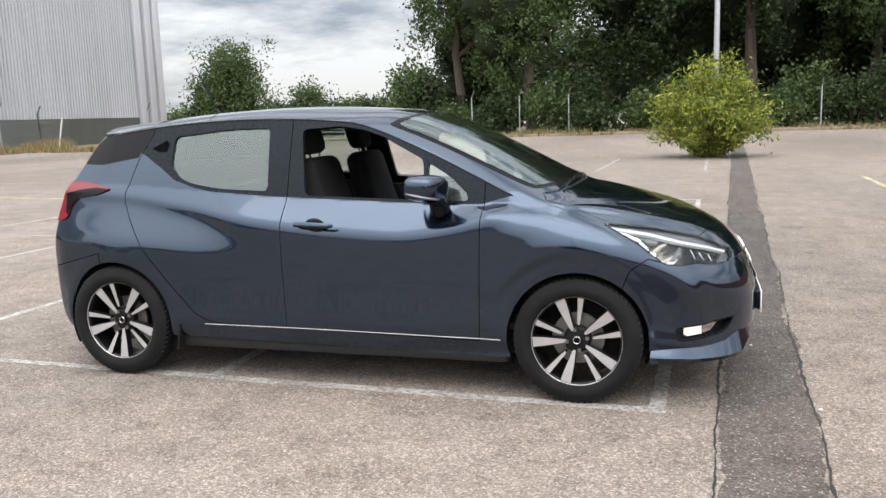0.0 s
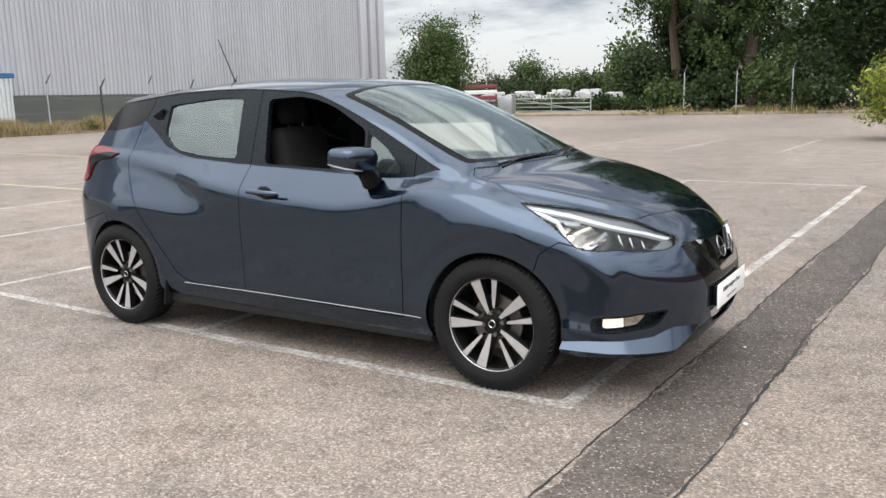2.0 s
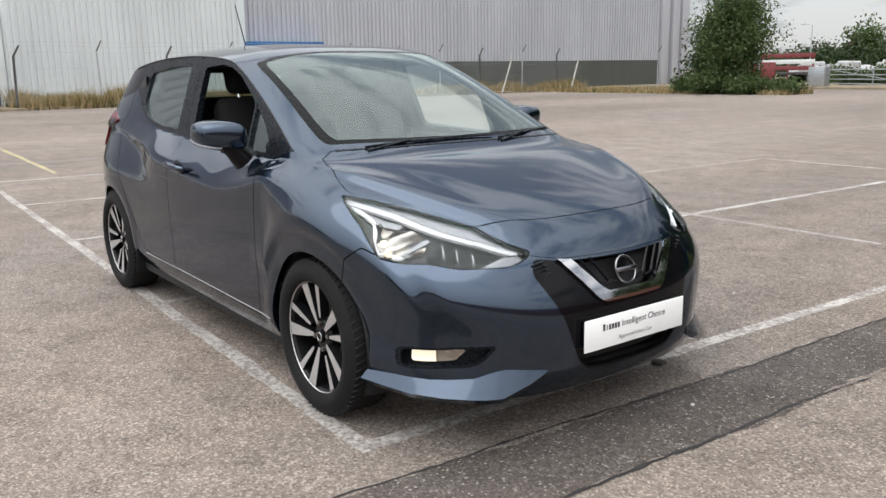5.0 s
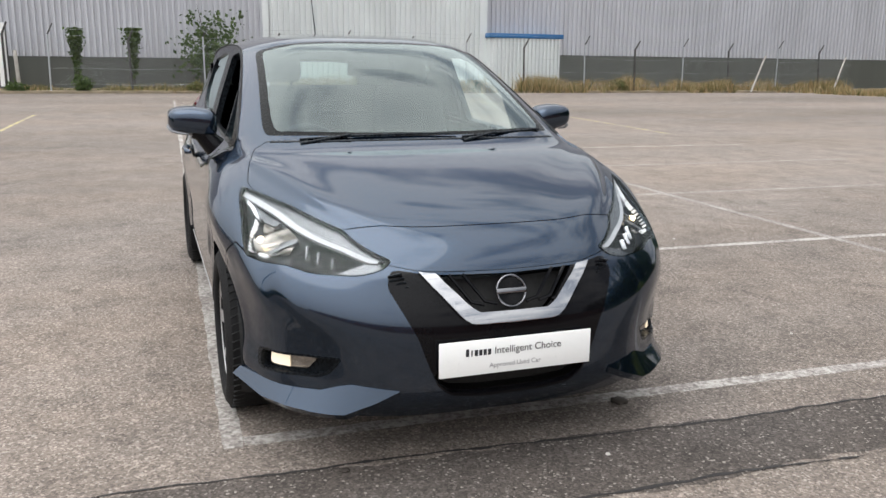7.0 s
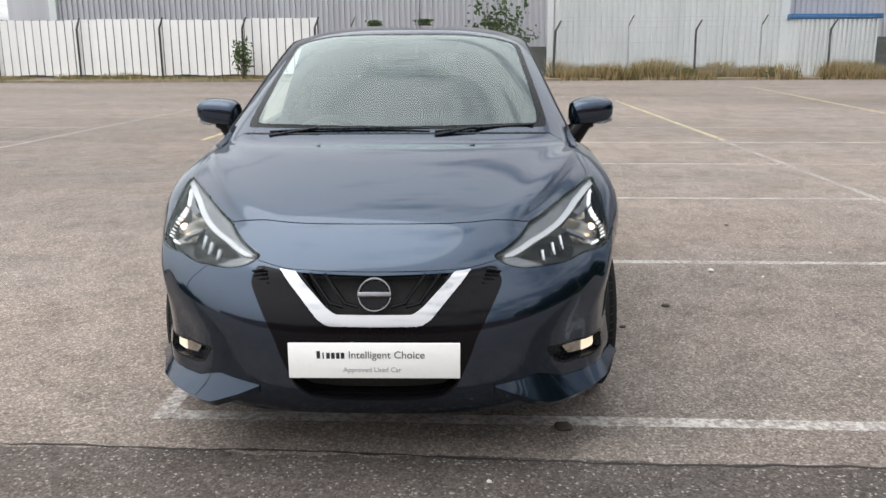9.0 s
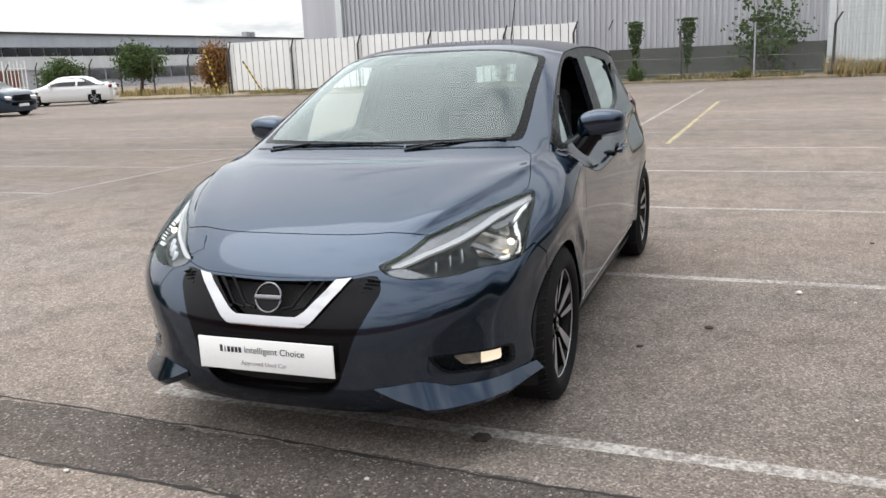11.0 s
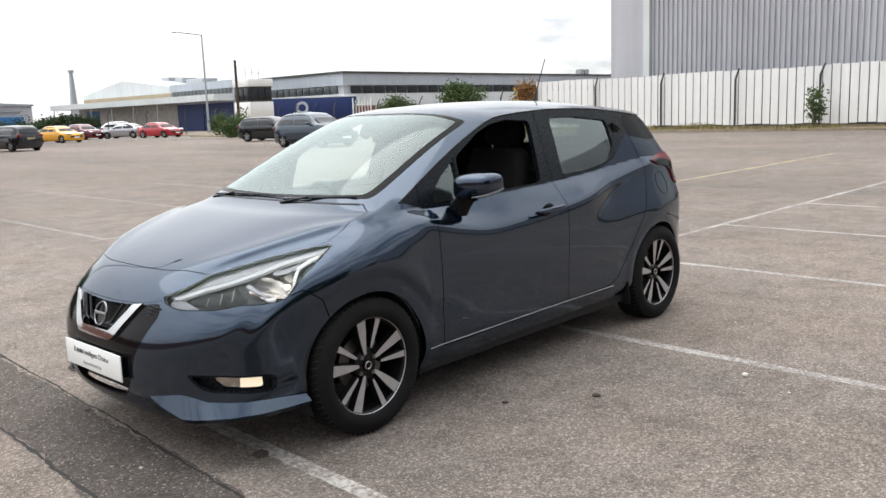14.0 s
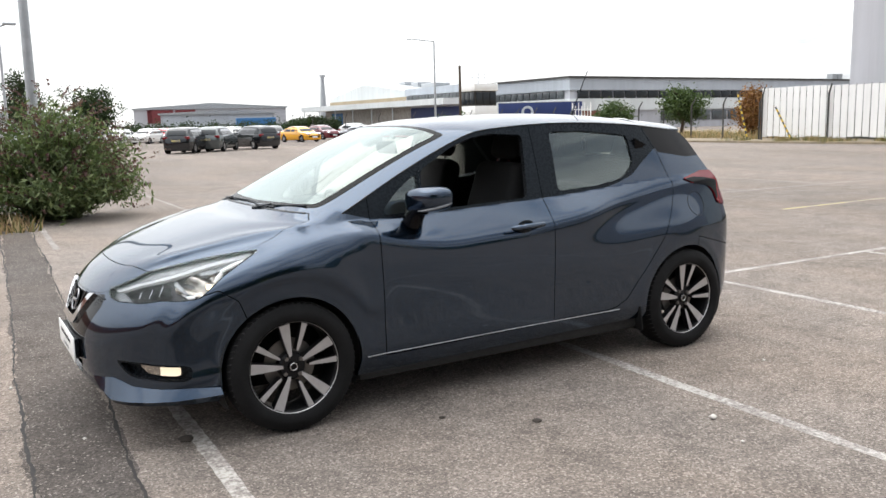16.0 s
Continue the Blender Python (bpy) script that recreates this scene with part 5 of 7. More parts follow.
# ---- ground ----
def ring_ground():
    bm = bmesh.new()
    rings = [0.01, 8, 30, 90, 300, 1200, 3000]
    prev = None
    for r in rings:
        cur = [bm.verts.new((r * math.cos(a), r * math.sin(a), 0)) for a in [2 * math.pi * i / 48 for i in range(48)]]
        if prev:
            for i in range(48):
                bm.faces.new((prev[i], prev[(i + 1) % 48], cur[(i + 1) % 48], cur[i]))
        else:
            bm.faces.new(cur)
        prev = cur
    return part("ground", bm, TARMAC)


tagged(ring_ground(), "old pale worn tarmac yard with stains", "ground", kind="structure")


def yard(u, v, z=0.0):
    """The yard's own grid, turned a little against the car."""
    return Vector((u + 0.030 * v, v - 0.027 * u, z))


def ribbon(name, pts, width, mat, z, rough=0.0, seed=1, parent=None):
    """A flat strip along points of the ground, with uneven edges."""
    rnd = random.Random(seed)
    P = [Vector((p[0], p[1], 0)) for p in pts]
    dense = []
    for a, b in zip(P, P[1:]):
        n = max(1, int((b - a).length / (0.06 if rough else 1.0)))
        dense += [a.lerp(b, i / n) for i in range(n)]
    dense.append(P[-1])
    co, faces = [], []
    for i, p in enumerate(dense):
        d = (dense[min(i + 1, len(dense) - 1)] - dense[max(i - 1, 0)]).normalized()
        nrm = Vector((-d.y, d.x, 0))
        w = width(i / len(dense)) if callable(width) else width
        for sgn in (-1, 1):
            q = p + nrm * sgn * (w / 2 + rough * (rnd.random() - 0.5) + rough * 1.5 * noise.noise(Vector((p.x * 1.3, p.y * 1.3, sgn * 7.0 + seed))))
            co.append((q.x, q.y, z))
        if i:
            k = 2 * i
            faces.append((k - 2, k, k + 1, k - 1))
    ob = arrays(name, co, faces, mat, parent)
    if ob.data.polygons[0].normal.z < 0:
        ob.data.flip_normals()
    return ob


def strip_x(y):
    return 2.145 + 0.047 * y


tagged(ribbon("road_patch", [(strip_x(y), y) for y in (-14, -9, -5, -2, 0, 2, 5, 9, 14, 19, 26)], 0.395, TAR, 0.0015, 0.03, 3), "dark tarmac trench patch crossing the yard", "patch", kind="structure")
for sgn in (-1, 1):
    pts = [(strip_x(y) + sgn * 0.20 + 0.022 * noise.noise(Vector((y * 1.7, sgn * 5.0, 0.3))) + 0.03 * noise.noise(Vector((y * 0.5, sgn * 9.0, 2.3))) + 0.010 * noise.noise(Vector((y * 9.0, sgn, 4.0))) + 0.006 * noise.noise(Vector((y * 23.0, sgn, 8.0))), y + 0.0) for y in np.concatenate([np.arange(-14, -4.5, 0.13), np.arange(-4.5, 4.5, 0.035), np.arange(4.5, 24, 0.13)])]
    wid = (lambda t: 0.009 + 0.050 * abs(noise.noise(Vector((t * 240, sgn * 3.0, 1)))) * abs(noise.noise(Vector((t * 9, 7.0, 1)))) ** 0.5) if sgn < 0 else (lambda t: 0.008 + 0.040 * abs(noise.noise(Vector((t * 260, 4.0, 1)))) * abs(noise.noise(Vector((t * 11, 2.0, 5)))) ** 0.5)
    tagged(ribbon("crack", pts, wid, CRACK, 0.003, 0.005, 11 + sgn), "black open crack along the trench patch", "crack", kind="structure")

# bay markings
def marking(a, b, mat, width=0.072, seed=1, z=0.0012):
    return tagged(ribbon("line_marking", [a.xy, a.lerp(b, 0.5).xy, b.xy], width, mat, z, 0.008, seed), "worn painted bay line on the tarmac", "line marking", "bay lines", kind="structure")


k = 0
for u in (1.655, -0.715, -3.08, -5.44, -7.80, -10.2, -12.6, -15.0):
    faint = FAINTLINE if u < -8 else WHITELINE
    k += 1
    marking(yard(u, -0.76), yard(u, 3.88), faint, seed=k)
    marking(yard(u, 3.98), yard(u, 8.5), FAINTLINE if u not in (1.655, -0.715, -7.80) else WHITELINE, seed=20 + k)
    if u > -14:
        marking(yard(u, -6.45), yard(u, -15.5), FAINTLINE, seed=40 + k)
        marking(yard(u, 14.5), yard(u, 19.5), FAINTLINE, seed=60 + k)
marking(yard(1.70, -0.80), yard(-26.0, -0.80), WHITELINE, seed=90, z=0.0022)
marking(yard(1.0, 3.93), yard(-15.0, 3.93), FAINTLINE, seed=91, z=0.0022)
marking(yard(1.66, 8.47), yard(-3.0, 8.47), WHITELINE, seed=92, z=0.0022)
marking(yard(-0.5, -6.45), yard(-15.0, -6.45), FAINTLINE, seed=93, z=0.0022)
marking(Vector((-8.2, -3.67, 0)), Vector((-18.2, -3.62, 0)), YELLOWLINE, 0.08, 94)
marking(Vector((-8.0, 4.19, 0)), Vector((-18.0, 4.4, 0)), YELLOWLINE, 0.08, 95, 0.0032)
marking(Vector((-8.4, 0.33, 0)), Vector((-19.0, 0.66, 0)), YELLOWLINE, 0.07, 96)
marking(Vector((-9.7, 8.72, 0)), Vector((-26.2, 10.75, 0)), YELLOWLINE, 0.08, 97, 0.0032)
marking(Vector((4.9, 12.6, 0)), Vector((4.85, 10.2, 0)), YELLOWLINE, 0.09, 98)


def lump(name, x, y, r, mat, seed, label, cat, group, flat=0.6):
    rnd = random.Random(seed)
    bm = bmesh.new()
    bmesh.ops.create_icosphere(bm, subdivisions=2, radius=r)
    for v in bm.verts:
        v.co *= 0.75 + 0.5 * abs(noise.noise(v.co * (2.2 / r) + Vector((seed, 0, 0))))
        v.co.z *= flat
    low = min(v.co.z for v in bm.verts)
    ob = part(name, bm, mat, None, "", 60)
    ob.matrix_world = Matrix.Translation((x, y, -low * 0.85)) @ Euler((0, 0, rnd.random() * 6)).to_matrix().to_4x4()
    return tagged(ob, label, cat, group)


for i, (x, y, r) in enumerate([(-0.423, 1.782, 0.022), (-0.30, 2.05, 0.010), (-0.9, 2.7, 0.012), (0.3, 2.2, 0.0032), (2.35, -0.7, 0.012), (0.2, -1.9, 0.0032), (1.25, 1.9, 0.008), (-1.4, 1.3, 0.010), (-0.6, -1.6, 0.0032), (2.12, 0.35, 0.010)]):
    lump("stone", x, y, r, PEBBLE, i, "pale loose stone lying on the tarmac", "stone", "loose stones")
for i, (x, y, r) in enumerate([(1.732, 0.627, 0.040), (0.274, 1.341, 0.026), (0.62, 1.05, 0.020), (1.95, -0.52, 0.018), (-1.8, 2.3, 0.02)]):
    lump("leaf_litter", x, y, r, DEBRIS, i + 30, "dark clump of leaf litter on the tarmac", "leaf litter", "leaf litter clumps", 0.28)

# ---- plants ----
def leaf_mesh(name, centres, size, mat, parent, seed, droop=0.0, long=1.6, label=""):
    """Many small folded leaves, one joined crown."""
    rng = np.random.default_rng(seed)
    C = np.asarray(centres, float)
    n = len(C)
    a = rng.normal(size=(n, 3))
    a[:, 2] -= droop
    a /= np.linalg.norm(a, axis=1, keepdims=True)
    b = np.cross(a, rng.normal(size=(n, 3)))
    b /= np.linalg.norm(b, axis=1, keepdims=True) + 1e-9
    c = np.cross(a, b)
    s = size * rng.uniform(0.6, 1.4, (n, 1))
    co = np.stack([C - a * s * long * 0.5, C + b * s * 0.5 + c * s * 0.12, C + a * s * long * 0.5, C - b * s * 0.5 + c * s * 0.12], 1).reshape(-1, 3)
    k = 4 * np.arange(n)[:, None]
    tri = np.concatenate([k + np.array([0, 1, 2]), k + np.array([0, 2, 3])])
    return arrays(name, co, tri, mat, parent, label)


def clumps(rng, centre, radii, count, per, spread, hollow=0.55, low=-1.0):
    """Leaf places in uneven clumps through an ovoid crown."""
    out = []
    for _ in range(count):
        d = rng.normal(size=3)
        d /= np.linalg.norm(d)
        if d[2] < low:
            d[2] = -d[2]
        r = rng.uniform(hollow, 1.0) * (0.80 + 0.50 * noise.noise(Vector(d * 2.3) + Vector(centre) * 0.37))
        c = np.array(centre) + d * r * np.array(radii)
        out.append(c + rng.normal(size=(per, 3)) * spread * rng.uniform(0.6, 1.3))
    return np.concatenate(out)


def trunk_mesh(bm, rng, base, top, r, limbs, reach):
    """A tapered trunk with limbs."""
    base, top = Vector(base), Vector(top)
    pts = [base.lerp(top, i / 5) + Vector((rng.normal() * r * 0.5, rng.normal() * r * 0.5, 0)) * (i > 0) for i in range(6)]
    sweep(bm, pts, [r * (1.25 - 0.17 * i) for i in range(6)], 8)
    for i in range(limbs):
        t = rng.uniform(0.35, 0.95)
        p = base.lerp(top, t)
        a = rng.uniform(0, 2 * math.pi)
        e = p + Vector((math.cos(a), math.sin(a), rng.uniform(0.3, 0.9))) * reach * rng.uniform(0.5, 1.0)
        sweep(bm, [p, p.lerp(e, 0.5) + Vector((0, 0, 0.06 * reach)), e], [r * 0.5, r * 0.32, r * 0.10], 6)
    return bm


def tree(x, y, height, radius, mat, seed, leaf=0.30, count=150, per=34, trunk=0.25, low=0.25, label="", spread=0.55, hollow=0.5, core=0):
    rng = np.random.default_rng(seed)
    t = empty("tree", Matrix.Translation((x, y, 0)), label=label, category="tree")
    bm = bmesh.new()
    trunk_mesh(bm, rng, (0, 0, -0.05), (rng.normal() * 0.3, rng.normal() * 0.3, height * 0.78), trunk, 9, radius * 0.75)
    part("trunk", bm, BARK, t, "rough brown trunk with limbs")
    mid = height * (1 + low) / 2
    C = clumps(rng, (0, 0, mid), (radius, radius, height * (1 - low) / 2), count, per, spread, hollow)
    crown = leaf_mesh("crown", C, leaf, mat, t, seed + 1, 0.3, label="uneven leafy crown")
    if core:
        # dark lumps deep inside the crown, their colour standing in for the shade there
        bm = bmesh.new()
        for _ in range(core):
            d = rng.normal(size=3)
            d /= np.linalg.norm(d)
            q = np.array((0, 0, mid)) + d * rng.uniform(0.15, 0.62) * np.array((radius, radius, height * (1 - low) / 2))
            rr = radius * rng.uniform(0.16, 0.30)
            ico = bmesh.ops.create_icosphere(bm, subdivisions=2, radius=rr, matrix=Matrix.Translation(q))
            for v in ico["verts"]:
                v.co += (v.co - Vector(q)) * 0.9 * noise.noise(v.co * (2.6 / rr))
        part("crown_core_shade", bm, LEAF_CORE, crown, "", 0)
    return t


def bush(x, y, height, radius, mat, seed, leaf=0.09, count=160, per=26, name="bush", label="", flower=None, spread=0.16, stems=22, long=3.0, droop=0.4, along=False):
    rng = np.random.default_rng(seed)
    t = empty(name, Matrix.Translation((x, y, 0)), label=label, category="bush")
    bm = bmesh.new()
    tips = []
    for i in range(stems):
        a, r = rng.uniform(0, 2 * math.pi), radius * math.sqrt(rng.uniform(0.02, 0.95))
        h = height * (1.02 - 0.50 * (r / radius) ** 2) * rng.uniform(0.35 if along else 0.75, 1.0)
        e = Vector((math.cos(a) * r, math.sin(a) * r, h))
        sweep(bm, [Vector((e.x * 0.12, e.y * 0.12, -0.02)), Vector((e.x * 0.5, e.y * 0.5, h * 0.55)), e], [0.022, 0.015, 0.005], 5)
        tips.append(e)
    tagged(part("stem_mass", bm, BARK, t), kind="stuff")
    C = clumps(rng, (0, 0, height * 0.46), (radius, radius, height * 0.52), count, per, spread, 0.3)
    if along:
        # leaves follow the arching stems, leaving gaps between them
        C = []
        for e in tips:
            m = Vector((e.x * 0.5, e.y * 0.5, e.z * 0.55))
            bow = Vector((e.x, e.y, 0)) * rng.uniform(0.1, 0.35)
            for q in range(per * 3):
                f = rng.uniform(0.04, 1.10)
                p = m.lerp(e, f * 2 - 1) if f > 0.5 else Vector((e.x * 0.12, e.y * 0.12, 0)).lerp(m, f * 2)
                p = p + bow * max(0, f - 0.5) + Vector((0, 0, -0.35 * height * max(0, f - 0.85)))
                C.append(np.array(p) + rng.normal(size=3) * spread * (0.45 + 0.75 * f))
        C = np.array(C)
    C = C[C[:, 2] > 0.03]
    leaf_mesh("foliage", C, leaf, mat, t, seed + 1, droop, long, "dense narrow leaves")
    if flower is not None:
        F = []
        for e in tips:
            for q in range(3):
                o = e + Vector(rng.normal(size=3)) * 0.18
                d = Vector((o.x, o.y, 0.2)).normalized()
                F += [o + d * 0.02 * j + Vector(rng.normal(size=3)) * 0.012 for j in range(14)]
        leaf_mesh("flower_spike", [tuple(f) for f in F], 0.028, flower, t, seed + 2, 0, 1.5, "faded flower spikes")
    return t


def grass(name, x0, x1, y0, y1, n, h, mats, seed, label):
    """Many thin blades in tufts."""
    rng = np.random.default_rng(seed)
    tuft = np.stack([rng.uniform(x0, x1, n // 14), rng.uniform(y0, y1, n // 14)], -1)
    dens = np.array([noise.noise(Vector((a * 0.35, b * 0.35, seed))) for a, b in tuft])
    tuft = tuft[dens > -0.18 + 0.25 * rng.random(len(tuft)) - 0.12]
    i = rng.integers(0, len(tuft), n)
    hh = h * rng.uniform(0.35, 1.0, n) * (0.55 + 0.9 * np.clip(np.array([noise.noise(Vector((a * 0.5 + 9, b * 0.5, seed))) for a, b in tuft])[i] + 0.4, 0, 1))
    p = np.concatenate([tuft[i] + rng.normal(size=(n, 2)) * 0.12, np.zeros((n, 1))], 1)
    lean = np.concatenate([rng.normal(size=(n, 2)) * 0.30, np.ones((n, 1))], 1) * hh[:, None]
    w = rng.normal(size=(n, 3)) * np.array([1, 1, 0])
    w = w / (np.linalg.norm(w, axis=1, keepdims=True) + 1e-9) * (0.012 + 0.02 * rng.random((n, 1)))
    co = np.stack([p - w, p + w, p + lean], 1).reshape(-1, 3)
    half = n * 2 // 3
    for m, a, b in ((mats[0], 0, half), (mats[1], half, n)):
        k = 3 * np.arange(b - a)[:, None] + np.array([0, 1, 2])
        tagged(arrays(name, co[3 * a:3 * b], k, m), label, "grass", kind="stuff")


# ---- the big warehouse ----
def ribbed(name, y0, y1, z0, z1, x, mat, parent, pitch=0.27, depth=0.11, label=""):
    """Upright ribbed sheeting facing +x."""
    ys, xs, y = [], [], y0
    while y < y1 - 1e-6:
        for f, d in ((0, 0), (0.42, 0), (0.52, 1), (0.90, 1)):
            if y + f * pitch < y1:
                ys.append(y + f * pitch), xs.append(x + d * depth)
        y += pitch
    ys.append(y1), xs.append(x)
    n = len(ys)
    co = [(a, b, z0) for a, b in zip(xs, ys)] + [(a, b, z1) for a, b in zip(xs, ys)]
    faces = [(i, i + 1, n + i + 1, n + i) for i in range(n - 1)]
    return arrays(name, co, faces, mat, parent, label)


def slab(name, x0, x1, y0, y1, z0, z1, mat, parent, bevel=0.0, label=""):
    bm = bmesh.new()
    box(bm, (x1 - x0, y1 - y0, z1 - z0), pose((x0 + x1) / 2, (y0 + y1) / 2, (z0 + z1) / 2), bevel)
    return part(name, bm, mat, parent, label)


WX, WTOP = -38.0, 15.0
wh = empty("warehouse", label="tall grey ribbed-steel warehouse with pale middle bay", category="building")
slab("core", WX - 40, WX - 0.06, -22.2, 52.0, 0, WTOP - 0.2, CLAD_GREY, wh)
ribbed("cladding", -19.7, 4.7, 1.5, WTOP, WX, CLAD_GREY, wh, label="grey ribbed sheeting")
ribbed("cladding", -22.2, -19.9, 1.5, WTOP, WX - 0.4, CLAD_GREY, wh, label="grey ribbed sheeting")
ribbed("cladding", 4.9, 16.0, 0.05, WTOP, WX + 0.25, CLAD_PALE, wh, label="pale ribbed sheeting down to the ground")
ribbed("cladding", 16.2, 49.6, 1.9, WTOP, WX, CLAD_GREY, wh, label="grey ribbed sheeting")
slab("base_wall", WX - 0.05, WX + 0.06, -22.2, 4.7, 0, 1.5, CLAD_DARK, wh, 0, "dark stained base wall")
slab("base_wall", WX - 0.05, WX + 0.06, 16.2, 50.0, 0, 1.9, CLAD_DARK, wh, 0, "dark grey-green base wall")
for y, w in ((4.55, 0.30), (15.95, 0.30), (-19.95, 0.35)):
    slab("corner_flashing", WX, WX + 0.34, y, y + w, 0, WTOP, CLAD_PALE, wh)
for y in (49.7, 50.9, 52.0):
    slab("corner_column", WX - 0.1, WX + 0.35, y, y + 0.75, 0, WTOP, CLAD_GREY, wh, 0.05, "ribbed corner column")
lean = slab("lean_to", WX + 0.05, WX + 0.9, 16.25, 20.3, 0, 2.72, CLAD_PALE, wh, 0, "pale lean-to housing")
ribbed("lean_to_sheet", 16.3, 20.28, 0.05, 2.72, WX + 0.92, CLAD_PALE, lean, 0.22)
slab("blue_capping", WX + 0.02, WX + 1.05, 16.15, 20.42, 2.73, 2.96, CLAD_BLUE, lean, 0.01, "blue steel capping")

# verge along the wall
verge = slab("verge", -37.9, -33.4, -60, 60, -0.1, 0.10, SOIL, None, 0.03)
tagged(verge, "dry earth verge along the fence", "verge", kind="structure")
grass("verge_grass", -36.5, -33.4, 4.5, 37, 36000, 0.78, (STRAW, GRASS), 5, "dry straw-coloured grass along the fence")
grass("verge_grass", -35.2, -33.5, -27, 4.5, 11000, 0.34, (GRASS, STRAW), 6, "short dry weeds along the hoarding")

# chain-link fence posts
def fence_post(height=2.3, crank=True, mat=GALV, r=0.035):
    t = empty("fence_post", label="cranked steel fence post set in the verge", category="fence post", group="fence posts")
    bm = bmesh.new()
    tube(bm, (0, 0, -0.05), (0, 0, height), r, seg=8)
    part("post", bm, mat, t)
    if crank:
        bm = bmesh.new()
        tube(bm, (0, 0, height - 0.02), (0.10, 0.22, height + 0.42), r * 0.9, r * 0.7, 8)
        part("crank_arm", bm, DARKSTEEL if mat is GALV else mat, t)
    return t


posts = [fence_post(), fence_post(2.1, True, DARKSTEEL, 0.05)]
rnd = random.Random(4)
ys = list(np.arange(-4.5, 38, 3.05))
for i, y in enumerate(ys):
    m = Matrix.Translation((-33.9 + rnd.uniform(-0.1, 0.1), y + rnd.uniform(-0.2, 0.2), 0.08)) @ Euler((rnd.uniform(-0.04, 0.04), rnd.uniform(-0.05, 0.02), 0)).to_matrix().to_4x4()
    src = posts[i % 2]
    if i < 2:
        src.matrix_world = m
    else:
        copy_thing(src, m)
wire = empty("fence_wire", label="sagging chain-link fence wires between posts", category="fence")
for z in (0.25, 0.9, 1.55, 2.2, 2.45, 2.62):
    bm = bmesh.new()
    sweep(bm, [(-33.9 + (0.08 if z > 2.3 else 0), y, z + 0.1 + 0.03 * math.sin(y * 1.3)) for y in np.arange(-4.5, 37.5, 1.5)], 0.0035, 4)
    part("wire", bm, GALV, wire)
bm = bmesh.new()
for sg in (-1, 1):
    for y in np.arange(-4.5, 36.0, 0.14):
        tube(bm, (-33.9, y, 0.2 if sg > 0 else 2.2), (-33.9, y + 2.0, 2.2 if sg > 0 else 0.2), 0.0013, seg=3, caps=False)
tagged(part("chain_link", bm, GALV, wire), kind="stuff")
# slanting braces near the corner
for y in (31.2, 36.8):
    b = empty("fence_brace", label="slanting concrete fence strut", category="strut", group="fence struts")
    bm = bmesh.new()
    tube(bm, (-33.2, y - 1.3, 0.05), (-33.85, y, 1.95), 0.05, seg=6)
    part("strut", bm, CONCRETE, b)

# white hoarding on palings
hd = empty("hoarding", label="weathered white sheeted paling fence with rust streaks", category="fence")
HX = -35.6
for i, y in enumerate(np.arange(-25.6, -6.6, 0.385)):
    h = 2.80 + 0.012 * math.sin(i * 1.7) + 0.03 * math.sin(i * 0.31) + (0.02 if i % 7 == 0 else 0)
    p_ = slab("sheet", HX - 0.02, HX + 0.012 + 0.008 * (i % 2), y, y + 0.335, 0.25 + 0.03 * math.sin(i), h, CLAD_WHITE, hd)
    bm = bmesh.new()
    box(bm, (0.03, 0.05, 2.6), pose(HX - 0.06, y + 0.36, 1.5), 0.004)
    part("paling", bm, DARKSTEEL, hd)
for z in (0.75, 2.35):
    slab("rail", HX - 0.14, HX - 0.09, -25.5, -6.4, z, z + 0.05, DARKSTEEL, hd)
for y in (-25.5, -21.6, -17.7, -13.8, -9.9, -6.5):
    m = Matrix.Translation((HX + 0.12, y, 0.05))
    o = copy_thing(posts[1], m)
    o.scale = (1, 1, 1.12)
# striped sapling and ivy-grown posts
def ivy_post(y, top, seed):
    t = empty("ivy_post", Matrix.Translation((-36.2, y, 0)), label="old fence post overgrown with dark ivy", category="post", group="ivy posts")
    bm = bmesh.new()
    tube(bm, (0, 0, 0), (0.05, 0, top), 0.05, seg=6)
    part("post", bm, DARKSTEEL, t)
    rng = np.random.default_rng(seed)
    C = np.stack([rng.normal(size=1800) * 0.13, rng.normal(size=1800) * 0.15, 0.5 + (top - 0.35) * rng.uniform(0, 1, 1800) ** 0.55], -1)
    C[:, :2] *= (0.40 + 0.55 * smooth(0.9, top, C[:, 2]))[:, None]
    leaf_mesh("ivy", C, 0.11, LEAF_MID, t, seed, 0.2, 1.2)


ivy_post(-3.75, 2.55, 71)
ivy_post(-1.40, 2.60, 72)
bush(-36.2, 2.1, 4.1, 2.0, LEAF_MID, 73, 0.13, 110, 15, "sapling", "thin self-sown sapling against the warehouse wall", None, 0.22, 9, 1.6)
bush(-34.6, -9.7, 2.25, 0.45, LEAF_MID, 74, 0.09, 34, 12, "sapling", "thin sapling growing in front of white hoarding", None, 0.16, 6, 1.8)
for i, (y, h, r) in enumerate(((-3.5, 0.7, 0.5), (1.0, 0.45, 0.5), (-6.0, 0.4, 0.5), (10.5, 0.5, 0.6), (14.0, 0.55, 0.5), (22.0, 0.6, 0.7))):
    bush(-33.9, y, h, r, GRASS if i % 2 else LEAF_MID, 80 + i, 0.06, 40, 14, "weed_clump", "tuft of tall weeds on the verge", None, 0.10, 8, 2.5)

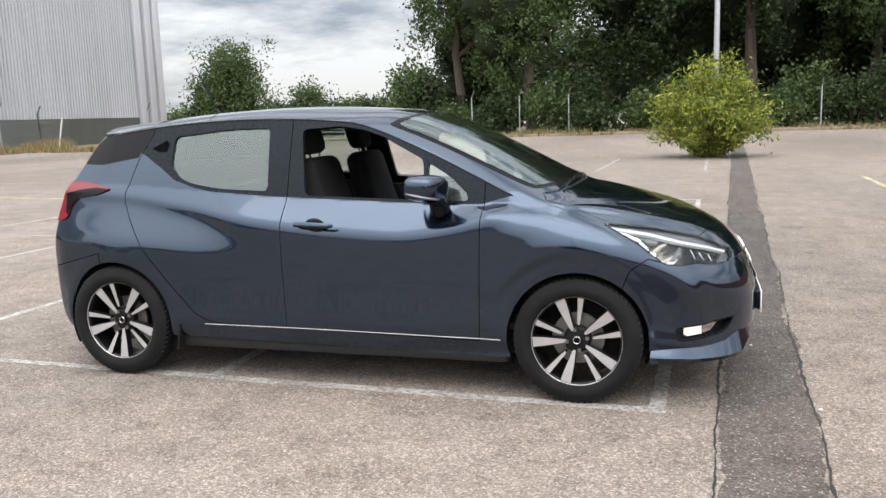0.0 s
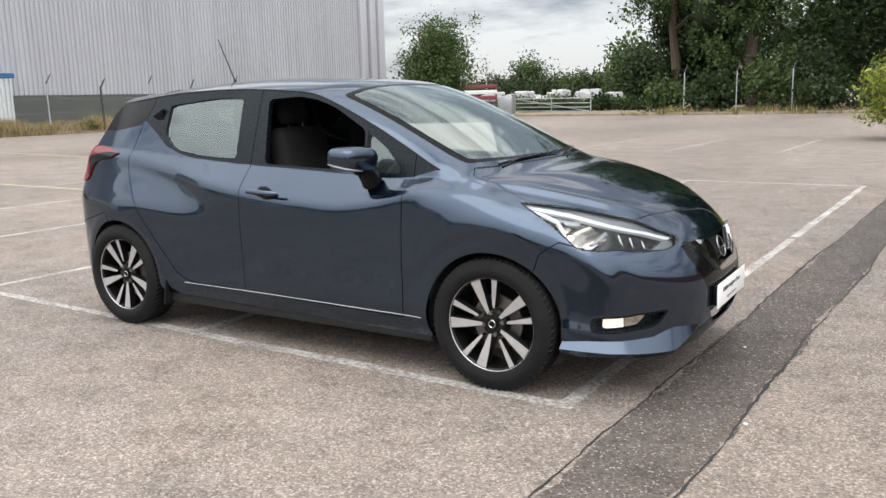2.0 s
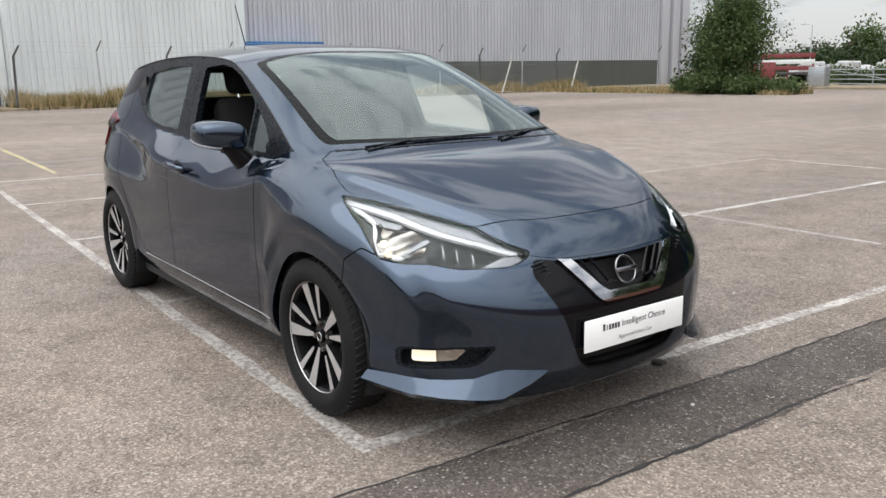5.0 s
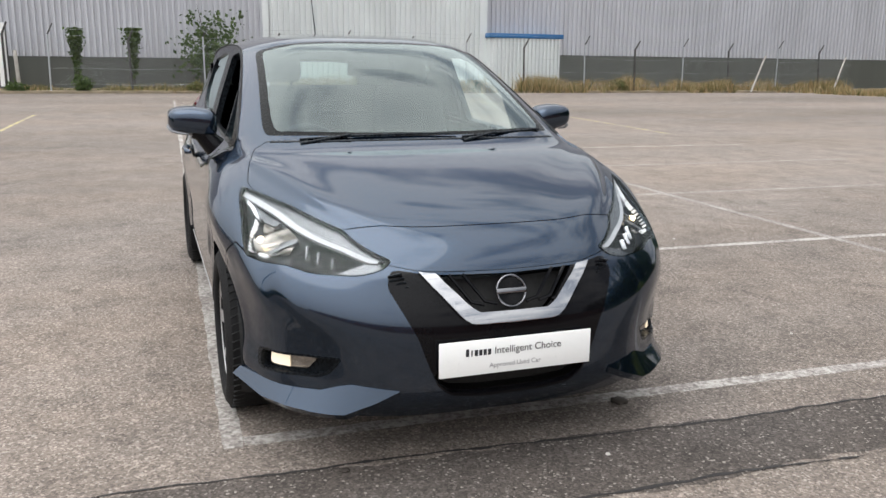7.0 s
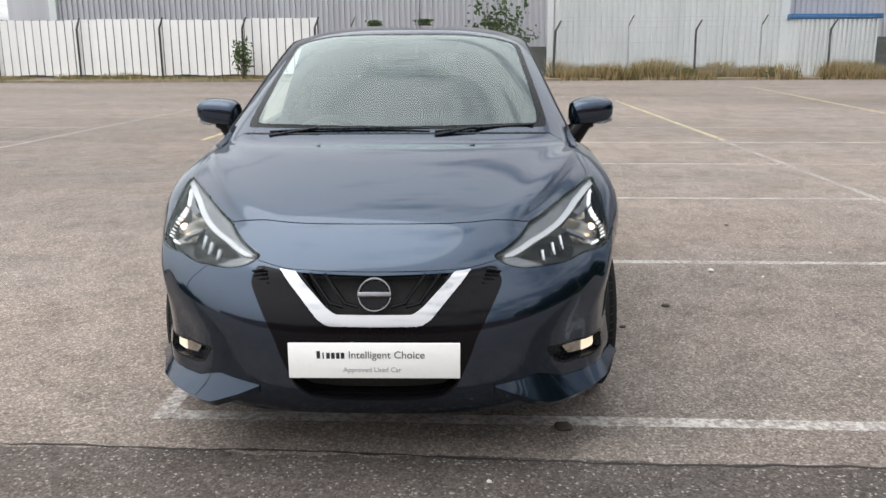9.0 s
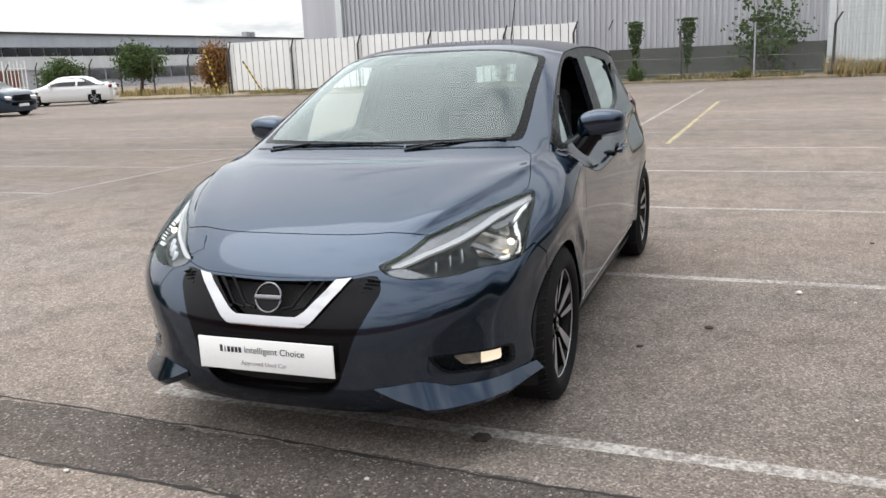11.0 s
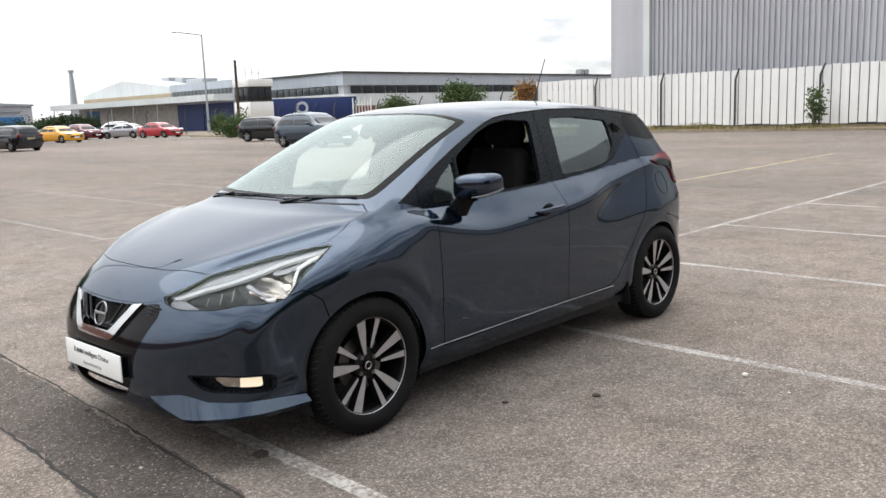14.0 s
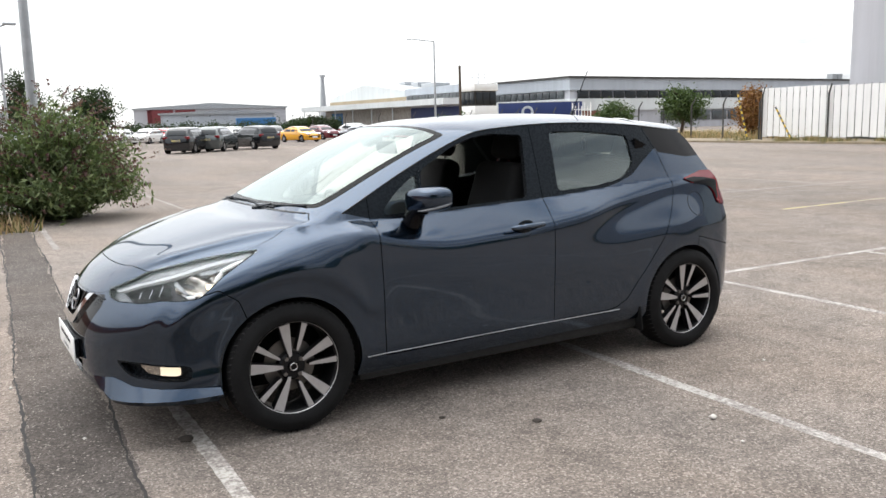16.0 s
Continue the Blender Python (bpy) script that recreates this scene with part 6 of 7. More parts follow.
# ---- trees and the far side of the yard ----
edge = slab("grass_bank", -40, 90, 43.0, 70, -0.1, 0.12, SOIL, None, 0.03)
tagged(edge, "rough grass bank under the trees", "verge", kind="structure")
grass("bank_grass", -14, 26, 42.8, 45.5, 14000, 0.45, (GRASS, STRAW), 8, "rough green grass under the trees")
tree(-20.8, 34.2, 6.0, 2.05, LEAF_MID, 101, 0.085, 330, 70, 0.14, 0.0, "leafy young tree beside the warehouse corner", 0.27, 0.15)
for i, (x, y, h, r) in enumerate(((-21.6, 33.4, 1.3, 1.4), (-19.6, 33.6, 1.0, 1.3), (-18.2, 34.2, 0.7, 0.9), (-23.2, 34.0, 1.0, 1.2))):
    bush(x, y, h, r, LEAF_MID, 170 + i, 0.07, 120, 26, "weed_clump", "rank weeds at the foot of the corner tree", None, 0.16, 10, 2.2)
grass("corner_grass", -33.0, -17.5, 33.0, 36.0, 9000, 0.40, (STRAW, GRASS), 19, "rough dry grass round the corner tree")
tree(-23.0, 36.0, 3.9, 1.9, LEAF_DARK, 102, 0.12, 190, 50, 0.12, 0.0, "dense dark shrub tree beside the warehouse corner", 0.35, 0.3)
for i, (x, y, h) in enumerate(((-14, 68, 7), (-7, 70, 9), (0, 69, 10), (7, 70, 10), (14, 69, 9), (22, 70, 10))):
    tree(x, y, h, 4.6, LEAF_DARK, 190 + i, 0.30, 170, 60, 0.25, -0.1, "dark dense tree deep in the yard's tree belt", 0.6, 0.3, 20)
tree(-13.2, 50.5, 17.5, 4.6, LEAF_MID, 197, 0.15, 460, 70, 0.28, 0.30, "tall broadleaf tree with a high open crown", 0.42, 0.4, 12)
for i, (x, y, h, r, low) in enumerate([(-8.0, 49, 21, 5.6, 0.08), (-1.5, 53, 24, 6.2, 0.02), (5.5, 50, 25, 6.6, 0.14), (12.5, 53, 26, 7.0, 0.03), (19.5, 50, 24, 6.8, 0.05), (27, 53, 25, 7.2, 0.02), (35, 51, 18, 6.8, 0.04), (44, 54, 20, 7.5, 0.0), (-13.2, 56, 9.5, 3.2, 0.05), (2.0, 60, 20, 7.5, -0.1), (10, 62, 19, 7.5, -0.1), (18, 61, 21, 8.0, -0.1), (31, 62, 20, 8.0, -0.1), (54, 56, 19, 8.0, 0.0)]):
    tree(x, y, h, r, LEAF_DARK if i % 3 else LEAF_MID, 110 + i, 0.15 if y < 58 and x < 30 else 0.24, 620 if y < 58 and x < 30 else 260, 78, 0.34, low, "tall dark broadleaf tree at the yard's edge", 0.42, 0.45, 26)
for i, (x, y, h, r) in enumerate([(-9.5, 45.5, 2.4, 1.6), (-6.5, 46.0, 3.4, 1.8), (-3.8, 45.2, 1.9, 1.5), (-0.8, 46.5, 2.6, 2.0), (3.0, 46.2, 4.4, 2.2), (6.5, 46.0, 2.4, 2.0), (10.5, 46.5, 3.0, 2.4), (15, 46.0, 3.4, 2.6), (20, 46.5, 3.0, 2.6), (26, 46, 3.4, 2.8), (33, 46.5, 3.2, 2.8), (-12.5, 46.8, 2.0, 1.5), (0.9, 47.5, 3.8, 2.3), (8.5, 47.5, 4.2, 2.5), (13, 47.6, 4.4, 2.6), (17.6, 47.4, 4.2, 2.6), (23, 47.5, 4.4, 2.8), (29.5, 47.5, 4.2, 2.8), (-4.6, 48, 4.2, 2.2)]):
    bush(x, y, h, r, LEAF_MID if i % 2 else LEAF_DARK, 140 + i, 0.16, 110, 22, "hedge_bush", "tangled bush under the trees", None, 0.30, 12, 1.5)
for i, x in enumerate((-10.8, -7.9, -5.0, 8.5, 12.0, 17.5, 24.0)):
    copy_thing(posts[0], Matrix.Translation((x, 44.4, 0.05)))
# bushes grown round the two lamp posts
def lamp_post(x, y, h=8.5, arm=(-1.2, 0, 0.15), r=0.085):
    t = empty("street_lamp", Matrix.Translation((x, y, 0)), label="galvanised street lamp column", category="street lamp", group="street lamps")
    bm = bmesh.new()
    tube(bm, (0, 0, -0.02), (0, 0, 1.2), r * 1.25, seg=12)
    tube(bm, (0, 0, 1.2), (0, 0, h), r, r * 0.62, 12)
    part("column", bm, GALV, t)
    bm = bmesh.new()
    tube(bm, (0, 0, h - 0.05), (arm[0], arm[1], h + arm[2]), r * 0.5, seg=8)
    part("arm", bm, GALV, t)
    bm = bmesh.new()
    box(bm, (0.55, 0.22, 0.12), Matrix.Translation((arm[0] * 1.15, arm[1] * 1.15, h + arm[2])), 0.04)
    part("lamp_head", bm, GALV, t)
    return t


lamp_post(2.45, 20.6)
bush(2.30, 19.7, 2.95, 1.45, LEAF_YELLOW, 150, 0.046, 420, 74, "bush", "yellow-green self-sown bush round a lamp post", None, 0.10, 150, 3.0, 0.5, True)
lamp_post(1.15, -11.2)
bush(1.0, -10.3, 1.9, 1.12, LEAF_PALE, 160, 0.032, 620, 62, "bush", "green buddleia bush with faded flower spikes", LEAF_FLOWER, 0.10, 170, 3.6, 0.6, True)
bush(2.7, -9.9, 1.1, 0.9, LEAF_MID, 161, 0.034, 200, 34, "bush", "low green bush beside the trench patch", None, 0.12, 20, 3.4, 0.6)
grass("kerb_grass", 1.6, 3.4, -10.6, -8.6, 1500, 0.28, (STRAW, GRASS), 9, "dry grass tufts round the bush")

# ---- far buildings ----
def at(eye, az, dist, z=0.0):
    a = radians(az)
    return Vector((eye[0] + dist * math.cos(a), eye[1] + dist * math.sin(a), z))


def window_row(parent, name, p0, p1, z0, z1, n, mat, out):
    """Separate panes between two points along a wall, set proud of it, each in its frame."""
    d = (p1 - p0) / n
    for i in range(n):
        a, b = p0 + d * (i + 0.06), p0 + d * (i + 0.94)
        m = (a + b) / 2
        bm = bmesh.new()
        ang = math.atan2(d.y, d.x)
        box(bm, ((b - a).length, 0.10, z1 - z0), Matrix.Translation((m.x, m.y, (z0 + z1) / 2)) @ Euler((0, 0, ang)).to_matrix().to_4x4() @ Matrix.Translation((0, out, 0)), 0.01)
        part(name, bm, mat, parent)


FX, FY, FH = -67.5, -80.0, 6.9
fac = empty("factory", label="long low grey factory with flat roof and window band", category="building")
slab("wall", FX - 78, FX, FY - 28, FY, 0, FH - 0.9, CLAD_GREY, fac, 0, "grey panelled wall")
slab("fascia", FX - 78.3, FX + 0.35, FY - 28, FY + 0.35, FH - 1.75, FH - 0.25, SHEDBLUE, fac, 0, "pale blue-grey fascia panels")
slab("roof", FX - 78.5, FX + 0.6, FY - 28, FY + 0.6, FH - 0.25, FH, DARKSTEEL, fac, 0, "dark flat roof edge")
slab("canopy_band", FX - 78.2, FX + 0.3, FY - 28, FY + 0.3, 2.5, 4.05, CLAD_PALE, fac, 0, "pale panelled band")
window_row(fac, "window", Vector((FX - 76, FY, 0)), Vector((FX - 1, FY, 0)), 4.1, 5.05, 36, WINDOWDARK, 0.16)
window_row(fac, "window", Vector((FX, FY - 27, 0)), Vector((FX, FY - 1, 0)), 4.1, 5.05, 18, WINDOWGREY, -0.16)
slab("brick_corner", FX - 5, FX + 0.36, FY - 7, FY + 0.36, 0, 2.5, BRICKRED, fac)
window_row(fac, "window", Vector((FX - 50, FY, 0)), Vector((FX - 16, FY, 0)), 1.0, 2.3, 10, WINDOWGREY, 0.10)
for dx, dy in ((-60, -3), (-58.5, -3)):
    slab("roof_rail", FX + dx, FX + dx + 1.2, FY + dy, FY + dy + 1, FH, FH + 1.0, GALV, fac)
shed = empty("gable_shed", label="pale grey gabled shed with a long canopy and blue bays", category="building")
SX = -55.6
bm = bmesh.new()
gable = Matrix(((0, 0, -1, SX), (1, 0, 0, 0), (0, 1, 0, 0), (0, 0, 0, 1)))
prism(bm, [(-129.0, 0), (-101.9, 0), (-101.9, 6.0), (-115.6, 7.5), (-129.0, 5.7)], 0.0, 34.0, gable)
part("shell", bm, CLAD_PALE, shed, "pale ribbed gable end")
slab("tan_band", SX - 0.1, SX + 0.06, -129.0, -101.9, 4.5, 5.15, TANBAND, shed, 0, "tan painted band")
slab("link_block", SX - 3.0, SX, -101.9, -86.8, 0, 5.6, CLAD_GREY, shed, 0, "grey link block")
slab("fascia", SX - 3.0, SX + 0.2, -101.9, -86.8, 5.25, 6.19, SHEDBLUE, shed, 0, "pale fascia panels")
window_row(shed, "window", Vector((SX, -101.6, 0)), Vector((SX, -87.2, 0)), 4.58, 5.2, 16, WINDOWGREY, -0.10)
slab("canopy", SX - 0.2, SX + 3.0, -134.8, -86.8, 3.68, 4.47, CLAD_PALE, shed, 0, "white canopy band")
slab("front_wall", SX - 0.3, SX + 0.1, -131.0, -100.6, 0, 3.68, CONCRETE, shed, 0, "shaded grey rendered wall")
for y0, y1 in ((-100.4, -94.0), (-93.7, -87.2)):
    slab("bay_door", SX - 0.1, SX + 0.15, y0, y1, 0.05, 3.45, NAVY, shed, 0, "navy roller door")
slab("dark_door", SX, SX + 0.2, -128.2, -123.8, 0, 3.25, CLAD_BLUE, shed, 0, "blue-green door")
for y in np.arange(-134.0, -100, 6.6):
    bm = bmesh.new()
    tube(bm, (SX + 2.8, y, 0), (SX + 2.8, y, 3.7), 0.09, seg=8)
    part("canopy_post", bm, GALV, shed)
for k, y in enumerate((-116.2, -112.2, -109.0)):
    slab("roof_vent", SX - 9.0, SX - 6.5, y, y + (2.2 if k < 2 else 4.5), 6.2, (7.95, 7.7, 7.35)[k], GALV, shed, 0.1, "roof ventilator")
# gate house with dark window band
gh = empty("gatehouse", label="white two-storey gatehouse with dark upper window band", category="building")
c = at((2.57, 4.34), -123.6, 88)
slab("ground_floor", c.x - 1.25, c.x + 1.25, c.y - 1.25, c.y + 1.25, 0, 1.5, DARKSTEEL, gh)
slab("mid_band", c.x - 1.4, c.x + 1.4, c.y - 1.4, c.y + 1.4, 1.5, 3.0, CLAD_WHITE, gh, 0.03)
slab("upper_floor", c.x - 1.3, c.x + 1.3, c.y - 1.3, c.y + 1.3, 3.0, 4.5, DARKSTEEL, gh)
window_row(gh, "window", Vector((c.x - 1.25, c.y + 1.3, 0)), Vector((c.x + 1.25, c.y + 1.3, 0)), 3.15, 4.35, 3, WINDOWDARK, 0.05)
window_row(gh, "window", Vector((c.x + 1.3, c.y - 1.25, 0)), Vector((c.x + 1.3, c.y + 1.25, 0)), 3.15, 4.35, 3, WINDOWDARK, -0.05)
slab("roof", c.x - 1.45, c.x + 1.45, c.y - 1.45, c.y + 1.45, 4.5, 5.25, CLAD_WHITE, gh, 0.03)
bm = bmesh.new()
for dx in (-0.8, 0, 0.8):
    tube(bm, (c.x + dx, c.y, 5.2), (c.x + dx, c.y, 6.4), 0.03, seg=5)
tube(bm, (c.x - 0.9, c.y, 5.9), (c.x + 0.9, c.y, 5.9), 0.03, seg=5)
part("roof_aerial", bm, GALV, gh)
# curtain-sided trailers
def trailer(x, y, turn, length=8.5, label="navy curtain-sided lorry trailer with pale emblem"):
    t = empty("lorry_trailer", pose(x, y, 0, 0, 0, turn), label=label, category="trailer", group="lorry trailers")
    bm = bmesh.new()
    box(bm, (length, 2.5, 2.6), pose(0, 0, 2.35), 0.04)
    part("curtain_body", bm, NAVY, t)
    bm = bmesh.new()
    box(bm, (length + 0.1, 2.54, 0.14), pose(0, 0, 3.7), 0.02)
    part("roof_rail", bm, CLAD_PALE, t)
    bm = bmesh.new()
    box(bm, (length, 2.3, 0.25), pose(0, 0, 0.93), 0.02)
    part("chassis", bm, DARKSTEEL, t)
    bm = bmesh.new()
    lathe(bm, [(0.62 + 0.16 * math.cos(a), 0.03 * math.sin(a)) for a in [math.pi * i / 4 for i in range(8)]], 24, pose(length * 0.15, 1.26, 2.45, 90, 0, 0), closed=True)
    part("emblem_ring", bm, SHEDBLUE, t, "pale ring emblem")
    bm = bmesh.new()
    box(bm, (2.2, 0.03, 0.42), pose(length * 0.15, 1.265, 1.72), 0.01)
    part("emblem_bar", bm, PLATEWHITE, t, "white painted bar")
    for dx in (-length * 0.36, -length * 0.22, length * 0.3):
        for dy in (-1.0, 1.0):
            bm = bmesh.new()
            tube(bm, (dx, dy - 0.15, 0.5), (dx, dy + 0.15, 0.5), 0.5, seg=18)
            part("wheel", bm, RUBBER, t)
    return t


p_ = at((4.14, 2.53), -129.0, 108)
tr0 = trailer(p_.x, p_.y, 320, 10.5)
# far sheds
def simple_shed(name, az0, az1, dist, h, mat, label, depth=25, roof=0.6):
    e = (2.57, 4.34)
    a, b = at(e, az0, dist), at(e, az1, dist)
    t = empty(name, label=label, category="building")
    d = (b - a)
    n = Vector((d.y, -d.x, 0)).normalized()
    if n.dot(a - Vector((*e, 0))) < 0:
        n = -n
    mid = (a + b) / 2 + n * depth / 2
    ang = math.atan2(d.y, d.x)
    m = Matrix.Translation((mid.x, mid.y, 0)) @ Euler((0, 0, ang)).to_matrix().to_4x4()
    bm = bmesh.new()
    box(bm, (d.length, depth, h), m @ Matrix.Translation((0, 0, h / 2)))
    part("wall", bm, mat, t)
    bm = bmesh.new()
    w = d.length / 2 + 0.3
    prism(bm, [(-w, h), (w, h), (w, h + 0.2), (0, h + roof), (-w, h + 0.2)], -depth / 2 - 0.3, depth / 2 + 0.3, m @ Euler((radians(90), 0, 0)).to_matrix().to_4x4())
    part("roof", bm, GALV, t)
    return t, m, d.length, depth


t, m, L, D = simple_shed("far_shed", -110.6, -101.0, 150, 4.6, CLAD_GREY, "grey distribution shed with a red panel", 30, 1.0)
for i, (u, w_) in enumerate(((-0.40, 0.03), (-0.33, 0.16), (-0.17, 0.13))):
    bm = bmesh.new()
    box(bm, (L * w_, 0.2, 2.2), m @ Matrix.Translation((-L * u, D / 2 + 0.12, 3.4)))
    part("red_panel", bm, REDPAINT, t, "red wall panel")
simple_shed("near_shed", -109.8, -102.6, 118, 3.2, SHEDBLUE, "low pale blue steel shed", 18, 0.5)
p_ = at((2.57, 4.34), -108.6, 108)
cont = empty("container", pose(p_.x, p_.y, 0, 0, 0, 165), label="blue steel shipping container", category="container")
bm = bmesh.new()
box(bm, (4.8, 2.4, 2.5), pose(0, 0, 1.25), 0.04)
part("box", bm, CLAD_BLUE, cont)
for k in range(14):
    bm = bmesh.new()
    box(bm, (0.12, 0.05, 2.2), pose(-2.2 + k * 0.34, 1.21, 1.25))
    part("rib", bm, CLAD_BLUE, cont)
simple_shed("white_store", -97.4, -92.0, 95, 2.6, CLAD_PALE, "pale roofed store building behind trees", 12, 1.2)
# chimney
ch = empty("chimney", label="slim grey factory chimney", category="chimney")
p_ = at((2.57, 4.34), -113.1, 190)
bm = bmesh.new()
tube(bm, (p_.x, p_.y, 0), (p_.x, p_.y, 11.9), 1.0, 0.38, 12)
tube(bm, (p_.x, p_.y, 11.9), (p_.x, p_.y, 12.4), 0.6, 0.6, 12)
part("shaft", bm, GALV, ch)
# poles
p_ = at((2.57, 4.34), -120.65, 92)
lamp_post(p_.x, p_.y, 10.1, (2.0, -1.2, 0.25), 0.12)
p_ = at((2.57, 4.34), -122.35, 70)
pole = empty("wooden_pole", Matrix.Translation((p_.x, p_.y, 0)), label="dark wooden telegraph pole", category="pole")
bm = bmesh.new()
tube(bm, (0, 0, -0.1), (0, 0, 6.0), 0.13, 0.10, 10)
part("shaft", bm, BARK, pole)
p_ = at((2.57, 4.34), -93.75, 42)
lamp_post(p_.x, p_.y, 6.0, (-0.4, 0, 0.1), 0.07)
# trees on that side
e16 = (2.57, 4.34)
for az, dist, h, r, mat, low, lab in ((-94.6, 75, 7.2, 1.9, LEAF_DARK, 0.0, "dark conifer beyond the yard"), (-98.6, 62, 4.6, 2.0, LEAF_DARK, 0.1, "round dark green tree beyond the yard"), (-132.6, 60, 2.5, 1.5, LEAF_MID, 0.0, "bright green bush by the yard fence"), (-137.0, 58, 3.3, 1.7, LEAF_MID, 0.3, "thin green tree by the yard fence"), (-141.4, 54, 3.0, 0.9, LEAF_RUST, 0.1, "rusty brown small tree beside the hoarding"), (-112.0, 130, 2.6, 4.0, LEAF_DARK, 0.0, "distant dark green hedge tree"), (-113.2, 130, 2.4, 3.0, LEAF_DARK, 0.0, "distant dark green hedge tree")):
    q = at(e16, az, dist)
    tree(q.x, q.y, h, r, mat, int(-az * 10), 0.10 if dist < 80 else 0.25, 200, 40, 0.12, low, lab, 0.26, 0.3)
for i, az in enumerate(np.arange(-110.5, -100.5, 0.9)):
    q = at(e16, az, 96 + (i % 3) * 2)
    bush(q.x, q.y, 1.7 + 0.4 * (i % 2), 1.6, LEAF_DARK, 300 + i, 0.14, 70, 20, "hedge_bush", "dark green hedge bush behind parked cars", None, 0.3, 6, 1.5)
for i, (az, d) in enumerate(((-121.7, 66), (-122.4, 68), (-126.0, 66), (-121.2, 72))):
    q = at(e16, az, d)
    bush(q.x, q.y, 1.6 + 0.4 * (i % 2), 1.1, LEAF_MID, 330 + i, 0.12, 60, 20, "hedge_bush", "scrubby bush along the yard fence", None, 0.22, 6, 1.5)
# boundary of that yard: dark posts in dry grass
rnd = random.Random(8)
fence_line = [Vector((-35.8, -25.9, 0)), Vector((-42, -46, 0)), Vector((-44, -62, 0)), Vector((-40, -72, 0)), Vector((-30, -84, 0))]
for a, b in zip(fence_line, fence_line[1:]):
    n = int((b - a).length / 3.2)
    for i in range(n):
        q = a.lerp(b, i / n)
        o = copy_thing(posts[1], Matrix.Translation((q.x, q.y, 0)) @ Euler((0, 0, rnd.uniform(1, 2))).to_matrix().to_4x4())
grass("far_grass", -50, -36.5, -62, -26, 16000, 0.55, (STRAW, GRASS), 15, "dry grass beyond the yard fence")
far_verge = slab("far_verge", -66, -37.5, -75, -26, -0.1, 0.05, SOIL, None)
tagged(far_verge, "dry earth lot beyond the fence", "verge", kind="structure")

# ---- beyond the gate, on the tree side ----
e5 = (3.98, -2.23)
for i, (az, d, h, r) in enumerate(((118.2, 115, 5.2, 5.0), (116.9, 118, 7.0, 3.2), (119.6, 112, 4.4, 4.5), (121.5, 120, 4.0, 5.5), (123.4, 118, 3.8, 5.5), (125.0, 116, 4.2, 5.0), (115.3, 112, 5.0, 4.5), (113.8, 110, 5.4, 4.2), (112.2, 108, 5.6, 4.5), (110.3, 82, 7.8, 2.8), (109.2, 76, 6.0, 2.6))):
    q = at(e5, az, d)
    tree(q.x, q.y, h * (0.70 if i not in (1, 9, 10) else 0.95), r, LEAF_MID if i % 2 else LEAF_DARK, 400 + i, 0.24, 170, 34, 0.2, -0.1, "distant hedge tree beyond the gate", 0.6, 0.2)
q = at(e5, 119.85, 100)
lamp_post(q.x, q.y, 5.6, (-0.9, 0, 0.1), 0.07)
red = empty("red_trailer", pose(-33.5, 57, 0, 0, 0, 20), label="faded red slatted farm trailer", category="trailer")
for k in range(3):
    bm = bmesh.new()
    box(bm, (7.2, 0.10, 0.32), pose(0, -1.1, 1.15 + 0.46 * k), 0.01)
    part("side_board", bm, REDPAINT if k != 1 else CLAD_PALE, red)
for k in range(5):
    bm = bmesh.new()
    box(bm, (0.14, 0.14, 1.9), pose(-3.5 + 1.75 * k, -1.05, 1.25), 0.01)
    part("stake", bm, REDPAINT, red)
bm = bmesh.new()
box(bm, (7.2, 2.3, 0.2), pose(0, 0, 0.75), 0.02)
part("bed", bm, DARKSTEEL, red)
for dx in (-2.2, 2.2):
    bm = bmesh.new()
    tube(bm, (dx, -1.2, 0.35), (dx, 1.2, 0.35), 0.35, seg=16)
    part("axle_wheel", bm, RUBBER, red)
bm = bmesh.new()
box(bm, (2.6, 0.06, 1.2), pose(-0.4, -1.2, 1.0), 0.01)
part("red_panel", bm, REDPAINT, red)
rnd = random.Random(12)
for i in range(44):
    az = 111.5 + 0.21 * i + rnd.uniform(-0.2, 0.2)
    q = at(e5, az, 72 + rnd.uniform(-3, 5))
    bm = bmesh.new()
    w_, h_ = rnd.uniform(0.8, 1.4), rnd.uniform(0.7, 1.7)
    box(bm, (w_, w_ * 0.9, h_), pose(0, 0, h_ / 2), 0.16, 3)
    for v in bm.verts:
        v.co += Vector((1, 1, 0)) * 0.12 * noise.noise(v.co * 1.7 + Vector((i, 0, 0)))
    o = part("wrapped_bale", bm, SACK, None, "", 60)
    o.matrix_world = pose(q.x, q.y, 0, 0, 0, rnd.uniform(0, 90))
    tagged(o, "white plastic-wrapped bale standing in a stack", "bale", "wrapped bales")
gate = empty("field_gate", pose(-16.3, 44.0, 0, 0, 0, 164), label="galvanised tubular field gate standing shut", category="gate")
for z in (0.25, 0.5, 0.75, 1.05):
    bm = bmesh.new()
    tube(bm, (0, 0, z), (6.2, 0, z + 0.02), 0.03, seg=6)
    part("rail", bm, GALV, gate)
for x in (0, 3.1, 6.2):
    bm = bmesh.new()
    tube(bm, (x, 0, 0.05 if 0 < x < 6 else 0), (x, 0, 1.1 if 0 < x < 6 else 1.45), 0.035, seg=6)
    part("upright", bm, GALV, gate)
bm = bmesh.new()
tube(bm, (0, 0, 0.25), (6.2, 0, 1.05), 0.025, seg=6)
part("brace", bm, GALV, gate)
box_ob = empty("utility_box", pose(-22.3, 44.6, 0), label="grey steel utility cabinet beside the gate", category="cabinet")
bm = bmesh.new()
box(bm, (1.0, 0.6, 1.25), pose(0, 0, 0.62), 0.03)
part("cabinet_body", bm, GALV, box_ob)
bm = bmesh.new()
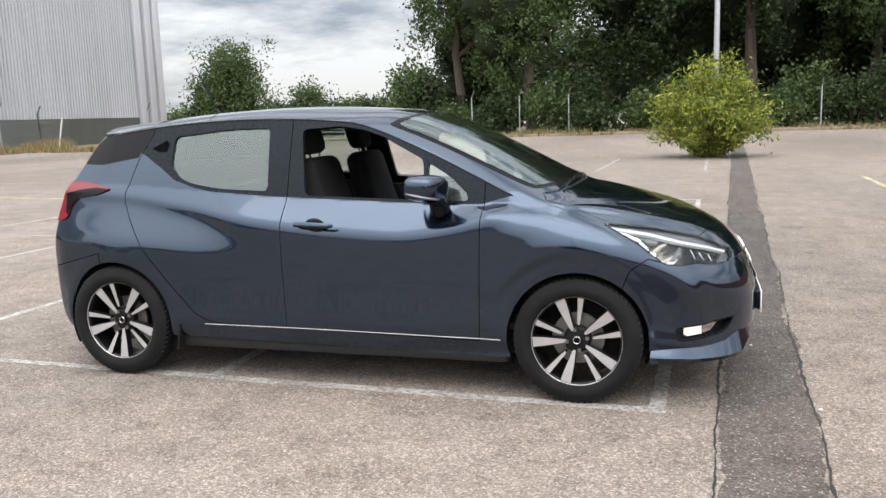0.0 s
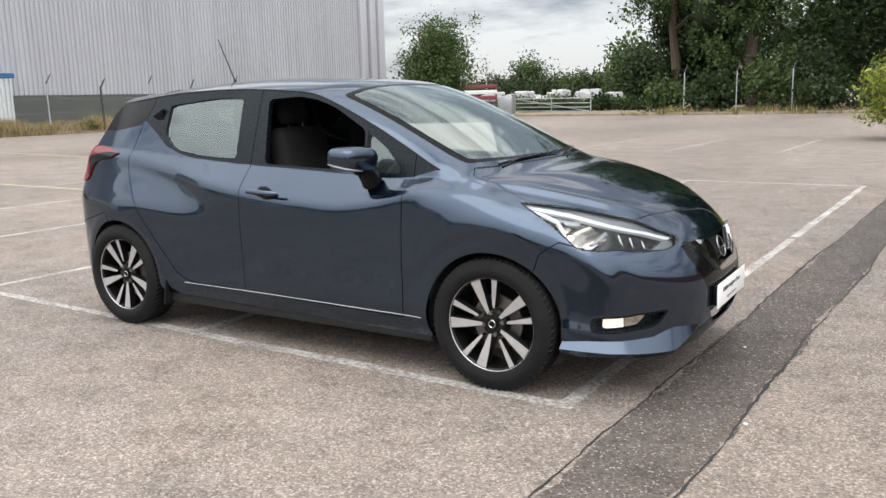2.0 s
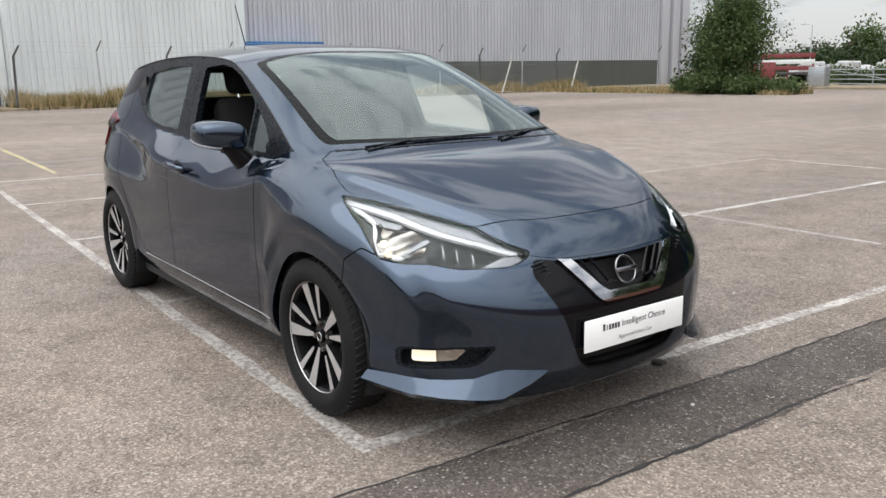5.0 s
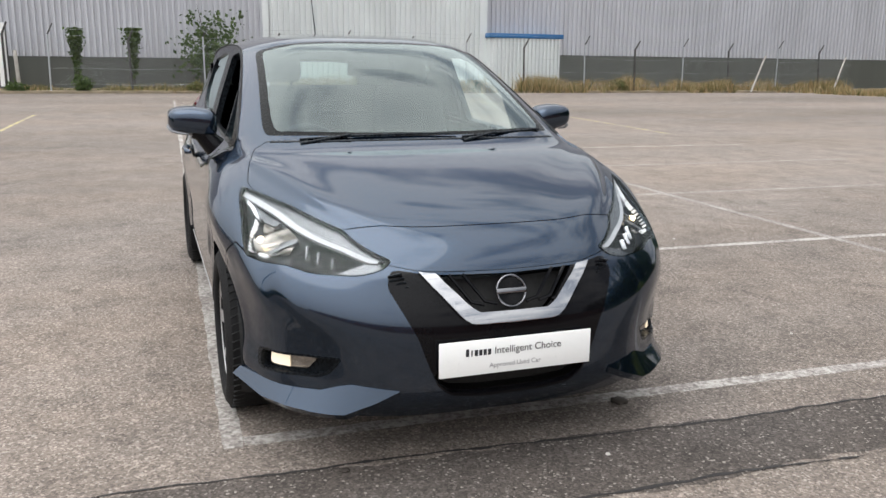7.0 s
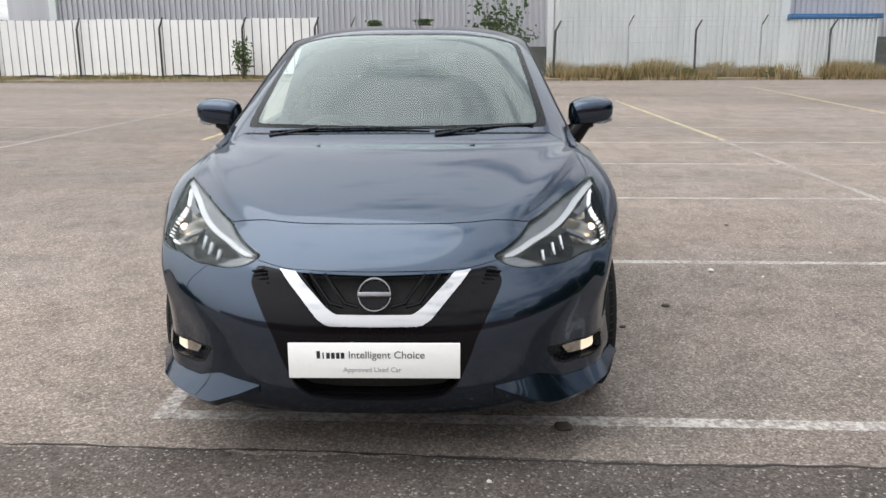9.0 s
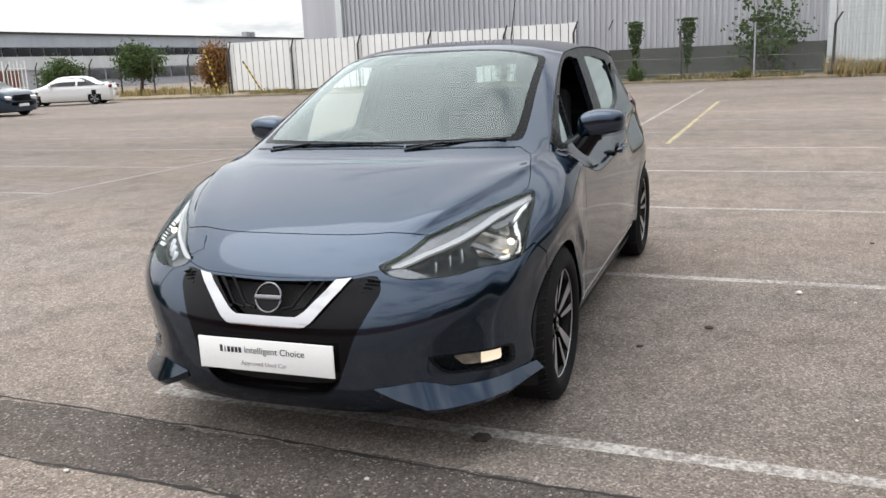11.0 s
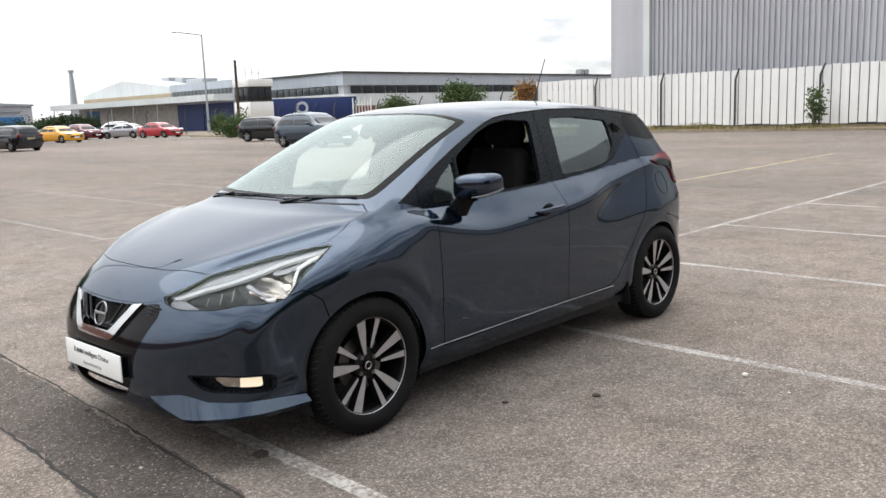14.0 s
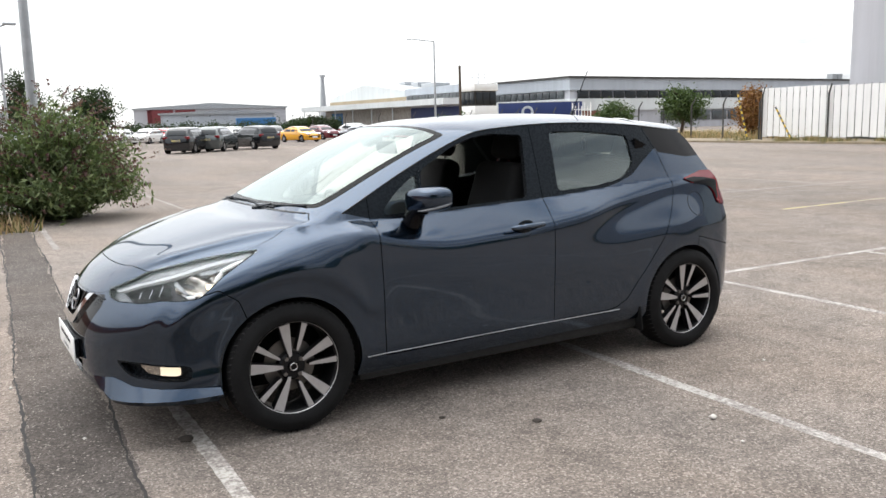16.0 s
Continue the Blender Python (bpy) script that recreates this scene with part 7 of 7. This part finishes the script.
box(bm, (0.85, 0.03, 1.05), pose(0, -0.31, 0.62), 0.01)
part("cabinet_door", bm, GALV, box_ob)
for i, x in enumerate((-31.0, -28.0, -25.0)):
    copy_thing(posts[0], Matrix.Translation((x, 41.0 + 0.9 * i, 0)))

# ---- parked cars ----
def parked_car(name, x, y, heading, paint, kind="hatch", label="", group="parked cars"):
    """A car standing far off: lofted body, dark glass, lamps, wheels. heading: where its nose points, degrees."""
    L, W, H = {"hatch": (3.9, 1.72, 1.47), "suv": (4.28, 1.77, 1.56), "saloon": (4.62, 1.80, 1.43), "coupe": (4.1, 1.74, 1.36)}[kind]
    belt = H * 0.645
    half = L / 2
    if kind == "saloon":
        prof = [(-half, 0.78), (-half + 0.08, 1.00), (-half + 0.55, 1.03), (-half + 1.25, H - 0.06), (-0.35, H), (0.25, H - 0.04), (0.95, 1.00), (half - 0.5, 0.86), (half - 0.06, 0.68), (half, 0.5)]
    elif kind == "coupe":
        prof = [(-half, 0.75), (-half + 0.1, 0.95), (-half + 0.45, 1.0), (-half + 1.1, H - 0.08), (-0.25, H), (0.25, H - 0.05), (0.9, 0.93), (half - 0.5, 0.78), (half - 0.06, 0.6), (half, 0.45)]
    elif kind == "suv":
        prof = [(-half, 0.75), (-half + 0.05, 1.0), (-half + 0.20, 1.20), (-half + 0.58, H - 0.13), (-half + 1.05, H - 0.02), (-0.2, H), (0.28, H - 0.07), (1.0, 1.08), (half - 0.75, 1.01), (half - 0.18, 0.86), (half, 0.55)]
    else:
        prof = [(-half, 0.8), (-half + 0.07, belt), (-half + 0.38, H - 0.10), (-half + 0.6, H - 0.03), (-0.3, H), (0.35, H - 0.05), (1.02, belt + 0.06), (half - 0.45, belt - 0.10), (half - 0.06, 0.70), (half, 0.5)]
    P_ = spline(prof)
    xs = np.linspace(-half, half, 44)
    t = empty(name, pose(x, y, 0, 0, 0, heading), label=label, category="car", group=group)
    ctop = np.minimum(np.interp(xs, [a for a, _ in prof], [b for _, b in prof]) * 0.5 + np.array([float(P_(v)) for v in xs]) * 0.5, H)

    def section(i):
        xx, z = xs[i], ctop[i]
        end = 1.0 - 0.16 * max(0, abs(xx) - half + 0.55) / 0.55 - 0.14 * (max(0, abs(xx) - half + 0.12) / 0.12) ** 2
        w = W / 2 * end
        b = min(belt, z - 0.02)
        g = max(0.0, z - b)
        tw = w * (1 - 0.36 * g)
        return [(w * 0.90, 0.20), (w * 0.985, 0.30), (w, 0.52), (w, b * 0.80), (w * 0.985, b * 0.93), (w * 0.95, b), ((w * 0.95 + tw * 0.86) / 2, b + g * 0.5), (tw * 0.86, b + g * 0.88), (tw * 0.74, b + g * 0.98), (tw * 0.4, z + 0.0), (0.0, z + 0.012)]

    rows = []
    for i in range(len(xs)):
        s_ = section(i)
        rows.append([(xs[i], -a, b) for a, b in s_] + [(xs[i], a, b) for a, b in s_[::-1][1:]])
    n = len(rows[0])
    co = [p for r in rows for p in r]
    faces = [(i * n + j, i * n + j + 1, (i + 1) * n + j + 1, (i + 1) * n + j) for i in range(len(rows) - 1) for j in range(n - 1)]
    faces += [tuple(range(n))[::-1], tuple((len(rows) - 1) * n + j for j in range(n))]
    ax = L * 0.31
    faces = [f for f in faces if not (len(f) == 4 and any(math.hypot(np.mean([co[v][0] for v in f]) - s * ax, np.mean([co[v][2] for v in f]) - 0.31) < 0.34 for s in (-1, 1)) and np.mean([abs(co[v][1]) for v in f]) > W * 0.35)]
    body = arrays("body", co, faces, paint, t, smooth_=True)
    cab = [v for v in range(len(xs)) if ctop[v] > belt + 0.16]
    # side windows in two panes, screens front and rear
    for sgn in (-1, 1):
        mid = (cab[0] + cab[-1]) // 2 + 1
        for lo, hi in ((cab[0] + 1, mid - 1), (mid, cab[-1] - 1)):
            c2, f2 = [], []
            for v in range(lo, hi + 1):
                s_ = section(v)
                for (a, b) in (s_[5], s_[7]):
                    c2.append((xs[v], sgn * (a + 0.012), b + (0.03 if b < belt + 0.02 else -0.02)))
            for v in range(hi - lo):
                f2.append((2 * v, 2 * v + 2, 2 * v + 3, 2 * v + 1))
            if f2:
                arrays("side_window", c2, f2, WINDOWDARK, t)
    for a0, a1, nm in ((cab[-1] - 1, min(cab[-1] + 5, len(xs) - 1), "windscreen"), (max(cab[0] - 3, 0), cab[0] + 1, "rear_window")):
        c2, f2 = [], []
        for v in range(a0, a1 + 1):
            s_ = section(v)
            if ctop[v] < belt + 0.03:
                continue
            c2 += [(xs[v], -s_[8][0] * 0.98, s_[8][1] + 0.02), (xs[v], 0, s_[10][1] + 0.012), (xs[v], s_[8][0] * 0.98, s_[8][1] + 0.02)]
        m_ = len(c2) // 3
        for v in range(m_ - 1):
            k_ = 3 * v
            f2 += [(k_, k_ + 1, k_ + 4, k_ + 3), (k_ + 1, k_ + 2, k_ + 5, k_ + 4)]
        if f2:
            off = [(a + (0.02 if nm == "windscreen" else -0.02), b, c_ + 0.012) for a, b, c_ in c2]
            arrays(nm, off, f2, WINDOWDARK, t)
    for sgn in (-1, 1):
        bm = bmesh.new()
        box(bm, (0.30, 0.34, 0.15), pose(half - 0.16, sgn * (W / 2 - 0.30), 0.70, 0, 12, -22 * sgn), 0.05)
        part("headlamp", bm, REFLECTOR, t)
        bm = bmesh.new()
        box(bm, (0.18, 0.30, 0.16), pose(-half + 0.10, sgn * (W / 2 - 0.25), 0.88, 0, 0, 18 * sgn), 0.04)
        part("tail_lamp", bm, GLASS_RED, t)
        bm = bmesh.new()
        box(bm, (0.14, 0.18, 0.12), pose(0.62, sgn * (W / 2 + 0.08), belt + 0.06), 0.04)
        part("wing_mirror", bm, paint, t)
        for s in (-1, 1):
            wl_ = empty("wheel")
            wl_.parent = t
            wl_.matrix_basis = pose(s * ax, sgn * (W / 2 - 0.11), 0.315, 90 * -sgn, 0, 0)
            bm = bmesh.new()
            lathe(bm, [(0.20, 0.09), (0.29, 0.10), (0.315, 0.07), (0.315, -0.09), (0.2, -0.09)], 28, closed=True)
            part("tyre", bm, RUBBER, wl_)
            bm = bmesh.new()
            lathe(bm, [(0.0, 0.05), (0.06, 0.05), (0.19, 0.060), (0.205, 0.08)], 20)
            part("rim", bm, ALLOYBLACK, wl_)
            bm = bmesh.new()
            lathe(bm, [(0.192, 0.078), (0.208, 0.088)], 20)
            for k_ in range(5):
                box(bm, (0.16, 0.045, 0.012), Euler((0, 0, radians(72 * k_ + 20))).to_matrix().to_4x4() @ Matrix.Translation((0.115, 0, 0.076)))
            part("rim_spider", bm, ALLOY, wl_)
    bm = bmesh.new()
    box(bm, (0.04, W * 0.62, 0.16), pose(half - 0.02, 0, 0.47), 0.01)
    part("grille", bm, GLOSSBLACK, t)
    if kind == "suv":
        bm = bmesh.new()
        box(bm, (0.10, W * 0.46, 0.24), pose(half - 0.05, 0, 0.70, 0, -10, 0), 0.04)
        part("upper_grille", bm, GLOSSBLACK, t)
        for sgn in (-1, 1):
            bm = bmesh.new()
            box(bm, (L * 0.42, 0.05, 0.20), pose(0, sgn * W * 0.495, 0.33), 0.02)
            part("sill_cladding", bm, TRIMBLACK, t)
    for xx in (half + 0.005, -half - 0.005):
        bm = bmesh.new()
        box(bm, (0.02, 0.5, 0.11), pose(xx, 0, 0.42 if xx > 0 else 0.72), 0.004)
        part("plate", bm, PLATEWHITE if xx > 0 else YELLOWLINE, t)
    bm = bmesh.new()
    box(bm, (L * 0.86, W * 0.80, 0.14), pose(0, 0, 0.22), 0.03)
    part("underside", bm, DARK, t)
    return t


def car_colour(name, c, metal=0.3):
    return car_paint(name, c, metal, False)


P_NAVY, P_BLACK, P_WHITE = car_colour("navy car paint", (0.012, 0.030, 0.052)), car_colour("black car paint", (0.012, 0.013, 0.015)), car_colour("white car paint", (0.74, 0.74, 0.73), 0.0)
P_RED, P_YELLOW, P_SILVER = car_colour("red car paint", (0.40, 0.015, 0.025), 0.0), car_colour("yellow car paint", (0.75, 0.36, 0.02), 0.0), car_colour("silver car paint", (0.42, 0.43, 0.45), 0.6)
P_GREY, P_MAROON = car_colour("grey car paint", (0.09, 0.10, 0.10), 0.4), car_colour("maroon car paint", (0.13, 0.015, 0.02), 0.2)
for x, y, turn, paint, kind, words in (
        (-20.7, -27.2, 92, P_NAVY, "suv", "dark blue crossover parked on the tarmac"),
        (-26.6, -38.9, 112, P_BLACK, "hatch", "black hatchback parked behind a crossover"),
        (-29.7, -31.4, 298, P_WHITE, "saloon", "white saloon parked near the yard fence"),
        (-9.8, -44.5, 236, P_BLACK, "hatch", "black hatchback seen from behind"),
        (-11.9, -46.0, 236, P_GREY, "hatch", "grey-green hatchback seen from behind"),
        (-14.9, -48.0, 282, P_BLACK, "hatch", "black hatchback seen from behind"),
        (-24.6, -64.7, 105, P_YELLOW, "coupe", "bright yellow sports coupe"),
        (-30.2, -73.1, 100, P_MAROON, "saloon", "maroon saloon parked in a row"),
        (-25.9, -74.7, 75, P_BLACK, "hatch", "black hatchback parked in a row"),
        (-21.8, -76.0, 45, P_WHITE, "hatch", "white hatchback parked in a row"),
        (-17.0, -82.5, 60, P_RED, "hatch", "red hatchback parked in a row"),
        (-14.7, -78.9, 52, P_WHITE, "hatch", "white hatchback parked in a row"),
        (-12.2, -79.3, 50, P_WHITE, "saloon", "white saloon parked in a row"),
        (-9.2, -77.0, 60, P_SILVER, "hatch", "pale hatchback half hidden by a bush"),
        (-6.5, -75.0, 70, P_MAROON, "hatch", "dark red hatchback half hidden by a bush"),
        (-36.9, -78.8, 160, P_WHITE, "suv", "white crossover beyond the parked rows"),
        (-32.7, -70.1, 305, P_SILVER, "coupe", "silver coupe seen from behind"),
        (-33.6, -65.2, 105, P_RED, "coupe", "red sports coupe parked beside a silver one")):
    parked_car("parked_car", x, y, turn, paint, kind, words)

# ---- unseen wall added behind the walk: closes the yard, darkens reflections ----
bw = slab("reflection_wall", 34.0, 34.5, -80, 46, 0, 5.5, BRICKRED, None)
tagged(bw, "unseen brown brick wall added to darken reflections", "wall", kind="structure")

# hazard-striped poles leaning by the hoarding's end
for foot, head in (((-35.2, -26.16, 0.1), (-35.3, -27.02, 2.7)), ((-35.0, -23.26, 0.1), (-35.35, -24.56, 1.8))):
    hp = empty("striped_pole", label="black and yellow striped pole leaning at the fence", category="pole", group="striped poles")
    a, b = Vector(foot), Vector(head)
    n = int((b - a).length / 0.16)
    for i in range(n):
        bm = bmesh.new()
        tube(bm, a.lerp(b, i / n), a.lerp(b, (i + 1) / n), 0.045, seg=8)
        part("stripe", bm, HAZARD if i % 2 else DARKSTEEL, hp)
# pale steel palisade gate by the trailer
pg = empty("palisade_gate", label="pale galvanised palisade gate standing open", category="gate")
for i in range(7):
    q = at((3.774, 3.12), -131.3 - 0.2 * i, 70)
    bm = bmesh.new()
    tube(bm, (q.x, q.y, 0), (q.x, q.y, 2.75 - 0.25 * (i % 2)), 0.055 if i in (0, 6) else 0.035, seg=6)
    part("paling", bm, CLAD_WHITE, pg)
for z in (0.8, 2.2):
    a, b = at((3.774, 3.12), -131.3, 70, z), at((3.774, 3.12), -132.5, 70, z)
    bm = bmesh.new()
    tube(bm, a, b, 0.03, seg=6)
    part("rail", bm, CLAD_WHITE, pg)
# leaning concrete post where the hoarding ends, and weeds before the bales
cp = empty("concrete_post", label="pale concrete post beside the hoarding", category="post")
bm = bmesh.new()
box(bm, (0.14, 0.14, 1.75), pose(-35.3, -6.02, 0.85, 2, 0, 0), 0.02)
part("shaft", bm, CONCRETE, cp)
for i in range(12):
    q = at(e5, 110.5 + 0.75 * i, 58 + 3 * (i % 3))
    bush(q.x, q.y, 0.6 + 0.25 * (i % 4), 1.2, LEAF_MID if i % 3 else LEAF_DARK, 600 + i, 0.10, 60, 22, "weed_clump", "scrubby weeds in front of the bales", None, 0.22, 6, 1.8)
